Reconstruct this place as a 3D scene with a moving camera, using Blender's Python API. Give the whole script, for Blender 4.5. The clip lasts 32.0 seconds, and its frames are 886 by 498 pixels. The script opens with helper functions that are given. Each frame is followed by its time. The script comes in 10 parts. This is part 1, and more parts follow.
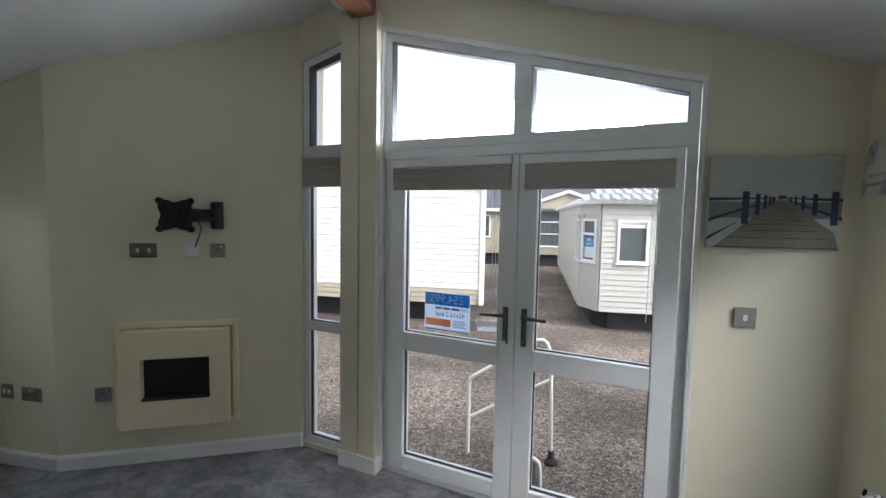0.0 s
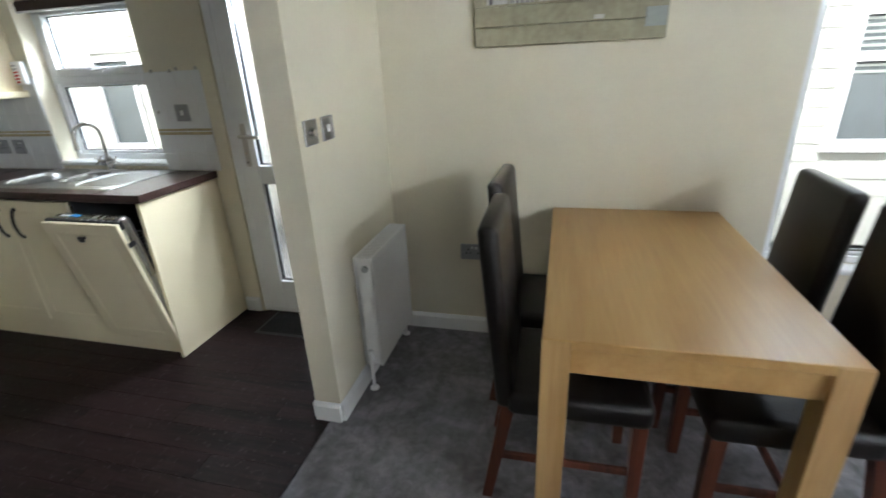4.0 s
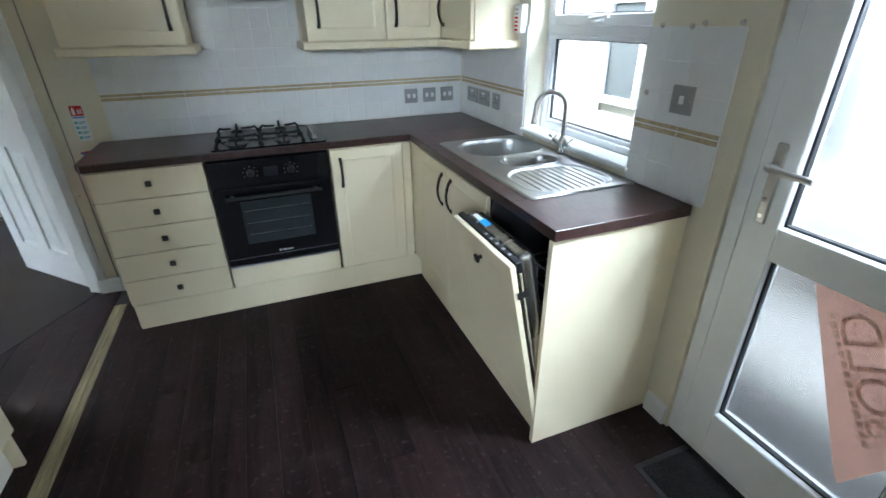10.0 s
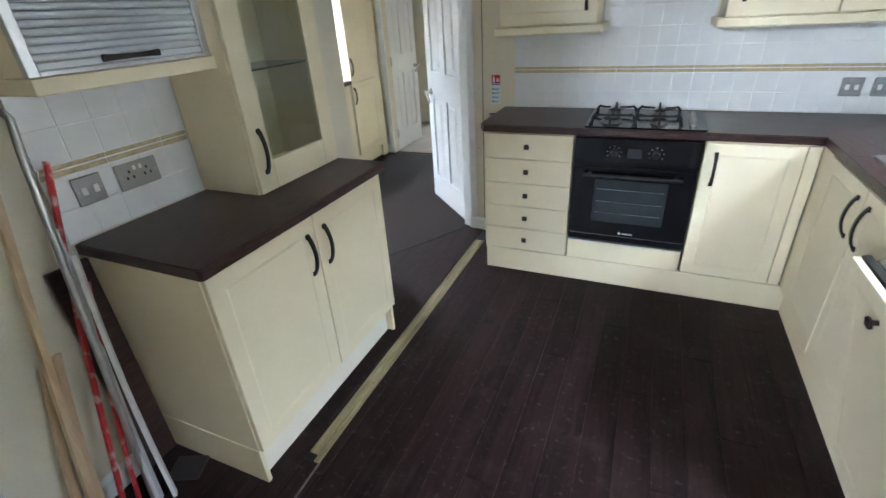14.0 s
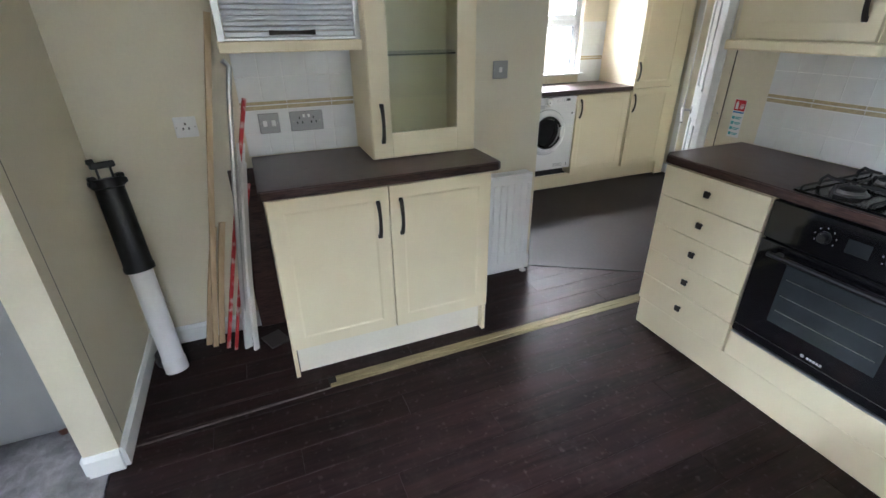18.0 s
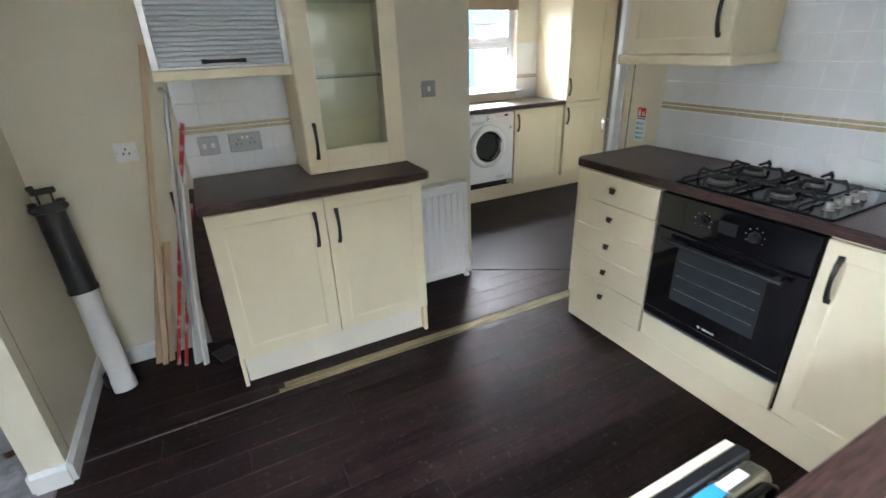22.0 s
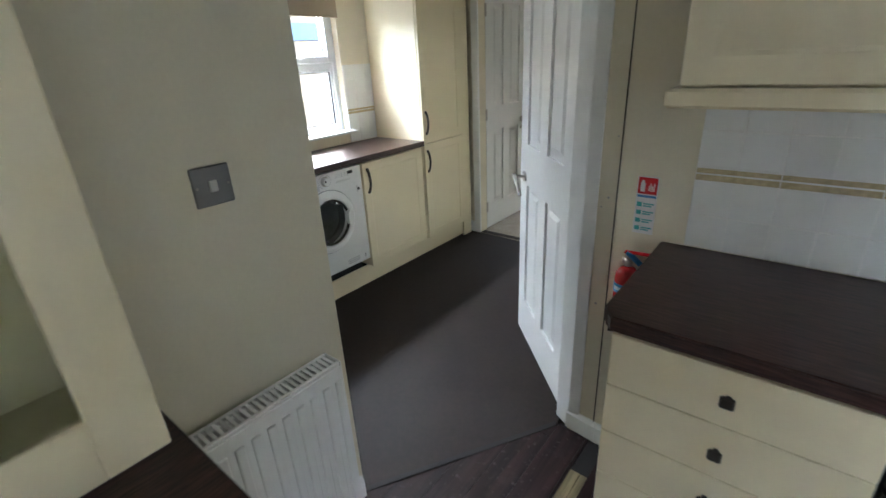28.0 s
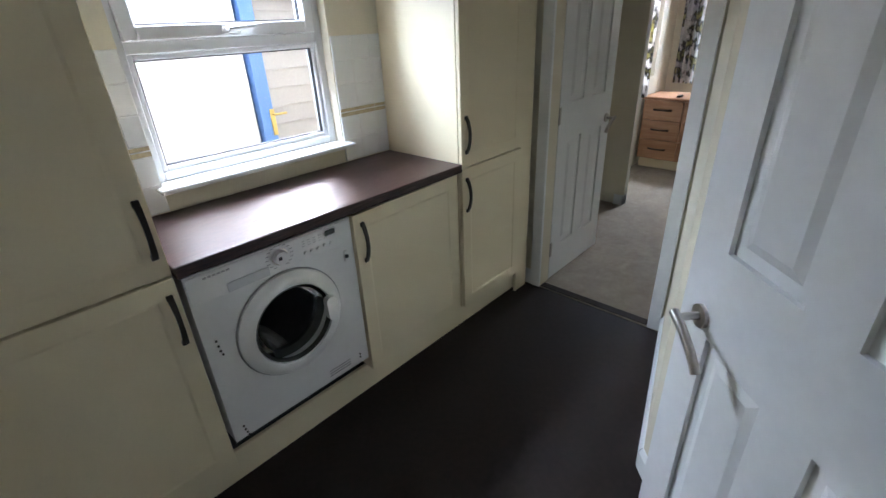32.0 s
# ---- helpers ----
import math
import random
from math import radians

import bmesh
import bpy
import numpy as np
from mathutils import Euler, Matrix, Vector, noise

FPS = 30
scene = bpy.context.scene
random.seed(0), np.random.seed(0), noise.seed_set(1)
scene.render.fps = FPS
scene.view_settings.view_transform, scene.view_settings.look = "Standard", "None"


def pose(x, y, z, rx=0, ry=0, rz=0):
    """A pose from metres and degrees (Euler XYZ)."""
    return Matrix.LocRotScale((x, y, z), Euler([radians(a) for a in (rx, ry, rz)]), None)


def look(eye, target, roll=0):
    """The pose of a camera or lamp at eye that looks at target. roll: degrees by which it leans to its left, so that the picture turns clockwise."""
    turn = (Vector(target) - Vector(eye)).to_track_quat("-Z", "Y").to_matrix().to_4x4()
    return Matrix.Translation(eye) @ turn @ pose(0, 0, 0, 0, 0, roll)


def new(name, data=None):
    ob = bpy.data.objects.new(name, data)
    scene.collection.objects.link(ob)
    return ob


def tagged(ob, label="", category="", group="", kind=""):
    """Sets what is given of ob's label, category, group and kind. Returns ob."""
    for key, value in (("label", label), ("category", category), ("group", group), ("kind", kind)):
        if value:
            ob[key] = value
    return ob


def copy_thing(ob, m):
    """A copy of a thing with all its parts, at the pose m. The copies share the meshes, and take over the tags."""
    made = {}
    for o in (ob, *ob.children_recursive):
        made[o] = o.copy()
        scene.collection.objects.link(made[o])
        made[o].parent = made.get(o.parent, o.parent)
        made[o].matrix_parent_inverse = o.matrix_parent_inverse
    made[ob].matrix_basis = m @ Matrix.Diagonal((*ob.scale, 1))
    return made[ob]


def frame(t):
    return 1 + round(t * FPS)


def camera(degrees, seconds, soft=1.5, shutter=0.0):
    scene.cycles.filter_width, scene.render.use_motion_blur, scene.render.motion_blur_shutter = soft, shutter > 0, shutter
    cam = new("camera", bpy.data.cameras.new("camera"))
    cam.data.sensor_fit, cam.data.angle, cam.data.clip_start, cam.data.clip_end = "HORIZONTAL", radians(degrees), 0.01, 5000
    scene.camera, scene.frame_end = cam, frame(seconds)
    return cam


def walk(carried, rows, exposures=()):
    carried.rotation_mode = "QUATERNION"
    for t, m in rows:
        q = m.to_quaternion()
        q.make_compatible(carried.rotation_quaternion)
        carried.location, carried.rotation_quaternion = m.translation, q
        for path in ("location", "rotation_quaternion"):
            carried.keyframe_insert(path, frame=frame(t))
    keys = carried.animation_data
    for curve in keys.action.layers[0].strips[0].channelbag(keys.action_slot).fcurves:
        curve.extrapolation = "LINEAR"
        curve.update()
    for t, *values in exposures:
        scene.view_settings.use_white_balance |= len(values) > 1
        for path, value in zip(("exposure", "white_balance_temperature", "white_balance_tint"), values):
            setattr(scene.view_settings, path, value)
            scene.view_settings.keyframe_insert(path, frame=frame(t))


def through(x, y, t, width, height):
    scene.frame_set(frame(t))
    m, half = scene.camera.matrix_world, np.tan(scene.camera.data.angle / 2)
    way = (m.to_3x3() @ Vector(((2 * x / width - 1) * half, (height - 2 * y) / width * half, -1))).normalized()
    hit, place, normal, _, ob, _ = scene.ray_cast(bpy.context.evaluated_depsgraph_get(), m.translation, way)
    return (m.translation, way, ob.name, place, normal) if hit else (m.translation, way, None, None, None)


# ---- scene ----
cam = camera(88.3, 32.0, shutter=0.3)
# seconds, eye, target, roll
PATH = [
    (0, (0.131, 0.152, 1.569), (-0.260, 2.108, 1.423), 1.07),
    (0.5, (0.099, 0.118, 1.536), (-0.393, 2.049, 1.370), 0.77),
    (1, (0.050, 0.079, 1.504), (-0.744, 1.900, 1.270), -0.08),
    (1.5, (-0.091, 0.039, 1.476), (-1.276, 1.615, 1.144), -0.98),
    (2, (-0.229, -0.023, 1.453), (-1.718, 1.239, 1.015), -1.43),
    (2.5, (-0.357, -0.080, 1.438), (-2.071, 0.807, 0.911), -2.32),
    (3, (-0.541, -0.071, 1.446), (-2.404, 0.360, 0.859), -3.01),
    (3.5, (-0.698, -0.143, 1.434), (-2.589, -0.171, 0.786), -2.80),
    (4, (-0.928, -0.293, 1.417), (-2.722, -0.769, 0.671), -2.65),
    (4.5, (-1.073, -0.387, 1.428), (-2.734, -1.152, 0.617), -1.49),
    (6.5, (-1.597, -0.765, 1.448), (-2.591, -2.278, 0.597), -4.85),
    (7, (-1.686, -0.871, 1.442), (-2.611, -2.429, 0.595), -4.29),
    (7.5, (-1.842, -0.957, 1.458), (-2.731, -2.531, 0.603), -3.76),
    (8, (-1.916, -1.024, 1.462), (-2.756, -2.629, 0.613), -3.46),
    (8.5, (-1.889, -1.077, 1.458), (-2.681, -2.707, 0.611), -3.11),
    (9, (-1.883, -1.126, 1.455), (-2.650, -2.761, 0.595), -2.38),
    (9.5, (-1.887, -1.151, 1.460), (-2.617, -2.799, 0.592), -1.52),
    (10, (-1.840, -1.174, 1.476), (-2.483, -2.843, 0.582), -0.75),
    (10.5, (-1.794, -1.164, 1.491), (-2.279, -2.880, 0.585), -0.06),
    (11, (-1.752, -1.138, 1.495), (-2.030, -2.897, 0.586), 0.46),
    (11.5, (-1.734, -1.115, 1.497), (-1.767, -2.895, 0.586), 0.35),
    (12, (-1.726, -1.108, 1.496), (-1.543, -2.876, 0.579), 0.37),
    (12.5, (-1.729, -1.111, 1.496), (-1.379, -2.850, 0.573), -0.10),
    (13, (-1.744, -1.114, 1.499), (-1.270, -2.822, 0.573), -0.96),
    (13.5, (-1.791, -1.133, 1.490), (-1.205, -2.804, 0.561), -2.53),
    (14, (-1.875, -1.186, 1.491), (-1.130, -2.794, 0.564), -3.64),
    (14.5, (-1.889, -1.300, 1.487), (-0.933, -2.799, 0.572), -4.73),
    (16.5, (-2.185, -1.761, 1.442), (-0.727, -2.811, 0.564), -0.37),
    (17, (-2.318, -1.735, 1.435), (-0.758, -2.623, 0.552), -0.11),
    (17.5, (-2.437, -1.819, 1.452), (-0.825, -2.596, 0.559), 0.08),
    (18, (-2.541, -1.901, 1.460), (-0.887, -2.586, 0.569), -0.50),
    (18.5, (-2.579, -1.953, 1.466), (-0.897, -2.573, 0.580), -1.09),
    (19, (-2.596, -1.965, 1.480), (-0.900, -2.560, 0.603), -1.38),
    (19.5, (-2.605, -1.957, 1.481), (-0.892, -2.532, 0.624), -1.67),
    (20, (-2.614, -1.957, 1.482), (-0.888, -2.520, 0.642), -1.84),
    (20.5, (-2.634, -1.995, 1.476), (-0.899, -2.553, 0.653), -1.96),
    (21, (-2.659, -2.043, 1.467), (-0.928, -2.623, 0.652), -2.07),
    (21.5, (-2.707, -2.047, 1.459), (-1.004, -2.708, 0.646), -2.10),
    (22, (-2.771, -1.974, 1.457), (-1.140, -2.795, 0.642), -2.12),
    (22.5, (-2.845, -1.926, 1.465), (-1.354, -2.973, 0.642), -2.05),
    (23, (-2.903, -1.913, 1.470), (-1.602, -3.187, 0.642), -1.62),
    (23.5, (-2.908, -1.907, 1.484), (-1.808, -3.360, 0.660), -0.87),
    (24, (-2.887, -1.896, 1.499), (-1.924, -3.454, 0.696), -0.54),
    (24.5, (-2.841, -1.875, 1.514), (-1.933, -3.491, 0.762), -0.39),
    (25, (-2.727, -1.954, 1.496), (-1.811, -3.586, 0.792), -0.74),
    (25.5, (-2.552, -2.097, 1.502), (-1.611, -3.726, 0.823), -1.02),
    (26, (-2.356, -2.186, 1.469), (-1.325, -3.766, 0.803), -2.05),
    (26.5, (-2.071, -2.282, 1.456), (-0.973, -3.815, 0.788), -2.41),
    (28.5, (-1.120, -2.959, 1.480), (0.056, -4.362, 0.675), -3.24),
    (29, (-0.965, -3.233, 1.486), (0.217, -4.624, 0.669), -3.51),
    (29.5, (-0.820, -3.400, 1.475), (0.370, -4.780, 0.652), -3.41),
    (30, (-0.606, -3.493, 1.501), (0.593, -4.860, 0.666), -3.19),
    (30.5, (-0.484, -3.576, 1.485), (0.713, -4.944, 0.650), -3.10),
    (31, (-0.443, -3.697, 1.489), (0.759, -5.053, 0.643), -3.22),
    (31.5, (-0.410, -3.770, 1.477), (0.813, -5.096, 0.614), -2.96),
    (32, (-0.386, -3.761, 1.482), (0.851, -5.058, 0.595), -2.69),
]


walk(cam, [(t, look(eye, target, roll)) for t, eye, target, roll in PATH],
     exposures=[(0.0, 1.25, 6100, 11), (1.0, 1.3, 6200, 11), (2.0, 1.75, 6350, 11), (3.0, 2.3, 6450, 11), (4.0, 2.72, 6250, 12), (7.0, 3.1, 5700, 9), (9.0, 3.1, 5550, 8),
                (10.0, 3.3, 5600, 9), (11.0, 3.45, 5650, 11), (13.0, 3.92, 5700, 13), (14.0, 3.95, 5700, 13), (17.0, 3.9, 5850, 15), (19.0, 3.85, 5900, 16), (21.0, 3.85, 5950, 16), (22.0, 3.82, 5950, 15), (23.0, 3.45, 5800, 13), (24.0, 3.3, 5700, 12), (25.0, 3.25, 5750, 12), (26.0, 3.35, 5800, 13), (29.0, 3.45, 5850, 13), (30.0, 3.07, 5800, 13), (31.0, 2.75, 5650, 15), (32.0, 2.7, 5650, 16)])

# ---- world and light: an overcast day ----
world = bpy.data.worlds.new("overcast")
scene.world = world
world.use_nodes = True
_n, _l = world.node_tree.nodes, world.node_tree.links
_n.clear()
_sky = _n.new("ShaderNodeTexSky")
_sky.sky_type, _sky.sun_disc = "NISHITA", False
_sky.sun_elevation, _sky.sun_rotation = radians(38), radians(120)
_sky.air_density, _sky.dust_density, _sky.ozone_density = 1.0, 4.0, 1.0
_grey = _n.new("ShaderNodeHueSaturation")
_grey.inputs["Saturation"].default_value = 0.25
_bg = _n.new("ShaderNodeBackground")
_bg.inputs["Strength"].default_value = 0.15
_out = _n.new("ShaderNodeOutputWorld")
_l.new(_sky.outputs[0], _grey.inputs["Color"])
_l.new(_grey.outputs[0], _bg.inputs[0])
_l.new(_bg.outputs[0], _out.inputs[0])
sun = new("sun", bpy.data.lights.new("sun", "SUN"))
sun.data.energy, sun.data.angle, sun.data.color = 0.8, radians(25), (1.0, 0.96, 0.9)
# elevation 38, from the east-south-east side of the utility window
sun.matrix_world = look((0, 0, 10), (-6.8, 3.9, 3.9))


def window_fill(name, x, y, z, width, height, towards, watts):
    """An added area lamp that boosts the sky's light through a window."""
    lamp = bpy.data.lights.new(name, "AREA")
    lamp.shape, lamp.size, lamp.size_y, lamp.energy = "RECTANGLE", width, height, watts
    lamp.color = (0.85, 0.94, 1.0)
    ob = new(name, lamp)
    ob.matrix_world = look((x, y, z), (x + towards[0], y + towards[1], z + towards[2]))
    return ob


# unseen lamps added at the window heads, under the eaves, to boost daylight from above
window_fill("sky_fill_kitchen", -3.46, -2.80, 2.02, 0.5, 0.22, (0.80, -0.42, -0.42), 4.0)
window_fill("sky_fill_back_door", -3.46, -1.53, 2.03, 0.45, 0.22, (0.86, -0.50, 0.0), 11.5)
window_fill("sky_fill_dining", -3.46, 1.34, 1.96, 1.3, 0.2, (0.88, 0, -0.47), 2.6)
window_fill("sky_fill_utility", 1.73, -4.52, 1.93, 0.5, 0.22, (-0.94, 0.1, -0.33), 7.5)
window_fill("sky_fill_lounge", 1.73, 1.20, 1.98, 1.6, 0.2, (-0.9, 0, -0.43), 3.2)
window_fill("sky_fill_bedroom", 0.75, -9.63, 2.02, 0.7, 0.22, (0, 0.8, -0.6), 8)
window_fill("sky_fill_top_lights", 0.05, 2.84, 2.13, 1.25, 0.18, (-0.22, -0.96, -0.16), 9)


# ---- materials ----
def nodes_of(name):
    m = bpy.data.materials.new(name)
    m.use_nodes = True
    t = m.node_tree
    return m, t.nodes, t.links, t.nodes["Principled BSDF"]


def mat(name, color, rough=0.5, metal=0.0, var=0.06, scale=3.0, grain=60.0, bump=0.02, spec=0.5, stretch=(1, 1, 1), coat=0.0, dirt=None, wobble=0.0):
    """A painted, plastic or metal surface: two scales of variation in tone and roughness and a fine relief.
    stretch: the grain's scale by axis. dirt: a colour that shows in blotches."""
    m, n, l, b = nodes_of(name)
    tc = n.new("ShaderNodeTexCoord")
    mp = n.new("ShaderNodeMapping")
    mp.inputs["Scale"].default_value = stretch
    l.new(tc.outputs["Object"], mp.inputs[0])
    big, fine = n.new("ShaderNodeTexNoise"), n.new("ShaderNodeTexNoise")
    big.inputs["Scale"].default_value, big.inputs["Detail"].default_value = scale, 4
    fine.inputs["Scale"].default_value, fine.inputs["Detail"].default_value = grain, 3
    for x in (big, fine):
        l.new(mp.outputs[0], x.inputs["Vector"])
    add = n.new("ShaderNodeMath")
    add.operation = "ADD"
    l.new(big.outputs["Fac"], add.inputs[0])
    l.new(fine.outputs["Fac"], add.inputs[1])
    ramp = n.new("ShaderNodeMapRange")
    ramp.inputs["From Min"].default_value, ramp.inputs["From Max"].default_value = 0.65, 1.35
    ramp.inputs["To Min"].default_value, ramp.inputs["To Max"].default_value = 1 - var, 1 + var
    l.new(add.outputs[0], ramp.inputs[0])
    mul = n.new("ShaderNodeMix")
    mul.data_type, mul.blend_type = "RGBA", "MULTIPLY"
    mul.inputs["Factor"].default_value = 1.0
    mul.inputs[6].default_value = (*color, 1)
    l.new(ramp.outputs[0], mul.inputs[7])
    last = mul.outputs[2]
    if dirt:
        spots = n.new("ShaderNodeTexNoise")
        spots.inputs["Scale"].default_value, spots.inputs["Detail"].default_value = scale * 2.3, 6
        l.new(tc.outputs["Object"], spots.inputs["Vector"])
        cut = n.new("ShaderNodeMapRange")
        cut.inputs["From Min"].default_value, cut.inputs["From Max"].default_value = 0.52, 0.75
        l.new(spots.outputs["Fac"], cut.inputs[0])
        mix = n.new("ShaderNodeMix")
        mix.data_type = "RGBA"
        l.new(cut.outputs[0], mix.inputs["Factor"])
        l.new(last, mix.inputs[6])
        mix.inputs[7].default_value = (*dirt, 1)
        last = mix.outputs[2]
    l.new(last, b.inputs["Base Color"])
    rr = n.new("ShaderNodeMapRange")
    rr.inputs["To Min"].default_value, rr.inputs["To Max"].default_value = max(0.02, rough * 0.85), min(1, rough * 1.15)
    l.new(big.outputs["Fac"], rr.inputs[0])
    l.new(rr.outputs[0], b.inputs["Roughness"])
    b.inputs["Metallic"].default_value = metal
    b.inputs["Specular IOR Level"].default_value = spec
    b.inputs["Coat Weight"].default_value = coat
    if bump:
        bp = n.new("ShaderNodeBump")
        bp.inputs["Strength"].default_value, bp.inputs["Distance"].default_value = min(1, bump * 10), bump * 0.1
        l.new(fine.outputs["Fac"], bp.inputs["Height"])
        if wobble:
            b2 = n.new("ShaderNodeBump")
            b2.inputs["Strength"].default_value, b2.inputs["Distance"].default_value = 0.6, wobble
            l.new(big.outputs["Fac"], b2.inputs["Height"])
            l.new(b2.outputs[0], bp.inputs["Normal"])
        l.new(bp.outputs[0], b.inputs["Normal"])
    return m


def wood(name, dark, light, rough=0.4, along="x", scale=1.0, random_tone=0.0, bump=0.02, spec=0.5, dust=None, fine=False):
    """Wood grain that runs along one axis of the object."""
    m, n, l, b = nodes_of(name)
    tc = n.new("ShaderNodeTexCoord")
    mp = n.new("ShaderNodeMapping")
    s = {"x": (1.2, 16, 16), "y": (16, 1.2, 16), "z": (16, 16, 1.2)}[along]
    mp.inputs["Scale"].default_value = [v * scale for v in s]
    l.new(tc.outputs["Object"], mp.inputs[0])
    vec = mp.outputs[0]
    info = n.new("ShaderNodeObjectInfo")
    if random_tone:
        shift = n.new("ShaderNodeVectorMath")
        shift.operation = "ADD"
        comb = n.new("ShaderNodeCombineXYZ")
        far = n.new("ShaderNodeMath")
        far.operation = "MULTIPLY"
        far.inputs[1].default_value = 57.0
        l.new(info.outputs["Random"], far.inputs[0])
        for i in range(3):
            l.new(far.outputs[0], comb.inputs[i])
        l.new(vec, shift.inputs[0])
        l.new(comb.outputs[0], shift.inputs[1])
        vec = shift.outputs[0]
    a, f = n.new("ShaderNodeTexNoise"), n.new("ShaderNodeTexNoise")
    a.inputs["Scale"].default_value, a.inputs["Detail"].default_value, a.inputs["Distortion"].default_value = 1.0, 5, 0.6
    f.inputs["Scale"].default_value, f.inputs["Detail"].default_value = 6.0, 4
    l.new(vec, a.inputs["Vector"])
    l.new(vec, f.inputs["Vector"])
    mixf = n.new("ShaderNodeMath")
    mixf.operation = "MULTIPLY_ADD"
    mixf.inputs[1].default_value = 0.45
    if fine:
        f.inputs["Scale"].default_value, f.inputs["Detail"].default_value, f.inputs["Roughness"].default_value = 3.4, 3, 0.62
    l.new((a if fine else f).outputs["Fac"], mixf.inputs[0])
    l.new((f if fine else a).outputs["Fac"], mixf.inputs[2])
    ramp = n.new("ShaderNodeValToRGB")
    ramp.color_ramp.elements[0].position, ramp.color_ramp.elements[1].position = 0.5, 0.95
    ramp.color_ramp.elements[0].color, ramp.color_ramp.elements[1].color = (*dark, 1), (*light, 1)
    l.new(mixf.outputs[0], ramp.inputs[0])
    last = ramp.outputs[0]
    if random_tone:
        hs = n.new("ShaderNodeHueSaturation")
        mr = n.new("ShaderNodeMapRange")
        mr.inputs["To Min"].default_value, mr.inputs["To Max"].default_value = 1 - random_tone, 1 + random_tone
        l.new(info.outputs["Random"], mr.inputs[0])
        l.new(mr.outputs[0], hs.inputs["Value"])
        l.new(last, hs.inputs["Color"])
        last = hs.outputs[0]
    if dust:
        sp, mr, mx = n.new("ShaderNodeTexNoise"), n.new("ShaderNodeMapRange"), n.new("ShaderNodeMix")
        sp.inputs["Scale"].default_value, sp.inputs["Detail"].default_value = 38, 8
        geo = n.new("ShaderNodeNewGeometry")
        l.new(geo.outputs["Position"], sp.inputs["Vector"])
        mr.inputs["From Min"].default_value, mr.inputs["From Max"].default_value = 0.60, 0.78
        mr.inputs["To Max"].default_value = 0.45
        l.new(sp.outputs["Fac"], mr.inputs[0])
        mx.data_type = "RGBA"
        l.new(mr.outputs[0], mx.inputs["Factor"])
        l.new(last, mx.inputs[6])
        mx.inputs[7].default_value = (*dust, 1)
        last = mx.outputs[2]
        # wide dull scuffs
        sc, sr, sx = n.new("ShaderNodeTexNoise"), n.new("ShaderNodeMapRange"), n.new("ShaderNodeMix")
        sc.inputs["Scale"].default_value, sc.inputs["Detail"].default_value, sc.inputs["Roughness"].default_value = 5.5, 12, 0.72
        l.new(geo.outputs["Position"], sc.inputs["Vector"])
        sr.inputs["From Min"].default_value, sr.inputs["From Max"].default_value, sr.inputs["To Max"].default_value = 0.52, 0.74, 0.16
        l.new(sc.outputs["Fac"], sr.inputs[0])
        sx.data_type = "RGBA"
        l.new(sr.outputs[0], sx.inputs["Factor"])
        l.new(last, sx.inputs[6])
        sx.inputs[7].default_value = (*dust, 1)
        last = sx.outputs[2]
    l.new(last, b.inputs["Base Color"])
    b.inputs["Specular IOR Level"].default_value = spec
    rr = n.new("ShaderNodeMapRange")
    rr.inputs["To Min"].default_value, rr.inputs["To Max"].default_value = rough * 0.75, min(1, rough * 1.3)
    l.new(a.outputs["Fac"], rr.inputs[0])
    l.new(rr.outputs[0], b.inputs["Roughness"])
    bp = n.new("ShaderNodeBump")
    bp.inputs["Strength"].default_value, bp.inputs["Distance"].default_value = 0.3, bump * 0.05
    l.new(mixf.outputs[0], bp.inputs["Height"])
    l.new(bp.outputs[0], b.inputs["Normal"])
    return m


def glass(name, tint=(1, 1, 1), rough=0.0, frosted=False, ior=1.12):
    m, n, l, b = nodes_of(name)
    b.inputs["Base Color"].default_value = (*tint, 1)
    b.inputs["Transmission Weight"].default_value = 1.0
    b.inputs["Roughness"].default_value = rough
    b.inputs["IOR"].default_value = 1.45 if frosted else ior
    if frosted:
        tc, v = n.new("ShaderNodeTexCoord"), n.new("ShaderNodeTexVoronoi")
        v.inputs["Scale"].default_value = 170
        l.new(tc.outputs["Object"], v.inputs["Vector"])
        bp = n.new("ShaderNodeBump")
        bp.inputs["Strength"].default_value, bp.inputs["Distance"].default_value = 0.18, 0.0016
        l.new(v.outputs["Distance"], bp.inputs["Height"])
        l.new(bp.outputs[0], b.inputs["Normal"])
    return m


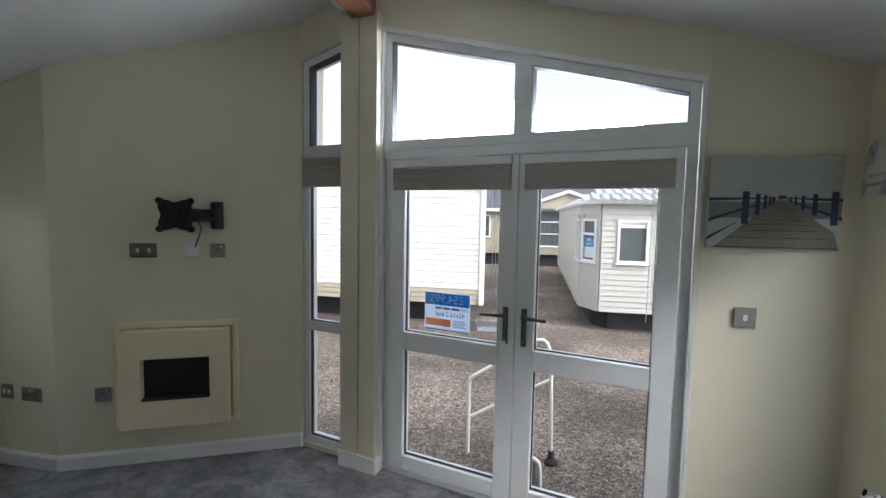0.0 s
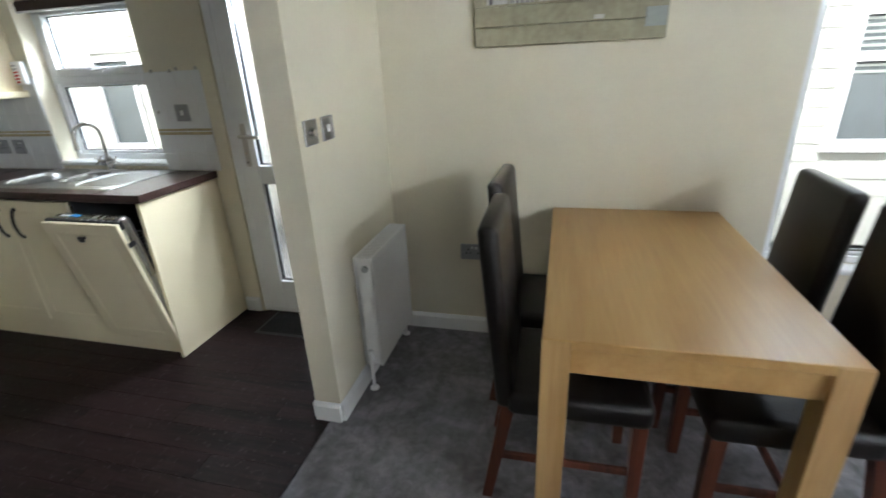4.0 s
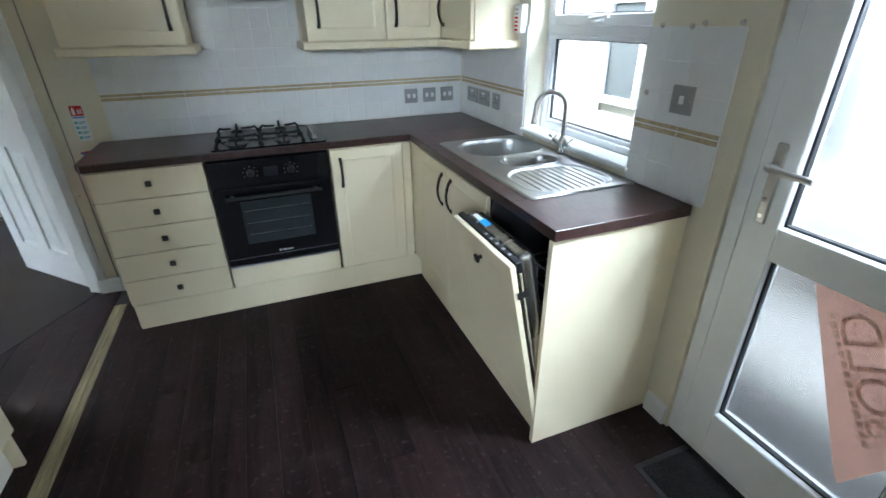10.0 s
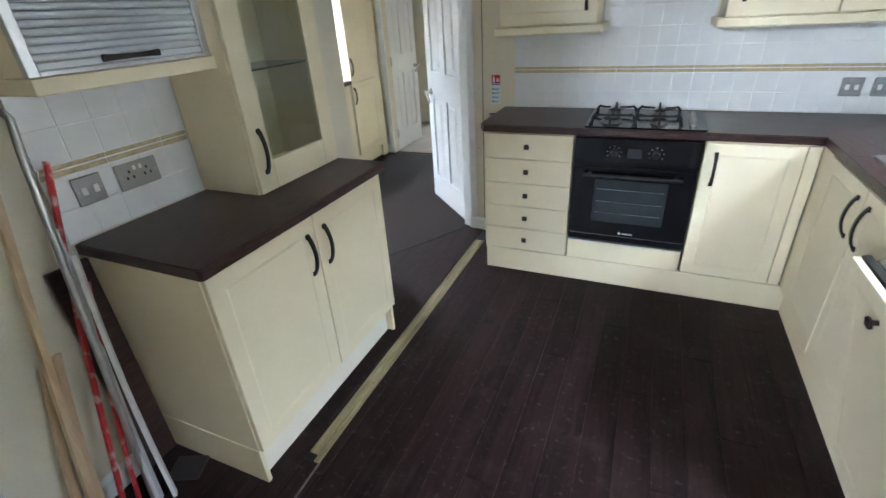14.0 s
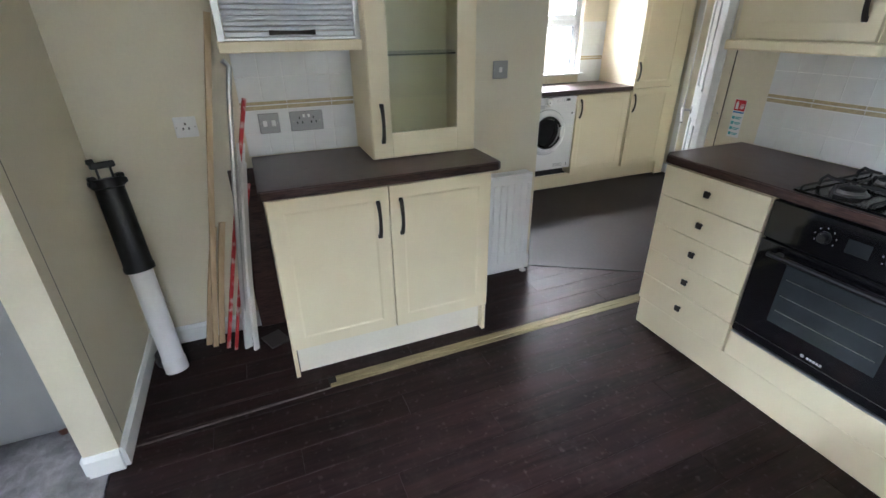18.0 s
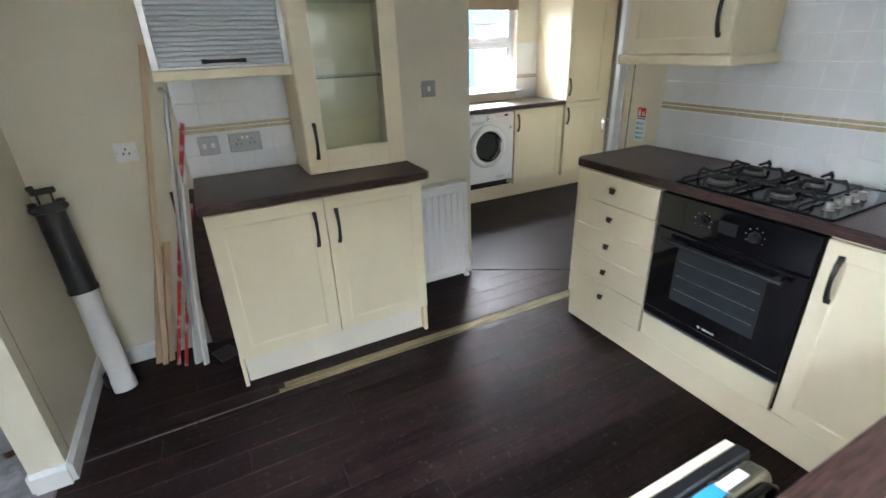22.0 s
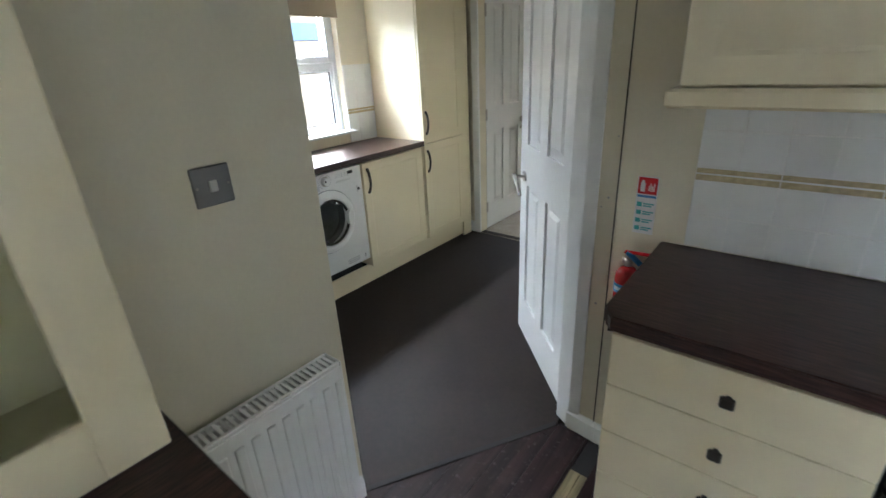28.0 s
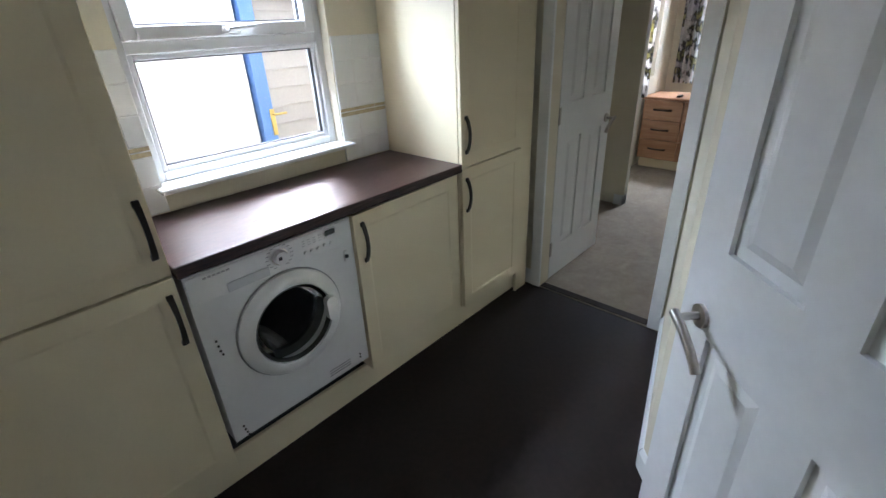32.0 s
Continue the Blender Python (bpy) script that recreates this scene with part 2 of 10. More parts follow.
def mottled(name, colors, scale, rough=0.9, bump=0.3, dist=0.01, soft=False, detail=6, lo=0.35, hi=0.65, second=None):
    """Carpet, gravel, asphalt, foliage: tones from a noise ramp, with relief. second: scale and strength of a large blotch."""
    m, n, l, b = nodes_of(name)
    tc, a = n.new("ShaderNodeTexCoord"), n.new("ShaderNodeTexNoise")
    a.inputs["Scale"].default_value, a.inputs["Detail"].default_value = scale, detail
    l.new(tc.outputs["Object"], a.inputs["Vector"])
    ramp = n.new("ShaderNodeValToRGB")
    els = ramp.color_ramp.elements
    while len(els) < len(colors):
        els.new(0.5)
    for i, c in enumerate(colors):
        els[i].position = lo + (hi - lo) * i / max(1, len(colors) - 1)
        els[i].color = (*c, 1)
    l.new(a.outputs["Fac"], ramp.inputs[0])
    last = ramp.outputs[0]
    if second:
        s = n.new("ShaderNodeTexNoise")
        s.inputs["Scale"].default_value, s.inputs["Detail"].default_value, s.inputs["Distortion"].default_value = second[0], 5, 0.8
        l.new(tc.outputs["Object"], s.inputs["Vector"])
        mr = n.new("ShaderNodeMapRange")
        mr.inputs["From Min"].default_value, mr.inputs["From Max"].default_value = 0.35, 0.65
        mr.inputs["To Min"].default_value, mr.inputs["To Max"].default_value = 1 - second[1], 1 + second[1]
        l.new(s.outputs["Fac"], mr.inputs[0])
        mx = n.new("ShaderNodeMix")
        mx.data_type, mx.blend_type = "RGBA", "MULTIPLY"
        mx.inputs["Factor"].default_value = 1
        l.new(last, mx.inputs[6])
        l.new(mr.outputs[0], mx.inputs[7])
        last = mx.outputs[2]
    l.new(last, b.inputs["Base Color"])
    b.inputs["Roughness"].default_value = rough
    b.inputs["Specular IOR Level"].default_value = 0.2
    if soft:
        b.inputs["Sheen Weight"].default_value = 0.3
    bp = n.new("ShaderNodeBump")
    bp.inputs["Strength"].default_value, bp.inputs["Distance"].default_value = bump, dist
    l.new(a.outputs["Fac"], bp.inputs["Height"])
    l.new(bp.outputs[0], b.inputs["Normal"])
    return m


M_WALL = mat("cream_wall_paint", (0.74, 0.685, 0.54), 0.6, var=0.03, scale=1.2, grain=90, bump=0.01)
M_CEIL = mat("white_ceiling_paint", (0.74, 0.74, 0.72), 0.7, var=0.02, scale=1.0, grain=60, bump=0.01)
M_TRIM = mat("white_gloss_paint", (0.81, 0.82, 0.81), 0.35, var=0.03, grain=40, bump=0.005)
M_UPVC = mat("white_upvc", (0.80, 0.81, 0.82), 0.3, var=0.02, grain=30, bump=0.003)
M_SEAL = mat("black_rubber_seal", (0.02, 0.02, 0.022), 0.6, var=0.1)
M_CREAM = mat("cream_cabinet_foil", (0.81, 0.716, 0.505), 0.42, var=0.02, scale=1.5, grain=120, bump=0.004)
M_CREAM_DK = mat("cream_cabinet_side", (0.79, 0.686, 0.465), 0.4, var=0.03, scale=1.5, grain=120, bump=0.004)
M_CABIN = mat("pale_yellow_cabinet_lining", (0.88, 0.83, 0.58), 0.5, var=0.02, scale=1.5)
M_PLINTH = mat("pale_cream_plinth_board", (0.80, 0.745, 0.625), 0.5, var=0.04, scale=2, grain=90, bump=0.004)
M_DARKIN = mat("dark_cabinet_inside", (0.05, 0.045, 0.04), 0.8)
M_WORKTOP = wood("dark_walnut_worktop", (0.010, 0.0045, 0.0045), (0.088, 0.044, 0.037), 0.31, "x", 4.5, spec=0.42, fine=True)
M_WORKTOP_Y = wood("dark_walnut_worktop_across", (0.010, 0.0045, 0.0045), (0.088, 0.044, 0.037), 0.31, "y", 4.5, spec=0.42, fine=True)
M_PLANK = wood("dark_plank_vinyl", (0.006, 0.003, 0.003), (0.028, 0.014, 0.0135), 0.50, "x", 0.9, 0.12, bump=0.05, spec=0.14, dust=(0.10, 0.085, 0.08))
M_VINYL = mat("dark_grey_vinyl", (0.020, 0.0132, 0.0108), 0.62, var=0.25, scale=2.5, grain=40, bump=0.01, spec=0.2)
M_GROUT_FLOOR = mat("floor_joint", (0.008, 0.006, 0.005), 0.8)
M_PLY = wood("bare_pine_strip", (0.11, 0.085, 0.04), (0.34, 0.28, 0.15), 0.8, "y", 1.6, dust=(0.05, 0.042, 0.03))
M_TILE = mat("white_glazed_tile", (0.80, 0.81, 0.80), 0.09, var=0.02, scale=8, grain=20, bump=0.004, wobble=0.0006)
M_GROUT = mat("white_grout", (0.80, 0.80, 0.78), 0.8)
M_BORDER = mat("beige_border_tile", (0.50, 0.42, 0.26), 0.25, var=0.25, scale=25, grain=80, bump=0.01)
M_SINK = mat("satin_sink_steel", (0.50, 0.50, 0.49), 0.30, 1.0, var=0.0, scale=2, grain=30, bump=0.0)
M_STEEL = mat("brushed_stainless_steel", (0.50, 0.50, 0.485), 0.27, 1.0, var=0.05, scale=2, grain=40, bump=0.002, stretch=(1, 12, 1))
M_CHROME = mat("chrome", (0.75, 0.75, 0.75), 0.12, 1.0, var=0.02, bump=0)
M_SATIN = mat("satin_nickel", (0.55, 0.53, 0.50), 0.32, 1.0, var=0.04, bump=0.002)
M_GUNMETAL = mat("dark_grey_metal", (0.16, 0.16, 0.165), 0.38, 0.7, var=0.05)
M_PLATE = mat("brushed_steel_plate", (0.36, 0.36, 0.365), 0.33, 1.0, var=0.05, grain=80, stretch=(1, 1, 20), bump=0.002)
M_BRONZE = mat("dark_bronze_handle", (0.04, 0.034, 0.03), 0.4, 0.6, var=0.15)
M_BLACKGLASS = mat("black_oven_glass", (0.006, 0.006, 0.007), 0.06, var=0.05, bump=0, spec=0.6)
M_BLACK = mat("black_plastic", (0.012, 0.012, 0.013), 0.4, var=0.1)
M_ENAMEL = mat("black_hob_enamel", (0.005, 0.005, 0.0055), 0.16, spec=0.3, var=0.1, bump=0.002)
M_IRON = mat("cast_iron_grate", (0.012, 0.012, 0.013), 0.55, var=0.2, grain=120, bump=0.03)
M_ALU = mat("grey_aluminium", (0.55, 0.56, 0.57), 0.35, 0.9, var=0.04, bump=0.002)
M_SHUTTER = mat("pale_grey_shutter", (0.60, 0.63, 0.66), 0.38, 0.15, var=0.03, bump=0.001)
M_GREY = mat("grey_plastic", (0.35, 0.35, 0.36), 0.45, var=0.05)
M_WHITE = mat("white_plastic", (0.82, 0.82, 0.81), 0.3, var=0.02, bump=0.002)
M_WHITE_PAPER = mat("white_paper", (0.80, 0.80, 0.80), 0.7, var=0.02)
M_OAK = wood("light_oak_veneer", (0.42, 0.24, 0.082), (0.51, 0.315, 0.12), 0.32, "x", 0.8)
M_OAKZ = wood("light_oak_leg", (0.36, 0.205, 0.075), (0.55, 0.36, 0.16), 0.35, "z", 0.8)
M_LEATHER = mat("dark_brown_leather", (0.008, 0.0058, 0.0055), 0.36, spec=0.4, var=0.2, scale=5, grain=150, bump=0.03)
M_REDWOOD = wood("red_mahogany_leg", (0.055, 0.014, 0.008), (0.16, 0.045, 0.022), 0.35, "z", 1.0)


def carpet(name, dark, light, pile=420.0, blotch=0.36, tufts=0.30):
    """Cut pile: fine fibres, soft tufts, and brushed patches that lie the other way."""
    m, n, l, b = nodes_of(name)
    tc = n.new("ShaderNodeTexCoord")
    fibre, tuft, patch = (n.new("ShaderNodeTexNoise") for _ in range(3))
    for node, sc, de, di in ((fibre, pile, 4, 0.0), (tuft, 28.0, 5, 0.5), (patch, 6.5, 9, 0.7)):
        node.inputs["Scale"].default_value, node.inputs["Detail"].default_value, node.inputs["Distortion"].default_value = sc, de, di
        l.new(tc.outputs["Object"], node.inputs["Vector"])
    mix = n.new("ShaderNodeMix")
    mix.data_type = "RGBA"
    mix.inputs[6].default_value, mix.inputs[7].default_value = (*dark, 1), (*light, 1)
    l.new(fibre.outputs["Fac"], mix.inputs["Factor"])
    last = mix.outputs[2]
    for node, lo, hi, k in ((tuft, 0.3, 0.7, tufts), (patch, 0.36, 0.64, blotch)):
        mr = n.new("ShaderNodeMapRange")
        mr.inputs["From Min"].default_value, mr.inputs["From Max"].default_value = lo, hi
        mr.inputs["To Min"].default_value, mr.inputs["To Max"].default_value = 1 - k, 1 + k
        l.new(node.outputs["Fac"], mr.inputs[0])
        mx = n.new("ShaderNodeMix")
        mx.data_type, mx.blend_type = "RGBA", "MULTIPLY"
        mx.inputs["Factor"].default_value = 1
        l.new(last, mx.inputs[6])
        l.new(mr.outputs[0], mx.inputs[7])
        last = mx.outputs[2]
    l.new(last, b.inputs["Base Color"])
    b.inputs["Roughness"].default_value = 0.95
    b.inputs["Specular IOR Level"].default_value = 0.1
    b.inputs["Sheen Weight"].default_value = 0.2
    bp, b2 = n.new("ShaderNodeBump"), n.new("ShaderNodeBump")
    bp.inputs["Strength"].default_value, bp.inputs["Distance"].default_value = 0.6, 0.004
    b2.inputs["Strength"].default_value, b2.inputs["Distance"].default_value = 0.35, 0.012
    l.new(fibre.outputs["Fac"], bp.inputs["Height"])
    l.new(tuft.outputs["Fac"], b2.inputs["Height"])
    l.new(b2.outputs[0], bp.inputs["Normal"])
    l.new(bp.outputs[0], b.inputs["Normal"])
    return m


def leaf_print(name, ground, ink, pitch=0.16):
    """Cloth printed with rows of upright fern plumes, every other column set half a step higher."""
    m, n, l, b = nodes_of(name)

    def calc(op, p, q=None):
        k = n.new("ShaderNodeMath")
        k.operation = op
        for i, v in enumerate((p, q)):
            if v is None:
                continue
            if isinstance(v, (int, float)):
                k.inputs[i].default_value = v
            else:
                l.new(v, k.inputs[i])
        return k.outputs[0]

    geo, sep, warp, wave = n.new("ShaderNodeNewGeometry"), n.new("ShaderNodeSeparateXYZ"), n.new("ShaderNodeTexNoise"), n.new("ShaderNodeTexWave")
    l.new(geo.outputs["Position"], sep.inputs[0])
    warp.inputs["Scale"].default_value, warp.inputs["Detail"].default_value = 34, 4
    wave.inputs["Scale"].default_value, wave.inputs["Distortion"].default_value, wave.inputs["Detail Scale"].default_value = 22, 6, 3
    l.new(geo.outputs["Position"], warp.inputs["Vector"])
    l.new(geo.outputs["Position"], wave.inputs["Vector"])
    drift = n.new("ShaderNodeTexNoise")
    drift.inputs["Scale"].default_value = 5.0
    l.new(geo.outputs["Position"], drift.inputs["Vector"])
    col = calc("DIVIDE", calc("ADD", sep.outputs["Y"], calc("MULTIPLY", drift.outputs["Fac"], 0.10)), pitch * 0.62)
    u = calc("SUBTRACT", calc("FRACT", col), 0.5)
    v = calc("SUBTRACT", calc("FRACT", calc("ADD", calc("DIVIDE", sep.outputs["Z"], pitch), calc("MULTIPLY", calc("FLOOR", col), 0.43))), 0.5)
    # plumes narrow towards their tips
    wide = calc("SUBTRACT", 0.42, calc("MULTIPLY", calc("ADD", v, 0.5), 0.26))
    r = calc("ADD", calc("POWER", calc("ABSOLUTE", calc("DIVIDE", u, wide)), 2.0), calc("POWER", calc("ABSOLUTE", calc("DIVIDE", v, 0.46)), 4.0))
    r = calc("ADD", r, calc("MULTIPLY", calc("SUBTRACT", warp.outputs["Fac"], 0.5), 2.2))
    edge = n.new("ShaderNodeMapRange")
    edge.inputs["From Min"].default_value, edge.inputs["From Max"].default_value = 1.05, 0.75
    l.new(r, edge.inputs[0])
    stroke = n.new("ShaderNodeMapRange")
    stroke.inputs["To Min"].default_value = 0.35
    l.new(wave.outputs["Fac"], stroke.inputs[0])
    mix = n.new("ShaderNodeMix")
    mix.data_type = "RGBA"
    mix.inputs[6].default_value, mix.inputs[7].default_value = (*ground, 1), (*ink, 1)
    l.new(calc("MULTIPLY", edge.outputs[0], stroke.outputs[0]), mix.inputs["Factor"])
    l.new(mix.outputs[2], b.inputs["Base Color"])
    b.inputs["Roughness"].default_value = 0.9
    return m


M_CARPET = carpet("grey_carpet", (0.06, 0.057, 0.062), (0.33, 0.32, 0.34), 300, 0.30, 0.24)
M_BEIGECARPET = carpet("beige_carpet", (0.26, 0.215, 0.165), (0.44, 0.375, 0.30), 420, 0.10, 0.10)
M_MAT = mottled("black_door_mat", [(0.008, 0.008, 0.008), (0.03, 0.028, 0.027)], 160, 0.95, 1.0, 0.01, False, 8, 0.3, 0.7, (5, 0.3))
M_GLASS = glass("window_glass")
M_FROST = glass("frosted_glass", (0.66, 0.69, 0.70), 0.22, True)
M_TINTGLASS = glass("coated_window_glass", (0.74, 0.78, 0.77))
M_CABGLASS = glass("cabinet_glass", (0.97, 0.985, 0.95), ior=1.38)


def stones(name, tones, size, rough=0.6):
    """Gravel: a bed of small stones, each of its own tone, with dark gaps, damp patches and relief."""
    m, n, l, b = nodes_of(name)
    tc, v, w, patch = n.new("ShaderNodeTexCoord"), n.new("ShaderNodeTexVoronoi"), n.new("ShaderNodeTexVoronoi"), n.new("ShaderNodeTexNoise")
    v.inputs["Scale"].default_value, w.inputs["Scale"].default_value = size, size * 0.43
    patch.inputs["Scale"].default_value, patch.inputs["Detail"].default_value = 0.7, 7
    for node in (v, w, patch):
        l.new(tc.outputs["Object"], node.inputs["Vector"])
    ramps = []
    for node in (v, w):
        sep, ramp = n.new("ShaderNodeSeparateColor"), n.new("ShaderNodeValToRGB")
        els = ramp.color_ramp.elements
        while len(els) < len(tones):
            els.new(0.5)
        for i, c in enumerate(tones):
            els[i].position, els[i].color = i / (len(tones) - 1), (*c, 1)
        l.new(node.outputs["Color"], sep.inputs[0])
        l.new(sep.outputs[0], ramp.inputs[0])
        ramps.append(ramp)
    mix = n.new("ShaderNodeMix")
    mix.data_type = "RGBA"
    mix.inputs["Factor"].default_value = 0.45
    l.new(ramps[0].outputs[0], mix.inputs[6])
    l.new(ramps[1].outputs[0], mix.inputs[7])
    last = mix.outputs[2]
    for out, lo, hi, a, c in ((v.outputs["Distance"], 0.25, 0.75, 1.25, 0.45), (patch.outputs["Fac"], 0.38, 0.62, 0.6, 1.35)):
        mr = n.new("ShaderNodeMapRange")
        mr.inputs["From Min"].default_value, mr.inputs["From Max"].default_value = lo, hi
        mr.inputs["To Min"].default_value, mr.inputs["To Max"].default_value = a, c
        l.new(out, mr.inputs[0])
        mx = n.new("ShaderNodeMix")
        mx.data_type, mx.blend_type = "RGBA", "MULTIPLY"
        mx.inputs["Factor"].default_value = 1
        l.new(last, mx.inputs[6])
        l.new(mr.outputs[0], mx.inputs[7])
        last = mx.outputs[2]
    l.new(last, b.inputs["Base Color"])
    b.inputs["Roughness"].default_value = rough
    b.inputs["Specular IOR Level"].default_value = 0.3
    bp = n.new("ShaderNodeBump")
    bp.invert = True
    bp.inputs["Strength"].default_value, bp.inputs["Distance"].default_value = 0.8, 0.012
    l.new(v.outputs["Distance"], bp.inputs["Height"])
    l.new(bp.outputs[0], b.inputs["Normal"])
    return m


M_GRAVEL = stones("brown_wet_gravel", [(0.055, 0.041, 0.033), (0.15, 0.117, 0.094), (0.26, 0.214, 0.178), (0.50, 0.45, 0.40)], 68)
M_SIDING = mat("cream_vinyl_siding", (0.50, 0.50, 0.46), 0.45, var=0.03, scale=0.8, grain=30, bump=0.004)
M_SIDING_TAN = mat("tan_vinyl_siding", (0.42, 0.38, 0.29), 0.5, var=0.04, scale=0.8, grain=30)
M_SIDING_WHITE = mat("white_vinyl_siding", (0.82, 0.82, 0.80), 0.45, var=0.03, scale=0.8, grain=30)
M_ROOFTILE = mat("light_grey_metal_roof_tile", (0.45, 0.46, 0.47), 0.5, var=0.12)
M_ROOFDARK = mat("dark_slate_roof", (0.10, 0.10, 0.11), 0.7, var=0.2)
# near-black with the caravans' underside shade in it; also the step's dark metal
M_UNDERSHADE_METAL = mat("chassis_shade_and_dark_metal", (0.03, 0.03, 0.032), 0.8)
M_FARGLASS = mat("far_window_glass", (0.10, 0.115, 0.12), 0.08, var=0.1, bump=0)
M_BLUE = mat("blue_door_paint", (0.15, 0.29, 0.60), 0.4, var=0.04)
M_BRASS = mat("brass", (0.75, 0.55, 0.18), 0.3, 1.0, var=0.05)
M_RED = mat("red_enamel", (0.55, 0.02, 0.025), 0.25, var=0.06)
M_REDSTICK = mat("red_and_white_scuffed_strip", (0.50, 0.035, 0.04), 0.6, var=0.1, scale=9, dirt=(0.75, 0.72, 0.68))
M_PINE = wood("pine_batten", (0.50, 0.34, 0.19), (0.68, 0.53, 0.34), 0.65, "z", 1.0)
M_GREYFABRIC = mat("light_grey_sofa_fabric", (0.28, 0.285, 0.295), 0.9, var=0.08, scale=6, grain=350, bump=0.05, spec=0.2)
M_BLIND = mat("taupe_pleated_blind", (0.43, 0.40, 0.36), 0.8, var=0.05, grain=90)
M_ROLLER = mat("brown_roller_blind", (0.42, 0.33, 0.24), 0.8, var=0.05, grain=120)
M_BEAM = wood("stained_ridge_beam", (0.11, 0.035, 0.014), (0.24, 0.09, 0.04), 0.45, "y", 0.8)
M_CHEST = wood("light_walnut_drawer", (0.33, 0.16, 0.08), (0.52, 0.30, 0.17), 0.4, "x", 0.7)
M_SHADE = mat("white_lampshade", (0.82, 0.80, 0.76), 0.8, var=0.03)
M_TEAL = mat("teal_sign_print", (0.05, 0.40, 0.42), 0.6, var=0.03)
M_SIGNBLUE = mat("blue_sign_print", (0.03, 0.22, 0.50), 0.6, var=0.03)
def thin_card(name, color, through=0.85):
    """Thin printed card or paper that lets daylight shine through it."""
    m, n, l, b = nodes_of(name)
    b.inputs["Base Color"].default_value = (*color, 1)
    b.inputs["Roughness"].default_value = 0.6
    tr, mx = n.new("ShaderNodeBsdfTranslucent"), n.new("ShaderNodeMixShader")
    tr.inputs["Color"].default_value = (*color, 1)
    mx.inputs[0].default_value = through
    l.new(b.outputs[0], mx.inputs[1])
    l.new(tr.outputs[0], mx.inputs[2])
    l.new(mx.outputs[0], n["Material Output"].inputs["Surface"])
    return m


M_SOLD = thin_card("faded_red_sign_print", (0.60, 0.46, 0.41))
M_DARKTEXT = mat("dark_print", (0.03, 0.04, 0.08), 0.7)
M_HEATSHIELD = mat("blue_protective_label", (0.05, 0.35, 0.75), 0.4)


# ---- building helpers ----
WORLD = {}


def bm_new():
    return bmesh.new()


def box(bm, a, b, bevel=0.0, m=None, seg=1):
    """A box from corner a to corner b, with bevelled edges; m: a turn applied to it."""
    lo = Vector([min(p, q) for p, q in zip(a, b)])
    hi = Vector([max(p, q) for p, q in zip(a, b)])
    made = bmesh.ops.create_cube(bm, size=1.0)["verts"]
    for v in made:
        v.co = Vector([lo[i] + (v.co[i] + 0.5) * (hi[i] - lo[i]) for i in range(3)])
    if bevel:
        edges = list({e for v in made for e in v.link_edges})
        made = bmesh.ops.bevel(bm, geom=edges, offset=min(bevel, 0.45 * min(hi - lo)), segments=seg, affect="EDGES", profile=0.5)["verts"]
    if m is not None:
        for v in made:
            v.co = m @ v.co
    return made


def tube(bm, a, b, r, r2=None, seg=16, caps=True):
    """A rod or cone from a to b."""
    a, b = Vector(a), Vector(b)
    d = b - a
    q = d.to_track_quat("Z", "Y").to_matrix().to_4x4()
    m = Matrix.Translation((a + b) / 2) @ q
    return bmesh.ops.create_cone(bm, cap_ends=caps, segments=seg, radius1=r, radius2=r if r2 is None else r2, depth=d.length, matrix=m)["verts"]


def path_tube(bm, pts, r, seg=10, caps=True):
    """A round bar along a line of points."""
    pts = [Vector(p) for p in pts]
    rings, side = [], None
    for i, p in enumerate(pts):
        d = (pts[min(i + 1, len(pts) - 1)] - pts[max(i - 1, 0)]).normalized()
        if side is None:
            side = d.orthogonal().normalized()
        side = (side - d * side.dot(d)).normalized()
        up = d.cross(side)
        rr = r[i] if isinstance(r, (list, tuple)) else r
        rings.append([bm.verts.new(p + rr * (math.cos(2 * math.pi * k / seg) * side + math.sin(2 * math.pi * k / seg) * up)) for k in range(seg)])
    for r0, r1 in zip(rings, rings[1:]):
        for k in range(seg):
            bm.faces.new((r0[k], r0[(k + 1) % seg], r1[(k + 1) % seg], r1[k]))
    if caps:
        bm.faces.new(rings[0][::-1])
        bm.faces.new(rings[-1])


def lathe(bm, profile, centre, seg=24, m=None, caps=True):
    """A turned shape: profile rows of (radius, height) round the z axis at centre."""
    rings = []
    for r, h in profile:
        ring = []
        for k in range(seg):
            a = 2 * math.pi * k / seg
            p = Vector((r * math.cos(a), r * math.sin(a), h))
            p = (m @ p) if m is not None else p + Vector(centre)
            ring.append(bm.verts.new(p))
        rings.append(ring)
    for r0, r1 in zip(rings, rings[1:]):
        for k in range(seg):
            bm.faces.new((r0[k], r0[(k + 1) % seg], r1[(k + 1) % seg], r1[k]))
    if caps and profile[0][0] > 1e-5:
        bm.faces.new(rings[0][::-1])
    if caps and profile[-1][0] > 1e-5:
        bm.faces.new(rings[-1])


def prism(bm, outline, z0, z1):
    """An upright prism over a flat outline of (x, y); z0 and z1 may be functions of x and y."""
    f0 = z0 if callable(z0) else (lambda x, y: z0)
    f1 = z1 if callable(z1) else (lambda x, y: z1)
    lo = [bm.verts.new((x, y, f0(x, y))) for x, y in outline]
    hi = [bm.verts.new((x, y, f1(x, y))) for x, y in outline]
    n = len(outline)
    bm.faces.new(lo[::-1])
    bm.faces.new(hi)
    for i in range(n):
        bm.faces.new((lo[i], lo[(i + 1) % n], hi[(i + 1) % n], hi[i]))


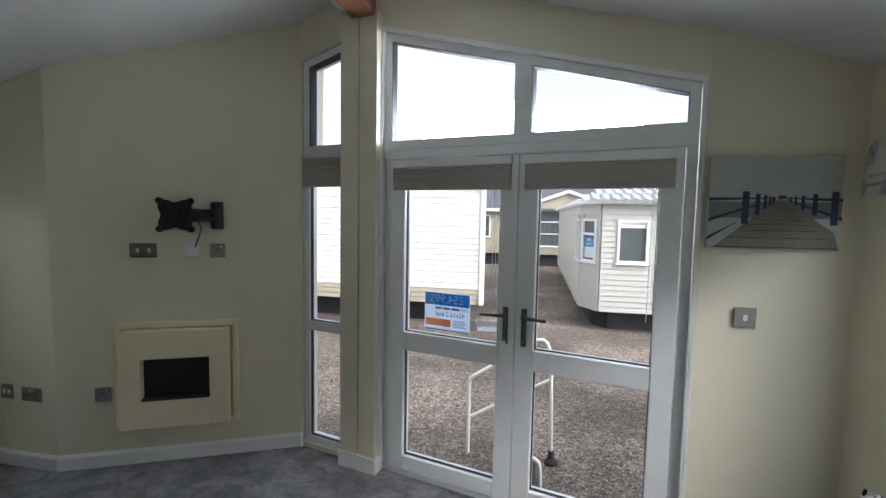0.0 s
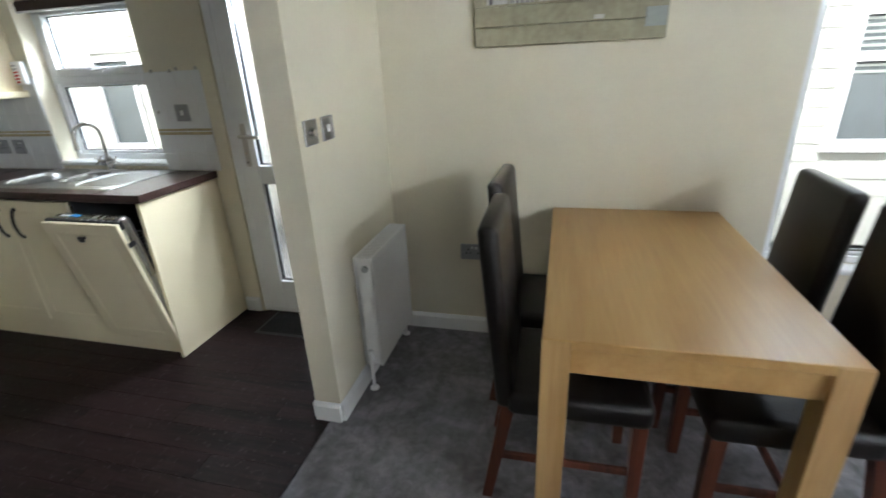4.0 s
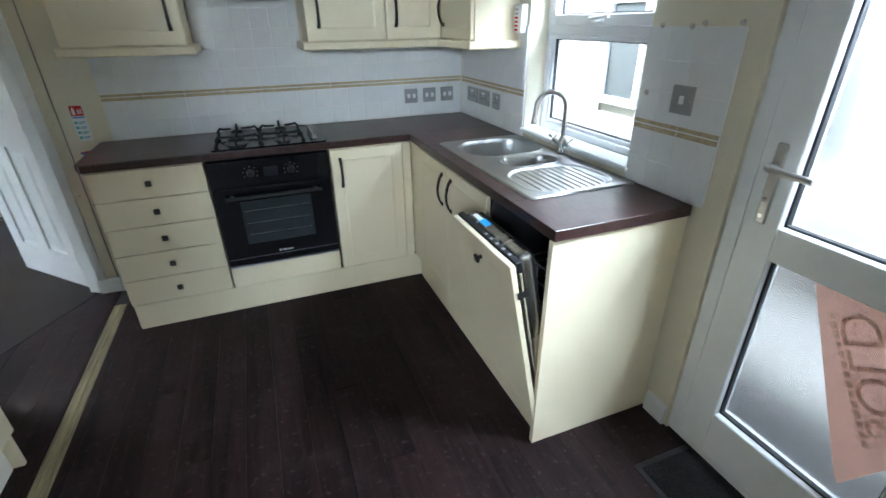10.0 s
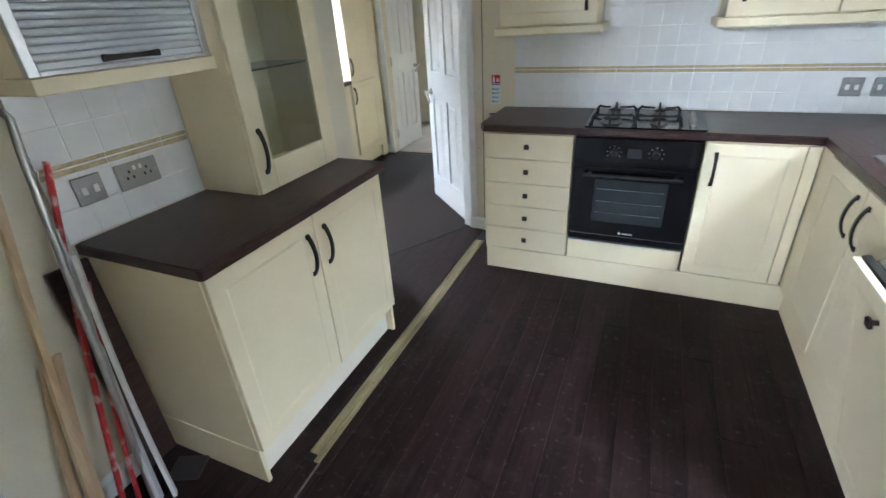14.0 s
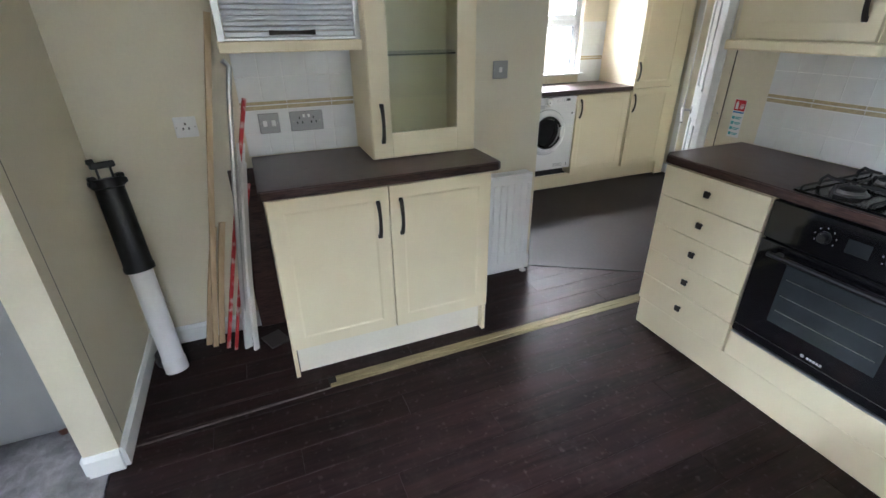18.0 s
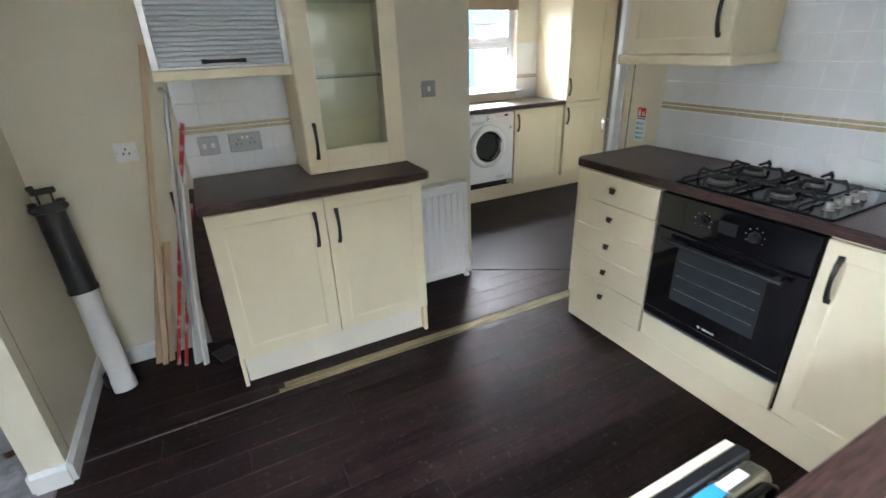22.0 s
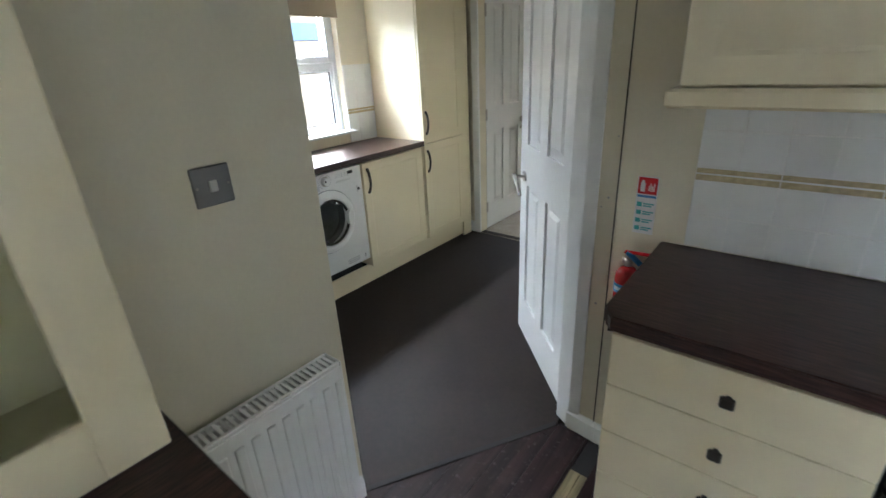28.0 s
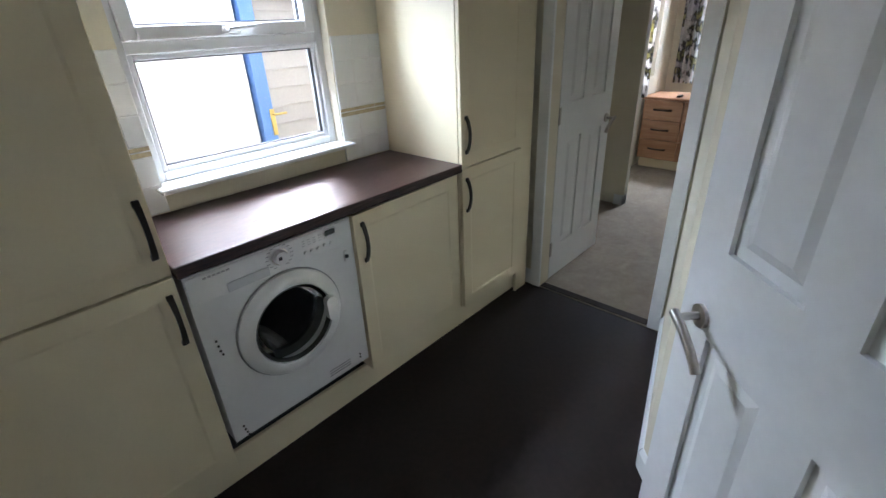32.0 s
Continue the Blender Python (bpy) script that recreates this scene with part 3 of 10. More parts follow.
def rounded(cx, cy, w, h, r, seg=5):
    """The outline of a rounded rectangle."""
    out = []
    for sx, sy, a0 in ((1, 1, 0), (-1, 1, 90), (-1, -1, 180), (1, -1, 270)):
        for k in range(seg + 1):
            a = radians(a0 + 90 * k / seg)
            out.append((cx + sx * (w / 2 - r) + r * math.cos(a), cy + sy * (h / 2 - r) + r * math.sin(a)))
    return out


def finish(name, bm, material, smooth=False):
    bmesh.ops.recalc_face_normals(bm, faces=bm.faces)
    me = bpy.data.meshes.new(name)
    bm.to_mesh(me)
    bm.free()
    me.materials.append(material)
    if smooth:
        for p in me.polygons:
            p.use_smooth = True
        me.set_sharp_from_angle(angle=radians(40))
    return me


def thing(name, at, label, category, group="", kind="", turn=0.0):
    ob = new(name)
    ob.empty_display_size = 0.1
    ob.matrix_world = pose(*at, 0, 0, turn)
    WORLD[ob] = pose(*at, 0, 0, turn)
    return tagged(ob, label, category, group, kind)


def part(name, bm, material, parent, label="", smooth=False, local=False):
    """Links a bmesh as one mesh under a thing or a part. It is built in world coordinates unless local."""
    me = finish(name, bm, material, smooth)
    if not local:
        me.transform(WORLD[parent].inverted())
    ob = new(name, me)
    ob.parent = parent
    WORLD[ob] = WORLD[parent]
    if label:
        tagged(ob, label)
    return ob


def solo(name, bm, material, label, category, group="", kind="", smooth=False):
    """A thing that is one mesh, its origin at its lowest middle."""
    me = finish(name, bm, material, smooth)
    co = [v.co for v in me.vertices]
    c = Vector([(min(p[i] for p in co) + max(p[i] for p in co)) / 2 for i in range(2)] + [min(p[2] for p in co)])
    if kind == "structure":
        c = Vector((0, 0, 0))
    me.transform(Matrix.Translation(-c))
    ob = new(name, me)
    ob.location = c
    WORLD[ob] = Matrix.Translation(c)
    return tagged(ob, label, category, group, kind)


# ---- the plan ----
XW, XE, RIDGE = -3.15, 1.42, -0.87
YB = -9.35
EAVES, PEAK = 2.19, 2.93


def roof(x, y=0):
    half = (XE - XW) / 2
    return PEAK - (PEAK - EAVES) * abs(x - RIDGE) / half


def wall(name, p0, p1, out, openings=(), label="cream painted plasterboard wall", top=None, material=None):
    """A wall whose inner face runs from p0 to p1; out: its thickness, to the left of that line. openings: (from, to, sill, head)."""
    p0, p1 = Vector(p0), Vector(p1)
    d = p1 - p0
    length = d.length
    d = d / length
    n = Vector((-d.y, d.x)) * out
    cuts = {0.0, length}
    for a, b, *_ in openings:
        cuts |= {a, b}
    if abs(d.x) > 1e-6:
        s = (RIDGE - p0.x) / d.x
        if 0.01 < s < length - 0.01:
            cuts.add(s)
    cuts = sorted(cuts)
    topf = (lambda x, y: roof(x) + 0.02) if top is None else (lambda x, y: top)
    bm = bm_new()
    for a, b in zip(cuts, cuts[1:]):
        mid = (a + b) / 2
        quad = [p0 + d * a, p0 + d * b, p0 + d * b + n, p0 + d * a + n]
        holes = [(z0, z1) for s0, s1, z0, z1 in openings if s0 < mid < s1]
        low = -0.02
        for z0, z1 in holes:
            if z0 > 0.01:
                prism(bm, [tuple(q) for q in quad], low, z0)
            low = z1
        if callable(low) or low < 2.9:
            prism(bm, [tuple(q) for q in quad], low, topf)
    return solo(name, bm, material or M_WALL, label, "wall", kind="structure")


FRONT0, FRONT1 = Vector((-1.37, 2.90)), Vector((0.84, 2.308))
FD = (FRONT1 - FRONT0).normalized()
FN = Vector((-FD.y, FD.x))


def fs(x):
    """The distance along the front wall at which it passes x."""
    return (x - FRONT0.x) / FD.x


# doors' opening and narrow window in the front, both with sloping heads
wall("wall_front", FRONT0, FRONT1, 0.14, [(fs(-1.360), fs(-1.003), 0.03, lambda x, y: 2.618 + 0.25 * (x + 1.02)), (fs(-0.753), fs(0.817), 0.0, lambda x, y: 2.618 - 0.296 * (x + 0.74))])
wall("wall_front_fireplace", (-2.62, 2.285), FRONT0, 0.12)
wall("wall_front_return_east", (0.84, 2.308), (XE, 2.29), 0.14)
wall("wall_front_return", (XW, 2.28), (-2.62, 2.285), 0.12)
wall("wall_west", (XW, YB), (XW, 2.28), 0.16,
     [(a - YB, b - YB, c, d) for a, b, c, d in ((-3.34, -2.54, 0.955, 1.86), (-2.10, -1.31, 0.0, 1.98), (0.63, 1.21, 0.49, 1.86), (1.375, 1.955, 0.49, 1.86))])
wall("wall_east", (XE, YB), (XE, 2.43), -0.16,
     [(a - YB, b - YB, c, d) for a, b, c, d in ((-8.95, -8.35, 0.9, 1.95), (-5.01, -4.22, 1.0, 1.86), (0.29, 1.99, 0.5, 1.9))])
wall("wall_stub_radiator", (XW, -1.15), (-2.33, -1.15), -0.12)
wall("wall_stub_lounge", (-1.02, -1.148), (XE, -1.148), -0.11)
wall("wall_kitchen_east", (-0.28, -1.258), (-0.28, -3.446), 0.10)
wall("wall_hob", (XW, -4.17), (-0.865, -4.17), -0.10)
wall("wall_utility_side", (-0.18, -3.455), (XE, -3.481), 0.08)
wall("wall_utility_back", (0.06, -5.92), (XE, -5.92), -0.09, [(0.140, 0.798, 0.0, 1.99)])
wall("wall_utility_west", (0.13, -5.92), (-0.10, -5.05), 0.08)
wall("wall_utility_west_near", (-0.10, -5.05), (-0.70, -4.40), 0.08)
wall("wall_rear", (XW, YB), (XE, YB), -0.14, [(3.55, 4.25, 0.95, 1.95)])
wall("wall_doorway_jamb", (-0.737, -4.19), (-0.865, -4.17), 0.08)
wall("wall_doorway_hinge", (-0.737, -4.19), (-0.70, -4.40), -0.08)
wall("wall_doorway", (-0.275, -3.452), (-0.72, -4.19), 0.09, [(0.0, 0.90, 0.0, 1.99)])
wall("wall_corridor", (0.06, -6.01), (0.06, -7.45), -0.08)
wall("wall_closet", (1.02, -7.52), (XE, -7.52), -0.06)

# floors
_bm = bm_new()
prism(_bm, [(XW - 0.16, YB - 0.14), (XE + 0.16, YB - 0.14), (XE + 0.16, 2.33), (0.84, 2.34), (-1.38, 2.96), (-2.66, 2.36), (XW - 0.16, 2.36)], -0.16, -0.02)
solo("floor_deck", _bm, M_GROUT_FLOOR, "dark timber floor deck under the coverings", "floor", kind="structure")
_bm = bm_new()
prism(_bm, [(XW, -1.21), (XW, 2.28), (-2.62, 2.285), (-1.37, 2.93), (0.84, 2.335), (XE, 2.29), (XE, -1.21)], -0.02, 0.0)
solo("floor_lounge_carpet", _bm, M_CARPET, "grey deep-pile carpet with brushed marks", "carpet", kind="structure")
_bm = bm_new()
prism(_bm, [(-0.27, -3.45), (-0.70, -4.17), (-0.66, -4.36), (-0.10, -5.05), (0.13, -5.92), (XE, -5.92), (XE, -3.455)], -0.02, -0.002)
solo("floor_utility", _bm, M_VINYL, "dark brown vinyl floor of the utility room", "floor", kind="structure")
_bm = bm_new()
prism(_bm, [(XW, YB), (XW, -4.27), (-0.90, -4.27), (0.05, -5.9), (XE, -5.92), (XE, YB)], -0.02, 0.002)
solo("floor_bedroom_carpet", _bm, M_BEIGECARPET, "beige carpet beyond the utility door", "carpet", kind="structure")

# ceiling: two slopes that meet at the ridge
_bm = bm_new()
prism(_bm, [(XW - 0.2, YB - 0.15), (RIDGE, YB - 0.15), (RIDGE, 2.89), (-1.40, 3.03), (-2.68, 2.41), (XW - 0.2, 2.41)], lambda x, y: roof(x), lambda x, y: roof(x) + 0.06)
prism(_bm, [(RIDGE, YB - 0.15), (XE + 0.2, YB - 0.15), (XE + 0.2, 2.44), (0.84, 2.46), (RIDGE, 2.92)], lambda x, y: roof(x), lambda x, y: roof(x) + 0.06)
solo("ceiling", _bm, M_CEIL, "white sloping ceiling that meets at the ridge", "ceiling", kind="structure")
_bm = bm_new()
prism(_bm, [(XW - 0.45, YB - 0.4), (RIDGE, YB - 0.4), (RIDGE, 2.98), (-1.43, 3.13), (-2.73, 2.51), (XW - 0.45, 2.51)], lambda x, y: roof(x) + 0.10, lambda x, y: roof(x) + 0.16)
prism(_bm, [(RIDGE, YB - 0.4), (XE + 0.45, YB - 0.4), (XE + 0.45, 2.54), (0.84, 2.56), (RIDGE, 3.02)], lambda x, y: roof(x) + 0.10, lambda x, y: roof(x) + 0.16)
solo("roof", _bm, M_ROOFDARK, "dark tiled roof of the lodge", "roof", kind="structure")


# ---- builders of kinds of things ----
def face(p, n):
    """A frame at p on a front that looks along n: x to the viewer's right, y into the front, z up."""
    y = -Vector((n[0], n[1], 0)).normalized()
    x = y.cross(Vector((0, 0, 1)))
    m = Matrix.Identity(4)
    m.col[0][:3], m.col[1][:3], m.col[3][:3] = x, y, p
    return m


def put(bm, m):
    bmesh.ops.transform(bm, matrix=m, verts=bm.verts)
    return bm


def shaker_bm(w, h, thick=0.020, rail=0.078, sink=0.0024, x0=0.0, z0=0.0):
    """A door front with a sunk middle panel; its face lies at y = -thick."""
    bm = bm_new()
    g = 0.0015
    box(bm, (x0 + g, -thick, z0 + g), (x0 + w - g, 0, z0 + h - g), 0.002)
    bm.faces.ensure_lookup_table()
    f = max((f for f in bm.faces if f.normal.y < -0.9), key=lambda q: q.calc_area())
    r = min(rail, w * 0.3, h * 0.3)
    bmesh.ops.inset_region(bm, faces=[f], thickness=r - 0.002, depth=0)
    bmesh.ops.inset_region(bm, faces=[f], thickness=0.013, depth=-sink)
    return bm


def slab_bm(w, h, thick=0.020, x0=0.0, z0=0.0):
    bm = bm_new()
    box(bm, (x0 + 0.0015, -thick, z0 + 0.0015), (x0 + w - 0.0015, 0, z0 + h - 0.0015), 0.0025, seg=2)
    return bm


def bow_bm(x, z, length=0.16, thick=0.020, upright=True, out=0.024, rise=0.0):
    """A flattened bow handle whose middle is at x, z on a front."""
    bm = bm_new()
    rows = []
    for k in range(11):
        u = k / 10
        a = (u - 0.5) * length
        d = thick + 0.002 + out * math.sin(math.pi * u) ** 0.7
        p = (x, -d, z + a) if upright else (x + a, -d, z)
        half = 0.0085 - 0.002 * math.sin(math.pi * u)
        rows.append((Vector(p), half))
    rings = []
    for p, half in rows:
        s, t = (Vector((half, 0, 0)), Vector((0, 0.004, 0))) if upright else (Vector((0, 0, half)), Vector((0, 0.004, 0)))
        rings.append([bm.verts.new(q) for q in (p - s - t, p + s - t, p + s + t, p - s + t)])
    for a, b in zip(rings, rings[1:]):
        for k in range(4):
            bm.faces.new((a[k], a[(k + 1) % 4], b[(k + 1) % 4], b[k]))
    bm.faces.new(rings[0][::-1])
    bm.faces.new(rings[-1])
    for sgn in (-1, 1):
        c = (x, -thick - 0.004, z + sgn * length * 0.47) if upright else (x + sgn * length * 0.47, -thick - 0.004, z)
        box(bm, (c[0] - 0.009, c[1] - 0.003, c[2] - 0.009), (c[0] + 0.009, -thick + 0.001, c[2] + 0.009), 0.002)
    return bm


def knob_bm(x, z, thick=0.020):
    bm = bm_new()
    tube(bm, (x, -thick + 0.001, z), (x, -thick - 0.014, z), 0.007, seg=10)
    box(bm, (x - 0.014, -thick - 0.024, z - 0.014), (x + 0.014, -thick - 0.012, z + 0.014), 0.004)
    return bm


def door_part(parent, m, w, h, x0, z0, handle=None, knob=None, style="shaker", name="door", length=0.16, out=0.024, material=None):
    bm = shaker_bm(w, h, x0=x0, z0=z0) if style == "shaker" else slab_bm(w, h, x0=x0, z0=z0)
    d = part(name, put(bm, m), material or M_CREAM, parent)
    if handle:
        part("handle", put(bow_bm(*handle, length=length, out=out), m), M_BRONZE, d, "dark bronze bow handle", smooth=True)
    if knob:
        part("knob", put(knob_bm(*knob), m), M_BRONZE, d, "square dark bronze knob")
    return d


def carcass(parent, m, w, h, depth, z0, material=None, x0=0.0, name="body"):
    bm = bm_new()
    box(bm, (x0 + 0.001, 0.001, z0), (x0 + w - 0.001, depth, z0 + h), 0.001)
    return part(name, put(bm, m), material or M_CREAM_DK, parent)


def plate(name, m, x, z, w, h, label, kind_="switch", gangs=1, material=None, category="socket"):
    """A wall plate with its switches or outlets; m: the frame of the wall at the plate."""
    at = m @ Vector((x, 0, z - h / 2))
    t = thing(name, at, label, category)
    bm = bm_new()
    box(bm, (x - w / 2, -0.007, z - h / 2), (x + w / 2, 0, z + h / 2), 0.0025)
    part("faceplate", put(bm, m), material or M_PLATE, t)
    for k in range(gangs):
        cx = x + (k - (gangs - 1) / 2) * (w * 0.42 if gangs > 1 else 0)
        bm = bm_new()
        if kind_ == "socket":
            for dx, dz in ((0, 0.014), (-0.011, -0.006), (0.011, -0.006)):
                box(bm, (cx + dx - 0.003, -0.0085, z + dz - 0.005), (cx + dx + 0.003, -0.006, z + dz + 0.005))
            part("pin_holes", put(bm, m), M_BLACK, t)
            bm = bm_new()
            box(bm, (cx - 0.005 + (0.02 if k == 0 else -0.02), -0.010, z + 0.016), (cx + 0.005 + (0.02 if k == 0 else -0.02), -0.006, z + 0.030), 0.001)
            part("rocker", put(bm, m), M_WHITE, t)
        elif kind_ == "switch":
            box(bm, (cx - 0.009, -0.012, z - 0.013), (cx + 0.009, -0.006, z + 0.013), 0.002)
            part("rocker", put(bm, m), M_WHITE, t)
        elif kind_ == "dial":
            tube(bm, m @ Vector((cx, -0.004, z)), m @ Vector((cx, -0.022, z)), 0.011, seg=16)
            part("dimmer_knob", bm, M_SATIN, t, smooth=True)
    for sx in (-1, 1):
        bm = bm_new()
        q = m @ Vector((x + sx * w * 0.40, -0.0065, z))
        r = m @ Vector((x + sx * w * 0.40, -0.008, z))
        tube(bm, q, r, 0.003, seg=8)
        part("screw", bm, M_SATIN, t)
    return t


def lettering(name, text, m, x, z, size, material, parent, mirror=False, label=""):
    """Raised flat lettering, in the built-in font, on a front; turned into a mesh."""
    c = bpy.data.curves.new(name, "FONT")
    c.body, c.size, c.extrude, c.align_x, c.align_y = text, size, 0.0004, "CENTER", "CENTER"
    ob = bpy.data.objects.new(name + "_text", c)
    scene.collection.objects.link(ob)
    dg = bpy.context.evaluated_depsgraph_get()
    me = bpy.data.meshes.new_from_object(ob.evaluated_get(dg))
    bpy.data.objects.remove(ob)
    bpy.data.curves.remove(c)
    bm = bm_new()
    bm.from_mesh(me)
    bpy.data.meshes.remove(me)
    turn = Matrix(((-1 if mirror else 1, 0, 0, x), (0, 0, 1, -0.0006), (0, 1, 0, z), (0, 0, 0, 1)))
    put(bm, m @ turn)
    return part(name, bm, material, parent, label)


def radiator(name, m, w, z0, h, depth, label, ribs=True):
    """A panel radiator: panel, side covers, top grille with its slots, and valves. x along its width, y from its front."""
    t = thing(name, m @ Vector((w / 2, depth, 0)), label, "radiator")
    bm = bm_new()
    box(bm, (0, 0, z0), (w, 0.012, z0 + h - 0.012), 0.004)
    panel = part("front_panel", put(bm, m), M_WHITE, t)
    if ribs:
        n = int(w / 0.044)
        for k in range(n):
            x = (k + 0.5) * w / n
            bm = bm_new()
            box(bm, (x - 0.013, -0.0075, z0 + 0.045), (x + 0.013, 0.004, z0 + h - 0.055), 0.007, seg=2)
            part("flute", put(bm, m), M_WHITE, panel)
    bm = bm_new()
    box(bm, (0, depth - 0.03, z0), (w, depth - 0.015, z0 + h - 0.012), 0.003)
    part("rear_panel", put(bm, m), M_WHITE, t)
    for x in (0, w - 0.008):
        bm = bm_new()
        box(bm, (x, 0.0, z0 + 0.01), (x + 0.008, depth - 0.01, z0 + h), 0.003)
        part("side_cover", put(bm, m), M_WHITE, t)
    bm = bm_new()
    box(bm, (0.008, 0.0, z0 + h - 0.012), (w - 0.008, 0.012, z0 + h), 0.002)
    box(bm, (0.008, depth - 0.022, z0 + h - 0.012), (w - 0.008, depth - 0.01, z0 + h), 0.002)
    n = int(w / 0.018)
    for k in range(n):
        x = 0.012 + (k + 0.5) * (w - 0.024) / n
        box(bm, (x - 0.0045, 0.012, z0 + h - 0.008), (x + 0.0045, depth - 0.022, z0 + h - 0.001))
    part("top_grille", put(bm, m), M_WHITE, t)
    bm = bm_new()
    tube(bm, (-0.001, 0.035, z0 + h - 0.05), (-0.012, 0.035, z0 + h - 0.05), 0.014, seg=14)
    part("end_plug", put(bm, m), M_GREY, t)
    for x in (-0.012, w + 0.012):
        bm = bm_new()
        tube(bm, (x, 0.05, 0.0), (x, 0.05, z0 + 0.03), 0.008, seg=10)
        tube(bm, (x, 0.05, z0 + 0.03), (x + (0.02 if x < 0 else -0.02), 0.05, z0 + 0.03), 0.010, seg=10)
        part("pipe", put(bm, m), M_WHITE, t, smooth=True)
        bm = bm_new()
        lathe(bm, [(0.013, z0 + 0.02), (0.018, z0 + 0.03), (0.018, z0 + 0.075), (0.012, z0 + 0.09)], (x, 0.05, 0), 14)
        part("valve_cap", put(bm, m), M_WHITE, t, smooth=True)
        bm = bm_new()
        lathe(bm, [(0.022, 0.0), (0.022, 0.006), (0.010, 0.014)], (x, 0.05, 0), 14)
        part("pipe_collar", put(bm, m), M_WHITE, t, smooth=True)
    return t


def panel_door_bm(w, h, t=0.040):
    """A four-panel moulded door leaf, its frame and its panels: x along the leaf from its hinge, y through it, z up."""
    bm = bm_new()
    xs = [0, 0.105, w / 2 - 0.05, w / 2 + 0.05, w - 0.105, w]
    zs = [0, 0.21, 0.86, 1.06, h - 0.13, h]
    core = 0.011
    panels = []
    for i in range(5):
        for j in range(5):
            a, b = xs[i], xs[i + 1]
            c, d = zs[j], zs[j + 1]
            if i in (1, 3) and j in (1, 3):
                pm = bm_new()
                rings = []
                for y, q in ((0.004, 0.046), (core, 0.026), (core, 0.0), (t - core, 0.0), (t - core, 0.026), (t - 0.004, 0.046)):
                    rings.append([pm.verts.new(v) for v in ((a + q, y, c + q), (b - q, y, c + q), (b - q, y, d - q), (a + q, y, d - q))])
                for r0, r1 in zip(rings, rings[1:]):
                    for k in range(4):
                        pm.faces.new((r0[k], r0[(k + 1) % 4], r1[(k + 1) % 4], r1[k]))
                pm.faces.new(rings[0][::-1])
                pm.faces.new(rings[-1])
                bmesh.ops.recalc_face_normals(pm, faces=pm.faces)
                panels.append(pm)
            else:
                box(bm, (a, 0, c), (b, t, d))
    bmesh.ops.remove_doubles(bm, verts=bm.verts, dist=1e-5)
    return bm, panels


def panel_door(name, at, turn, w, h, label, handle_x, hinges=(0.2, 1.0, 1.78), near=False):
    t = thing(name, at, label, "door", turn=turn, kind="structure")
    frame_bm, panels = panel_door_bm(w, h)
    leaf = part("leaf", frame_bm, M_TRIM, t, local=True)
    for pm in panels:
        part("panel", pm, M_TRIM, leaf, local=True)
    for side in (-1, 1):
        y = -0.004 if side < 0 else 0.044
        bm = bm_new()
        tube(bm, (handle_x, 0.02, 0.90), (handle_x, y + side * 0.004, 0.90), 0.026, seg=20)
        part("rose", bm, M_SATIN, leaf, "satin steel round rose", smooth=True, local=True)
        bm = bm_new()
        d = -1 if handle_x > w / 2 else 1
        path_tube(bm, [(handle_x, y, 0.90), (handle_x, y + side * 0.048, 0.90)], 0.0085, 12)
        path_tube(bm, [(handle_x - d * 0.012, y + side * 0.050, 0.906), (handle_x + d * 0.014, y + side * 0.052, 0.899), (handle_x + d * 0.044, y + side * 0.052, 0.884),
                       (handle_x + d * 0.070, y + side * 0.051, 0.864), (handle_x + d * 0.092, y + side * 0.050, 0.842), (handle_x + d * 0.100, y + side * 0.050, 0.832)], 0.0100, 12)
        part("lever", bm, M_SATIN, leaf, "satin steel curved lever", smooth=True, local=True)
    for z in hinges:
        bm = bm_new()
        y = 0.041 if near else 0.0
        box(bm, (-0.004, y - 0.002, z - 0.045), (0.018, y + 0.001, z + 0.045), 0.001)
        tube(bm, (-0.004, y * 1.07 - 0.003, z - 0.045), (-0.004, y * 1.07 - 0.003, z + 0.045), 0.006, seg=8)
        part("hinge", bm, M_SATIN, t, "satin steel hinge", local=True)
    return t


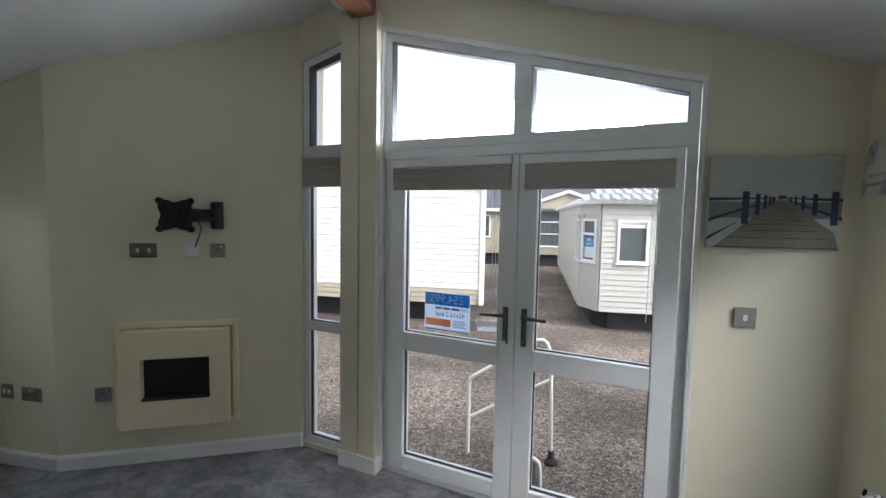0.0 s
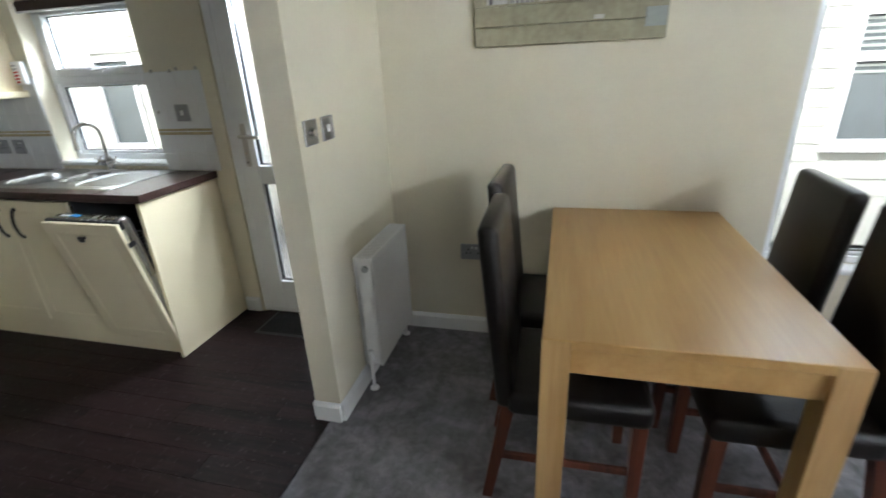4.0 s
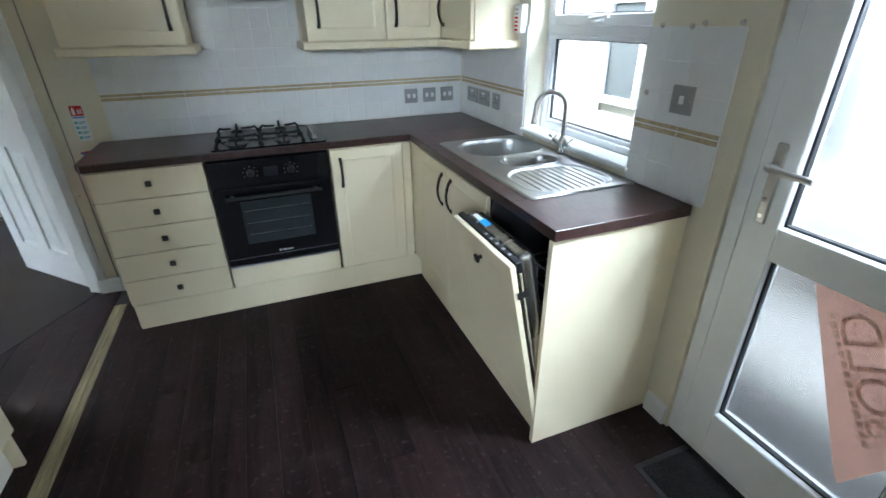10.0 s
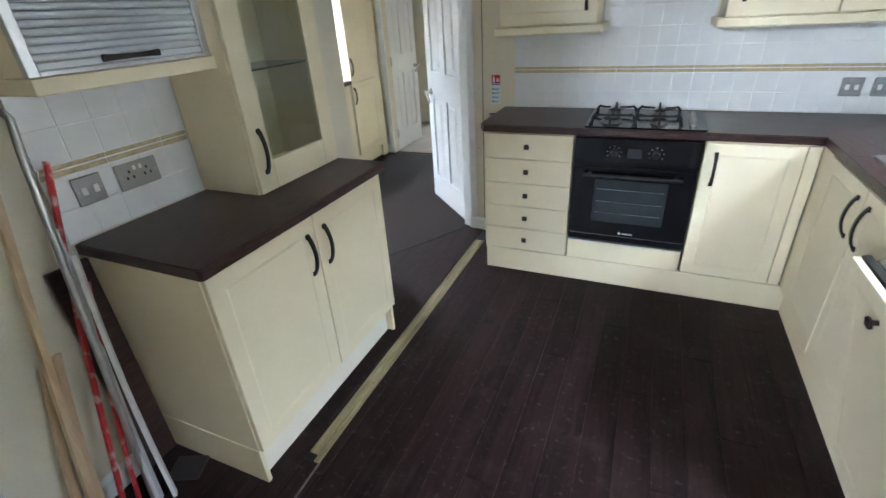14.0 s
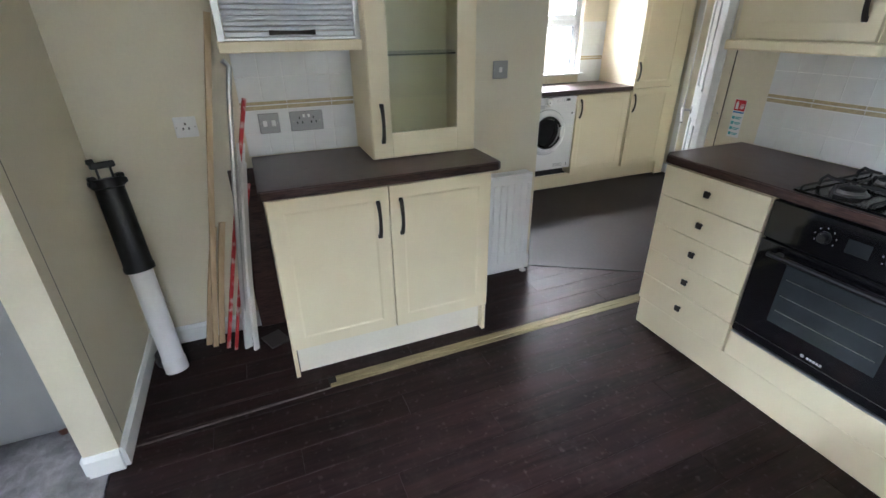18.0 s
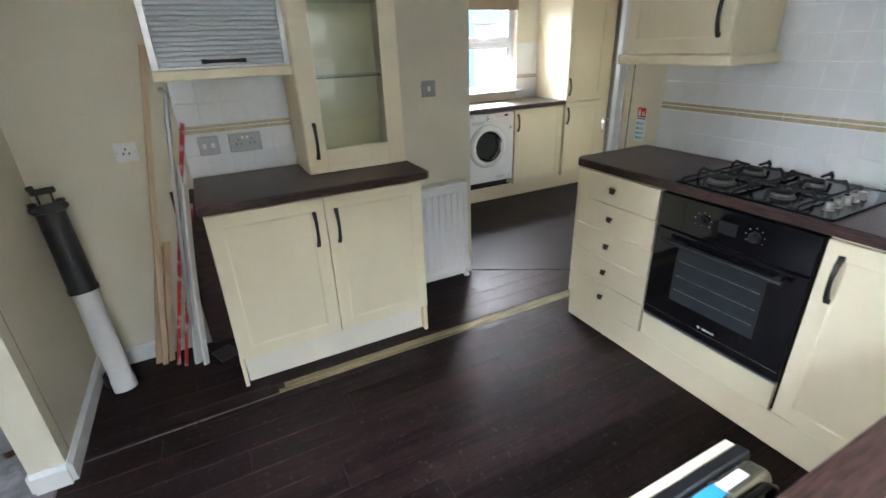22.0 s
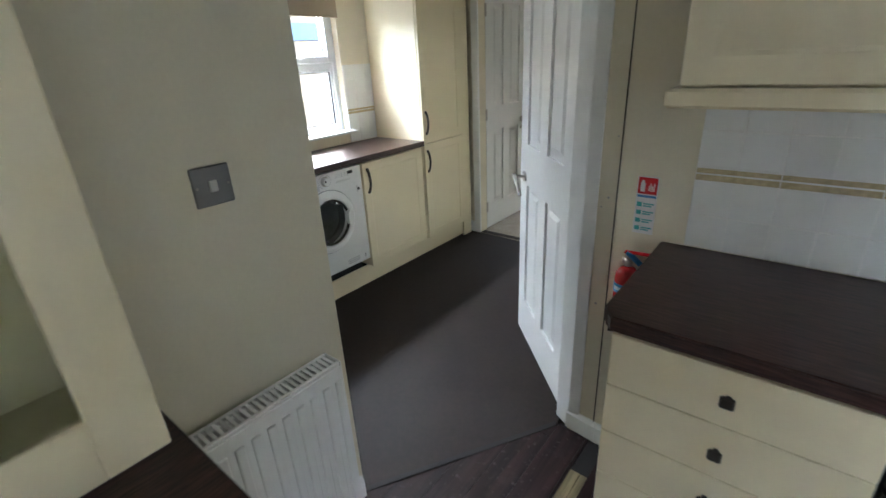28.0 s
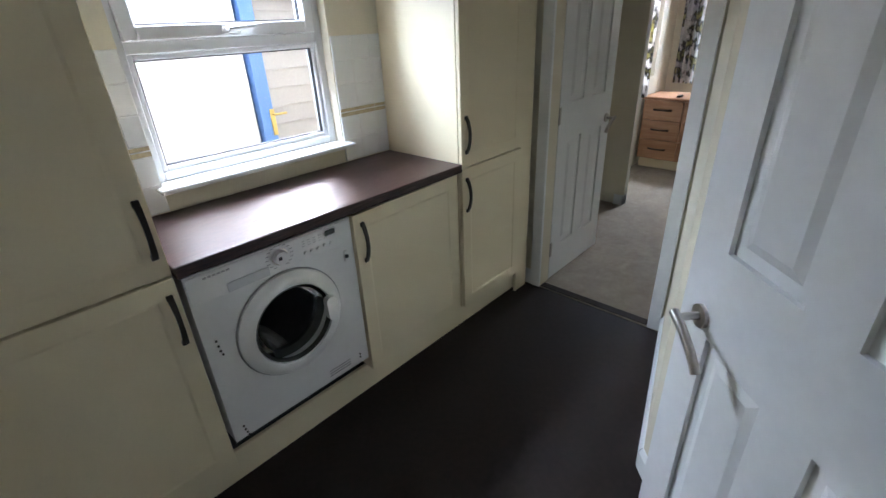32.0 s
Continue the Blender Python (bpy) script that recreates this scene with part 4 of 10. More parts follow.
def casement(name, m, w, h, splits, label, handle=True, frame_w=0.055, depth=0.07, glazing=None):
    """A window in an opening: outer frame, and for each split (z from, z to, opens) its sash, seal and pane.
    x along the opening, y outwards, z up from the sill."""
    t = thing(name, m @ Vector((w / 2, 0, 0)), label, "window", kind="structure")
    bm = bm_new()
    f = frame_w * 0.6
    for a, b in (((0, 0, 0), (f, depth, h)), ((w - f, 0, 0), (w, depth, h)), ((f, 0, 0), (w - f, depth, f)), ((f, 0, h - f), (w - f, depth, h))):
        box(bm, a, b, 0.003)
    for z0, z1, _ in splits[:-1]:
        box(bm, (f, 0, z1 - 0.02), (w - f, depth, z1 + 0.02), 0.003)
    part("window_frame", put(bm, m), M_UPVC, t)
    for z0, z1, opens in splits:
        lo, hi = (z0 + f if z0 == 0 else z0 + 0.02), (z1 - f if z1 == h else z1 - 0.02)
        y0 = -0.012 if opens else 0.012
        s = frame_w * (0.85 if opens else 0.35)
        bm = bm_new()
        for a, b in (((f, y0, lo), (f + s, depth - 0.01, hi)), ((w - f - s, y0, lo), (w - f, depth - 0.01, hi)), ((f + s, y0, lo), (w - f - s, depth - 0.01, lo + s)), ((f + s, y0, hi - s), (w - f - s, depth - 0.01, hi))):
            box(bm, a, b, 0.004)
        sash = part("sash", put(bm, m), M_UPVC, t)
        bm = bm_new()
        q = 0.005
        x0, x1, c0, c1 = f + s, w - f - s, lo + s, hi - s
        for a, b in (((x0, 0.022, c0), (x0 + q, 0.038, c1)), ((x1 - q, 0.022, c0), (x1, 0.038, c1)), ((x0, 0.022, c0), (x1, 0.038, c0 + q)), ((x0, 0.022, c1 - q), (x1, 0.038, c1))):
            box(bm, a, b)
        part("seal", put(bm, m), M_SEAL, sash, "black rubber glazing seal")
        bm = bm_new()
        box(bm, (x0 + 0.002, 0.030, c0 + 0.002), (x1 - 0.002, 0.034, c1 - 0.002))
        pane = part("pane", put(bm, m), glazing or M_GLASS, sash)
        pane.visible_shadow = False
        if opens and handle:
            bm = bm_new()
            cx = (x0 + x1) / 2
            box(bm, (cx - 0.035, y0 - 0.012, lo + 0.012), (cx + 0.035, y0 + 0.001, lo + 0.034), 0.004)
            path_tube(bm, [(cx - 0.02, y0 - 0.012, lo + 0.023), (cx - 0.02, y0 - 0.032, lo + 0.025), (cx + 0.02, y0 - 0.036, lo + 0.030), (cx + 0.10, y0 - 0.034, lo + 0.036)], [0.008, 0.009, 0.008, 0.006], 8)
            part("handle", put(bm, m), M_WHITE, sash, "white espagnolette handle", smooth=True)
    return t


# ---- kitchen: base units along the hob wall (fronts face +y) ----
FY, FX = -3.665, -2.625
HB = lambda x: face((x, FY, 0), (0, 1))
SB = lambda y: face((FX, y, 0), (1, 0))

_m = HB(-1.035)
drawers = thing("drawer_unit", (-1.285, -3.9, 0.0), "cream five-drawer kitchen base unit with square dark knobs", "cabinet", "kitchen base units")
carcass(drawers, _m, 0.50, 0.722, 0.49, 0.148)
for _k in range(5):
    door_part(drawers, _m, 0.495, 0.1430, 0.0025, 0.1500 + 0.1430 * _k, knob=(0.25, 0.1500 + 0.1430 * (_k + 0.53)), style="slab", name="drawer")

_m = HB(-1.54)
oven = thing("built_in_oven", (-1.84, -3.9, 0.26), "black glass built-in electric oven with two rotary dials", "oven")
_bm = bm_new()
box(_bm, (0.003, 0.0, 0.276), (0.597, 0.45, 0.862), 0.002)
part("body", put(_bm, _m), M_BLACK, oven)
_bm = bm_new()
box(_bm, (0.002, -0.020, 0.715), (0.598, 0.0, 0.862), 0.003)
panel = part("control_panel", put(_bm, _m), M_BLACKGLASS, oven)
_bm = bm_new()
box(_bm, (0.002, -0.022, 0.282), (0.598, 0.0, 0.708), 0.003)
odoor = part("door", put(_bm, _m), M_BLACKGLASS, oven)
_bm = bm_new()
box(_bm, (0.12, -0.0228, 0.40), (0.48, -0.0215, 0.645), 0.004)
part("window", put(_bm, _m), mat("oven_window_glass", (0.035, 0.042, 0.046), 0.08, var=0.15, bump=0), odoor, "smoky oven window with shelves behind")
for _z in (0.455, 0.52, 0.59):
    _bm = bm_new()
    tube(_bm, (0.135, -0.0232, _z), (0.465, -0.0232, _z), 0.0018, seg=6)
    part("oven_shelf", put(_bm, _m), M_SATIN, odoor)
_bm = bm_new()
tube(_bm, (0.06, -0.055, 0.672), (0.54, -0.055, 0.672), 0.010, seg=12)
for _x in (0.09, 0.51):
    box(_bm, (_x - 0.01, -0.055, 0.664), (_x + 0.01, -0.018, 0.680), 0.002)
part("handle", put(_bm, _m), M_BLACK, odoor, "black bar handle", smooth=True)
_bm = bm_new()
box(_bm, (0.01, -0.0232, 0.318), (0.59, -0.0215, 0.3205))
part("trim_line", put(_bm, _m), M_SATIN, odoor)
_bm = bm_new()
prism(_bm, rounded(0.275, 0.0, 0.014, 0.014, 0.0065, 4), -0.0004, 0.0004)
put(_bm, Matrix(((1, 0, 0, 0), (0, 0, 1, -0.0224), (0, 1, 0, 0.338), (0, 0, 0, 1))))
for _k in range(5):
    box(_bm, (0.290 + _k * 0.011, -0.0228, 0.333), (0.298 + _k * 0.011, -0.0219, 0.343))
part("badge", put(_bm, _m), M_WHITE, odoor, "small white maker's badge")
for _x in (0.20, 0.40):
    _bm = bm_new()
    tube(_bm, (_x, -0.018, 0.790), (_x, -0.026, 0.790), 0.022, seg=24)
    tube(_bm, (_x, -0.026, 0.790), (_x, -0.044, 0.790), 0.017, 0.015, seg=20)
    box(_bm, (_x - 0.0015, -0.0455, 0.792), (_x + 0.0015, -0.044, 0.806))
    part("dial", put(_bm, _m), M_BLACK, panel, "black rotary dial", smooth=True)
    _bm = bm_new()
    for _k in range(7):
        _a = radians(-120 + 40 * _k)
        _c = (_x + 0.034 * math.sin(_a), 0.790 + 0.034 * math.cos(_a))
        box(_bm, (_c[0] - 0.0019, -0.0208, _c[1] - 0.0022), (_c[0] + 0.0019, -0.0195, _c[1] + 0.0022))
    part("dial_marks", put(_bm, _m), M_GREY, panel, "grey printed marks")
_bm = bm_new()
box(_bm, (0.265, -0.0212, 0.765), (0.335, -0.0195, 0.815), 0.004)
part("display", put(_bm, _m), mat("display_glass", (0.03, 0.032, 0.035), 0.1, bump=0), panel)

oven_housing = thing("oven_housing", (-1.84, -3.9, 0.0), "cream filler panel below the built-in oven", "cabinet", "kitchen base units")
_bm = bm_new()
box(_bm, (0.002, -0.018, 0.150), (0.598, 0.0, 0.266), 0.002)
part("filler_panel", put(_bm, _m), M_CREAM, oven_housing)
_bm = bm_new()
box(_bm, (0.002, -0.020, 0.267), (0.598, 0.0, 0.2745), 0.001)
part("edge_strip", put(_bm, _m), M_ALU, oven_housing)

_m = HB(-2.148)
cup = thing("base_cupboard", (-2.36, -3.9, 0.0), "cream shaker base cupboard beside the oven", "cabinet", "kitchen base units")
carcass(cup, _m, 0.44, 0.722, 0.49, 0.148)
door_part(cup, _m, 0.40, 0.712, 0.002, 0.151, handle=(0.052, 0.735))
_bm = bm_new()
box(_bm, (0.405, -0.016, 0.150), (0.4545, 0.0, 0.865), 0.002)
part("corner_post", put(_bm, _m), M_CREAM, cup)

_bm = bm_new()
box(_bm, (FX - 0.04, FY - 0.04, 0.150), (FX + 0.012, FY + 0.012, 0.866), 0.002)
part("corner_filler", _bm, M_CREAM, cup)

# base units along the window wall (fronts face +x)
_m = SB(-3.645)
cup = thing("sink_cupboard", (-2.9, -3.22, 0.0), "cream shaker double cupboard under the sink", "cabinet", "kitchen base units")
carcass(cup, _m, 0.968, 0.567, 0.50, 0.148)
_bm = bm_new()
box(_bm, (0.0, -0.016, 0.150), (0.118, 0.0, 0.865), 0.002)
part("corner_post", put(_bm, _m), M_CREAM, cup)
door_part(cup, _m, 0.421, 0.712, 0.120, 0.151, handle=(0.488, 0.740))
door_part(cup, _m, 0.421, 0.712, 0.543, 0.151, handle=(0.600, 0.740))

dish = thing("dishwasher", (-2.9, -2.45, 0.0), "built-in dishwasher with its cream door tilted ajar", "dishwasher")
_m = SB(-2.676)
DW = 0.452
_bm = bm_new()
for _a, _b in (((0, 0.005, 0.12), (0.006, 0.5, 0.865)), ((DW - 0.006, 0.005, 0.12), (DW, 0.5, 0.865)), ((0.006, 0.005, 0.12), (DW - 0.006, 0.5, 0.14)), ((0.006, 0.494, 0.14), (DW - 0.006, 0.5, 0.865)), ((0.006, 0.005, 0.858), (DW - 0.006, 0.5, 0.865))):
    box(_bm, _a, _b)
part("tub", put(_bm, _m), mat("dark_dishwasher_tub", (0.10, 0.10, 0.105), 0.35, 0.7, var=0.1), dish)
for _z in (0.30, 0.58):
    _bm = bm_new()
    for _k in range(8):
        _x = 0.03 + _k * (DW - 0.06) / 7
        path_tube(_bm, [(_x, 0.03, _z + 0.13), (_x, 0.03, _z), (_x, 0.46, _z), (_x, 0.46, _z + 0.13)], 0.0022, 6)
    for _y in (0.03, 0.17, 0.31, 0.46):
        tube(_bm, (0.03, _y, _z), (DW - 0.03, _y, _z), 0.0022, seg=6)
    for _h in (0.065, 0.13):
        for _y in (0.03, 0.46):
            tube(_bm, (0.03, _y, _z + _h), (DW - 0.03, _y, _z + _h), 0.0025, seg=6)
    part("wire_rack", put(_bm, _m), M_GREY, dish, "grey wire dish rack")
# the tilted door
_t = _m @ Matrix.Translation((0, 0, 0.098)) @ Matrix.Rotation(radians(11.5), 4, "X")
_bm = shaker_bm(DW - 0.002, 0.725, x0=0.001, z0=0.004)
ddoor = part("door", put(_bm, _t), M_CREAM, dish, "cream shaker door front")
_bm = bm_new()
box(_bm, (0.020, 0.024, 0.03), (DW - 0.02, 0.072, 0.7325), 0.014, seg=4)
part("inner_door", put(_bm, _t), M_STEEL, ddoor, "stainless steel inner door")
_bm = bm_new()
box(_bm, (0.003, 0.001, 0.690), (DW - 0.003, 0.024, 0.7325), 0.003)
part("control_strip", put(_bm, _t), M_BLACK, ddoor, "black control strip on the top edge")
for _k in range(5):
    _bm = bm_new()
    box(_bm, (0.215 + _k * 0.042, 0.008, 0.7325), (0.230 + _k * 0.042, 0.019, 0.7333), 0.0005)
    part("button", put(_bm, _t), M_GREY, ddoor)
_bm = bm_new()
box(_bm, (0.06, 0.038, 0.7322), (0.12, 0.056, 0.7332))
part("energy_label", put(_bm, _t), M_WHITE_PAPER, ddoor, "white label")
_bm = bm_new()
box(_bm, (0.121, 0.036, 0.7322), (0.178, 0.060, 0.7332))
part("blue_label", put(_bm, _t), M_HEATSHIELD, ddoor, "blue label")
_bm = bm_new()
path_tube(_bm, [(0.03, 0.076, 0.06), (0.03, 0.076, 0.71), (0.05, 0.076, 0.722), (DW - 0.05, 0.076, 0.722), (DW - 0.03, 0.076, 0.71), (DW - 0.03, 0.076, 0.06)], 0.006, 8)
part("door_gasket", put(_bm, _t), M_BLACK, ddoor, "black rubber door gasket", smooth=True)
part("knob", put(knob_bm(DW / 2, 0.655), _t), M_BRONZE, ddoor, "square dark bronze knob")
_bm = bm_new()
box(_bm, (DW - 0.001, -0.010, 0.60), (DW + 0.0015, 0.030, 0.625))
part("door_catch", put(_bm, _t), M_BLACK, ddoor)

endp = thing("end_panel", (-2.9, -2.222, 0.0), "tall cream end panel beside the dishwasher", "cabinet", "kitchen base units")
_bm = bm_new()
box(_bm, (-3.145, -2.240, 0.0), (-2.602, -2.220, 0.868), 0.0015)
part("panel", _bm, M_CREAM, endp)

plinth = thing("kitchen_plinth", (-2.2, -3.7, 0.0), "cream plinth boards under the kitchen base units", "plinth")
_bm = bm_new()
box(_bm, (-1.045, -3.672, 0.0), (-2.645, -3.652, 0.146), 0.002)
part("plinth_board", _bm, M_CREAM, plinth)
_bm = bm_new()
box(_bm, (-2.660, -3.65, 0.0), (-2.640, -2.242, 0.146), 0.002)
part("plinth_board", _bm, M_CREAM, plinth)
_bm = bm_new()
box(_bm, (-1.046, -4.16, 0.0), (-1.036, -3.674, 0.866), 0.001)
part("side_panel", _bm, M_CREAM, drawers)

# worktop, an L round the corner, cut out for the sink
top = thing("worktop", (-2.2, -3.9, 0.87), "dark walnut laminate worktop round the kitchen corner", "worktop")
_bm = bm_new()
prism(_bm, [(-1.005, -4.163), (-1.005, -3.685), (-1.02, -3.668), (-1.035, -3.64), (-2.60, -3.64), (-2.60, -3.66), (-3.143, -3.66), (-3.143, -4.163)], 0.872, 0.910)
bmesh.ops.bevel(_bm, geom=[e for e in _bm.edges if abs(e.verts[0].co.z - e.verts[1].co.z) < 1e-5], offset=0.004, segments=2, affect="EDGES")
part("hob_leg", _bm, M_WORKTOP, top)
SX0, SX1, SY0, SY1 = -3.135, -2.668, -3.375, -2.462
for _a, _b, _v in (((-3.143, -3.6595, 0.872), (-2.60, SY0 + 0.02, 0.910), 0.002), ((-3.143, SY1 - 0.02, 0.872), (-2.60, -2.209, 0.910), 0.002),
                   ((-3.143, SY0 + 0.021, 0.872), (SX0 + 0.012, SY1 - 0.021, 0.910), 0.0), ((SX1 - 0.012, SY0 + 0.019, 0.872), (-2.60, SY1 - 0.019, 0.910), 0.002)):
    _bm = bm_new()
    box(_bm, _a, _b, _v)
    part("sink_leg", _bm, M_WORKTOP_Y, top)

# hob
hob = thing("gas_hob", (-1.86, -3.88, 0.91), "black four-burner gas hob with cast iron pan supports", "hob")
_bm = bm_new()
prism(_bm, rounded(-1.862, -3.88, 0.565, 0.455, 0.02, 4), 0.9102, 0.918)
bmesh.ops.bevel(_bm, geom=[e for e in _bm.edges if e.verts[0].co.z > 0.917 and e.verts[1].co.z > 0.917], offset=0.003, segments=2, affect="EDGES")
part("plate", _bm, M_ENAMEL, hob, smooth=True)
M_BURNER = mat("dull_burner_metal", (0.19, 0.185, 0.18), 0.42, 0.9, var=0.15)
for _x, _y, _r in ((-1.70, -3.77, 0.045), (-1.93, -3.77, 0.034), (-1.70, -3.99, 0.034), (-1.93, -3.99, 0.027)):
    _bm = bm_new()
    lathe(_bm, [(_r * 1.25, 0.918), (_r * 1.25, 0.922), (_r * 1.05, 0.924), (_r, 0.932), (_r * 0.98, 0.934)], (_x, _y, 0), 24)
    burner = part("burner", _bm, M_BURNER, hob, "aluminium burner ring", smooth=True)
    _bm = bm_new()
    lathe(_bm, [(_r * 0.9, 0.9341), (_r * 0.92, 0.939), (_r * 0.8, 0.942), (0.0, 0.943)], (_x, _y, 0), 24)
    part("burner_cap", _bm, M_IRON, burner, "black enamel cap", smooth=True)
for _x0, _x1, _burners in ((-1.602, -1.812, ((-1.70, -3.77), (-1.70, -3.99))), (-1.822, -2.032, ((-1.93, -3.77), (-1.93, -3.99)))):
    _bm = bm_new()
    _c = _burners[0][0]
    # low bars from front to back with a looped foot at each side
    for _x in (_x0, _x1):
        path_tube(_bm, [(_x, -3.672, 0.919), (_x, -3.674, 0.926), (_x, -3.684, 0.929), (_x, -4.078, 0.929), (_x, -4.088, 0.926), (_x, -4.090, 0.919)], 0.0045, 6)
    path_tube(_bm, [(_x0, -3.88, 0.929), (_x1, -3.88, 0.929)], 0.0045, 6)
    for _bx, _by in _burners:
        for _dx, _dy in ((1, 0), (-1, 0), (0, 1), (0, -1)):
            _far = abs((_x0 if _dx > 0 else _x1) - _bx) if _dx else 0.108
            path_tube(_bm, [(_bx + _dx * _far, _by + _dy * _far, 0.921), (_bx + _dx * (_far - 0.003), _by + _dy * (_far - 0.003), 0.944),
                            (_bx + _dx * (_far - 0.016), _by + _dy * (_far - 0.016), 0.959), (_bx + _dx * (_far - 0.034), _by + _dy * (_far - 0.034), 0.954), (_bx + _dx * 0.026, _by + _dy * 0.026, 0.953)], [0.0060, 0.0066, 0.0066, 0.0060, 0.0052], 6)
    part("pan_support", _bm, M_IRON, hob, "black cast iron pan support", smooth=True)
for _k in range(5):
    _y = -3.745 - _k * 0.052
    _bm = bm_new()
    lathe(_bm, [(0.018, 0.9185), (0.018, 0.923), (0.014, 0.925), (0.0135, 0.944), (0.011, 0.946)], (-2.087, _y, 0), 18)
    part("knob", _bm, M_SATIN, hob, "silver gas control knob", smooth=True)

# sink: one pressed sheet with a large bowl, a half bowl and a ribbed drainer
BOWLS = ((-2.915, -3.165, 0.40, 0.31, 0.13, 0.165), (-2.920, -2.895, 0.26, 0.150, 0.07, 0.10))


def outside(x, y, cx, cy, w, h, r):
    """How far a point lies outside a rounded rectangle (inside: negative)."""
    dx, dy = abs(x - cx) - (w / 2 - r), abs(y - cy) - (h / 2 - r)
    return math.hypot(max(dx, 0), max(dy, 0)) + min(max(dx, dy), 0) - r


def sink_height(x, y):
    z = 0.9165
    edge = -outside(x, y, (SX0 + SX1) / 2, (SY0 + SY1) / 2, SX1 - SX0, SY1 - SY0, 0.03)
    z -= 0.005 * max(0.0, 1 - edge / 0.008)
    # raised bead and sunk drainer with a wide rounded outline
    tray = outside(x, y, -2.90, -2.637, 0.372, 0.315, 0.115)
    z += 0.0013 * math.exp(-((tray - 0.006) / 0.006) ** 2)
    if tray < 0:
        z -= 0.0055 * min(1.0, -tray / 0.010)
    if tray < -0.018:
        end = min(1.0, (-tray - 0.018) / 0.012)
        off = abs(((x + 3.080) / 0.0305) % 1.0 - 0.5) * 0.0305
        z += 0.0034 * end * math.exp(-(off / 0.0027) ** 2)
    return z


sink = thing("kitchen_sink", (-2.9, -2.92, 0.91), "stainless steel one and a half bowl sink with ribbed drainer", "sink")
_bm = bm_new()
_nx, _ny = 210, 330
_g = [[_bm.verts.new((SX0 + (SX1 - SX0) * i / _nx, SY0 + (SY1 - SY0) * j / _ny, sink_height(SX0 + (SX1 - SX0) * i / _nx, SY0 + (SY1 - SY0) * j / _ny))) for j in range(_ny + 1)] for i in range(_nx + 1)]
for i in range(_nx):
    for j in range(_ny):
        _cx, _cy = (_g[i][j].co.x + _g[i + 1][j].co.x) / 2, (_g[i][j].co.y + _g[i][j + 1].co.y) / 2
        if min(outside(_cx, _cy, *_q[:5]) for _q in BOWLS) > 0.0015:
            _bm.faces.new((_g[i][j], _g[i + 1][j], _g[i + 1][j + 1], _g[i][j + 1]))
bmesh.ops.delete(_bm, geom=[v for v in _bm.verts if not v.link_faces], context="VERTS")
_o = part("basin", _bm, M_SINK, sink, smooth=True)
for _p in _o.data.polygons:
    _p.use_smooth = True
for _cx, _cy, _w, _h, _r, _deep in BOWLS:
    _bm = bm_new()
    _rings = []
    for _d, _z in ((0.012, 0.0002), (0.009, 0.0016), (0.004, 0.0022), (0.0, 0.0012), (-0.004, -0.005), (-0.007, -0.020), (-0.011, -_deep * 0.5), (-0.016, -_deep * 0.82), (-0.024, -_deep * 0.95), (-0.036, -_deep), (-0.052, -_deep * 1.01)):
        _rings.append([_bm.verts.new((x, y, 0.9165 + _z)) for x, y in rounded(_cx, _cy, _w + 2 * _d, _h + 2 * _d, _r + _d, 12)])
    for _r0, _r1 in zip(_rings, _rings[1:]):
        for _k in range(len(_r0)):
            _j = (_k + 1) % len(_r0)
            _bm.faces.new((_r0[_k], _r0[_j], _r1[_j], _r1[_k]))
    _bm.faces.new(_rings[-1])
    part("bowl", _bm, M_SINK, sink, "pressed steel bowl with a rolled rim", smooth=True)
for _x, _y, _z in ((-2.915, -3.165, 0.749), (-2.920, -2.895, 0.8155)):
    _bm = bm_new()
    lathe(_bm, [(0.038, _z), (0.038, _z + 0.003), (0.028, _z + 0.002), (0.0, _z + 0.001)], (_x, _y, 0), 20)
    part("drain", _bm, M_CHROME, sink, smooth=True)

tap = thing("mixer_tap", (-3.118, -2.935, 0.915), "chrome swan-neck mixer tap with crosshead handles", "tap")
_bm = bm_new()
lathe(_bm, [(0.027, 0.9155), (0.027, 0.921), (0.021, 0.928), (0.019, 0.955), (0.022, 0.975), (0.016, 0.99), (0.0125, 1.0)], (-3.118, -2.935, 0), 20)
part("tap_body", _bm, M_CHROME, tap, smooth=True)
_bm = bm_new()
_pts = [(-3.118, -2.935, 0.99), (-3.118, -2.935, 1.12)]
for _k in range(13):
    _a = math.pi * _k / 12
    _r = 0.068
    _pts.append((-3.118 + (_r - _r * math.cos(_a)) * 0.94, -2.935 - (_r - _r * math.cos(_a)) * 0.34, 1.12 + _r * 1.05 * math.sin(_a)))
_pts.append((_pts[-1][0] + 0.004, _pts[-1][1] - 0.001, 1.075))
path_tube(_bm, _pts, 0.0115, 12)
part("spout", _bm, M_CHROME, tap, smooth=True)
_bm = bm_new()
lathe(_bm, [(0.014, 1.055), (0.014, 1.08), (0.0116, 1.084)], (_pts[-1][0], _pts[-1][1], 0), 14)
part("aerator", _bm, M_CHROME, tap, smooth=True)
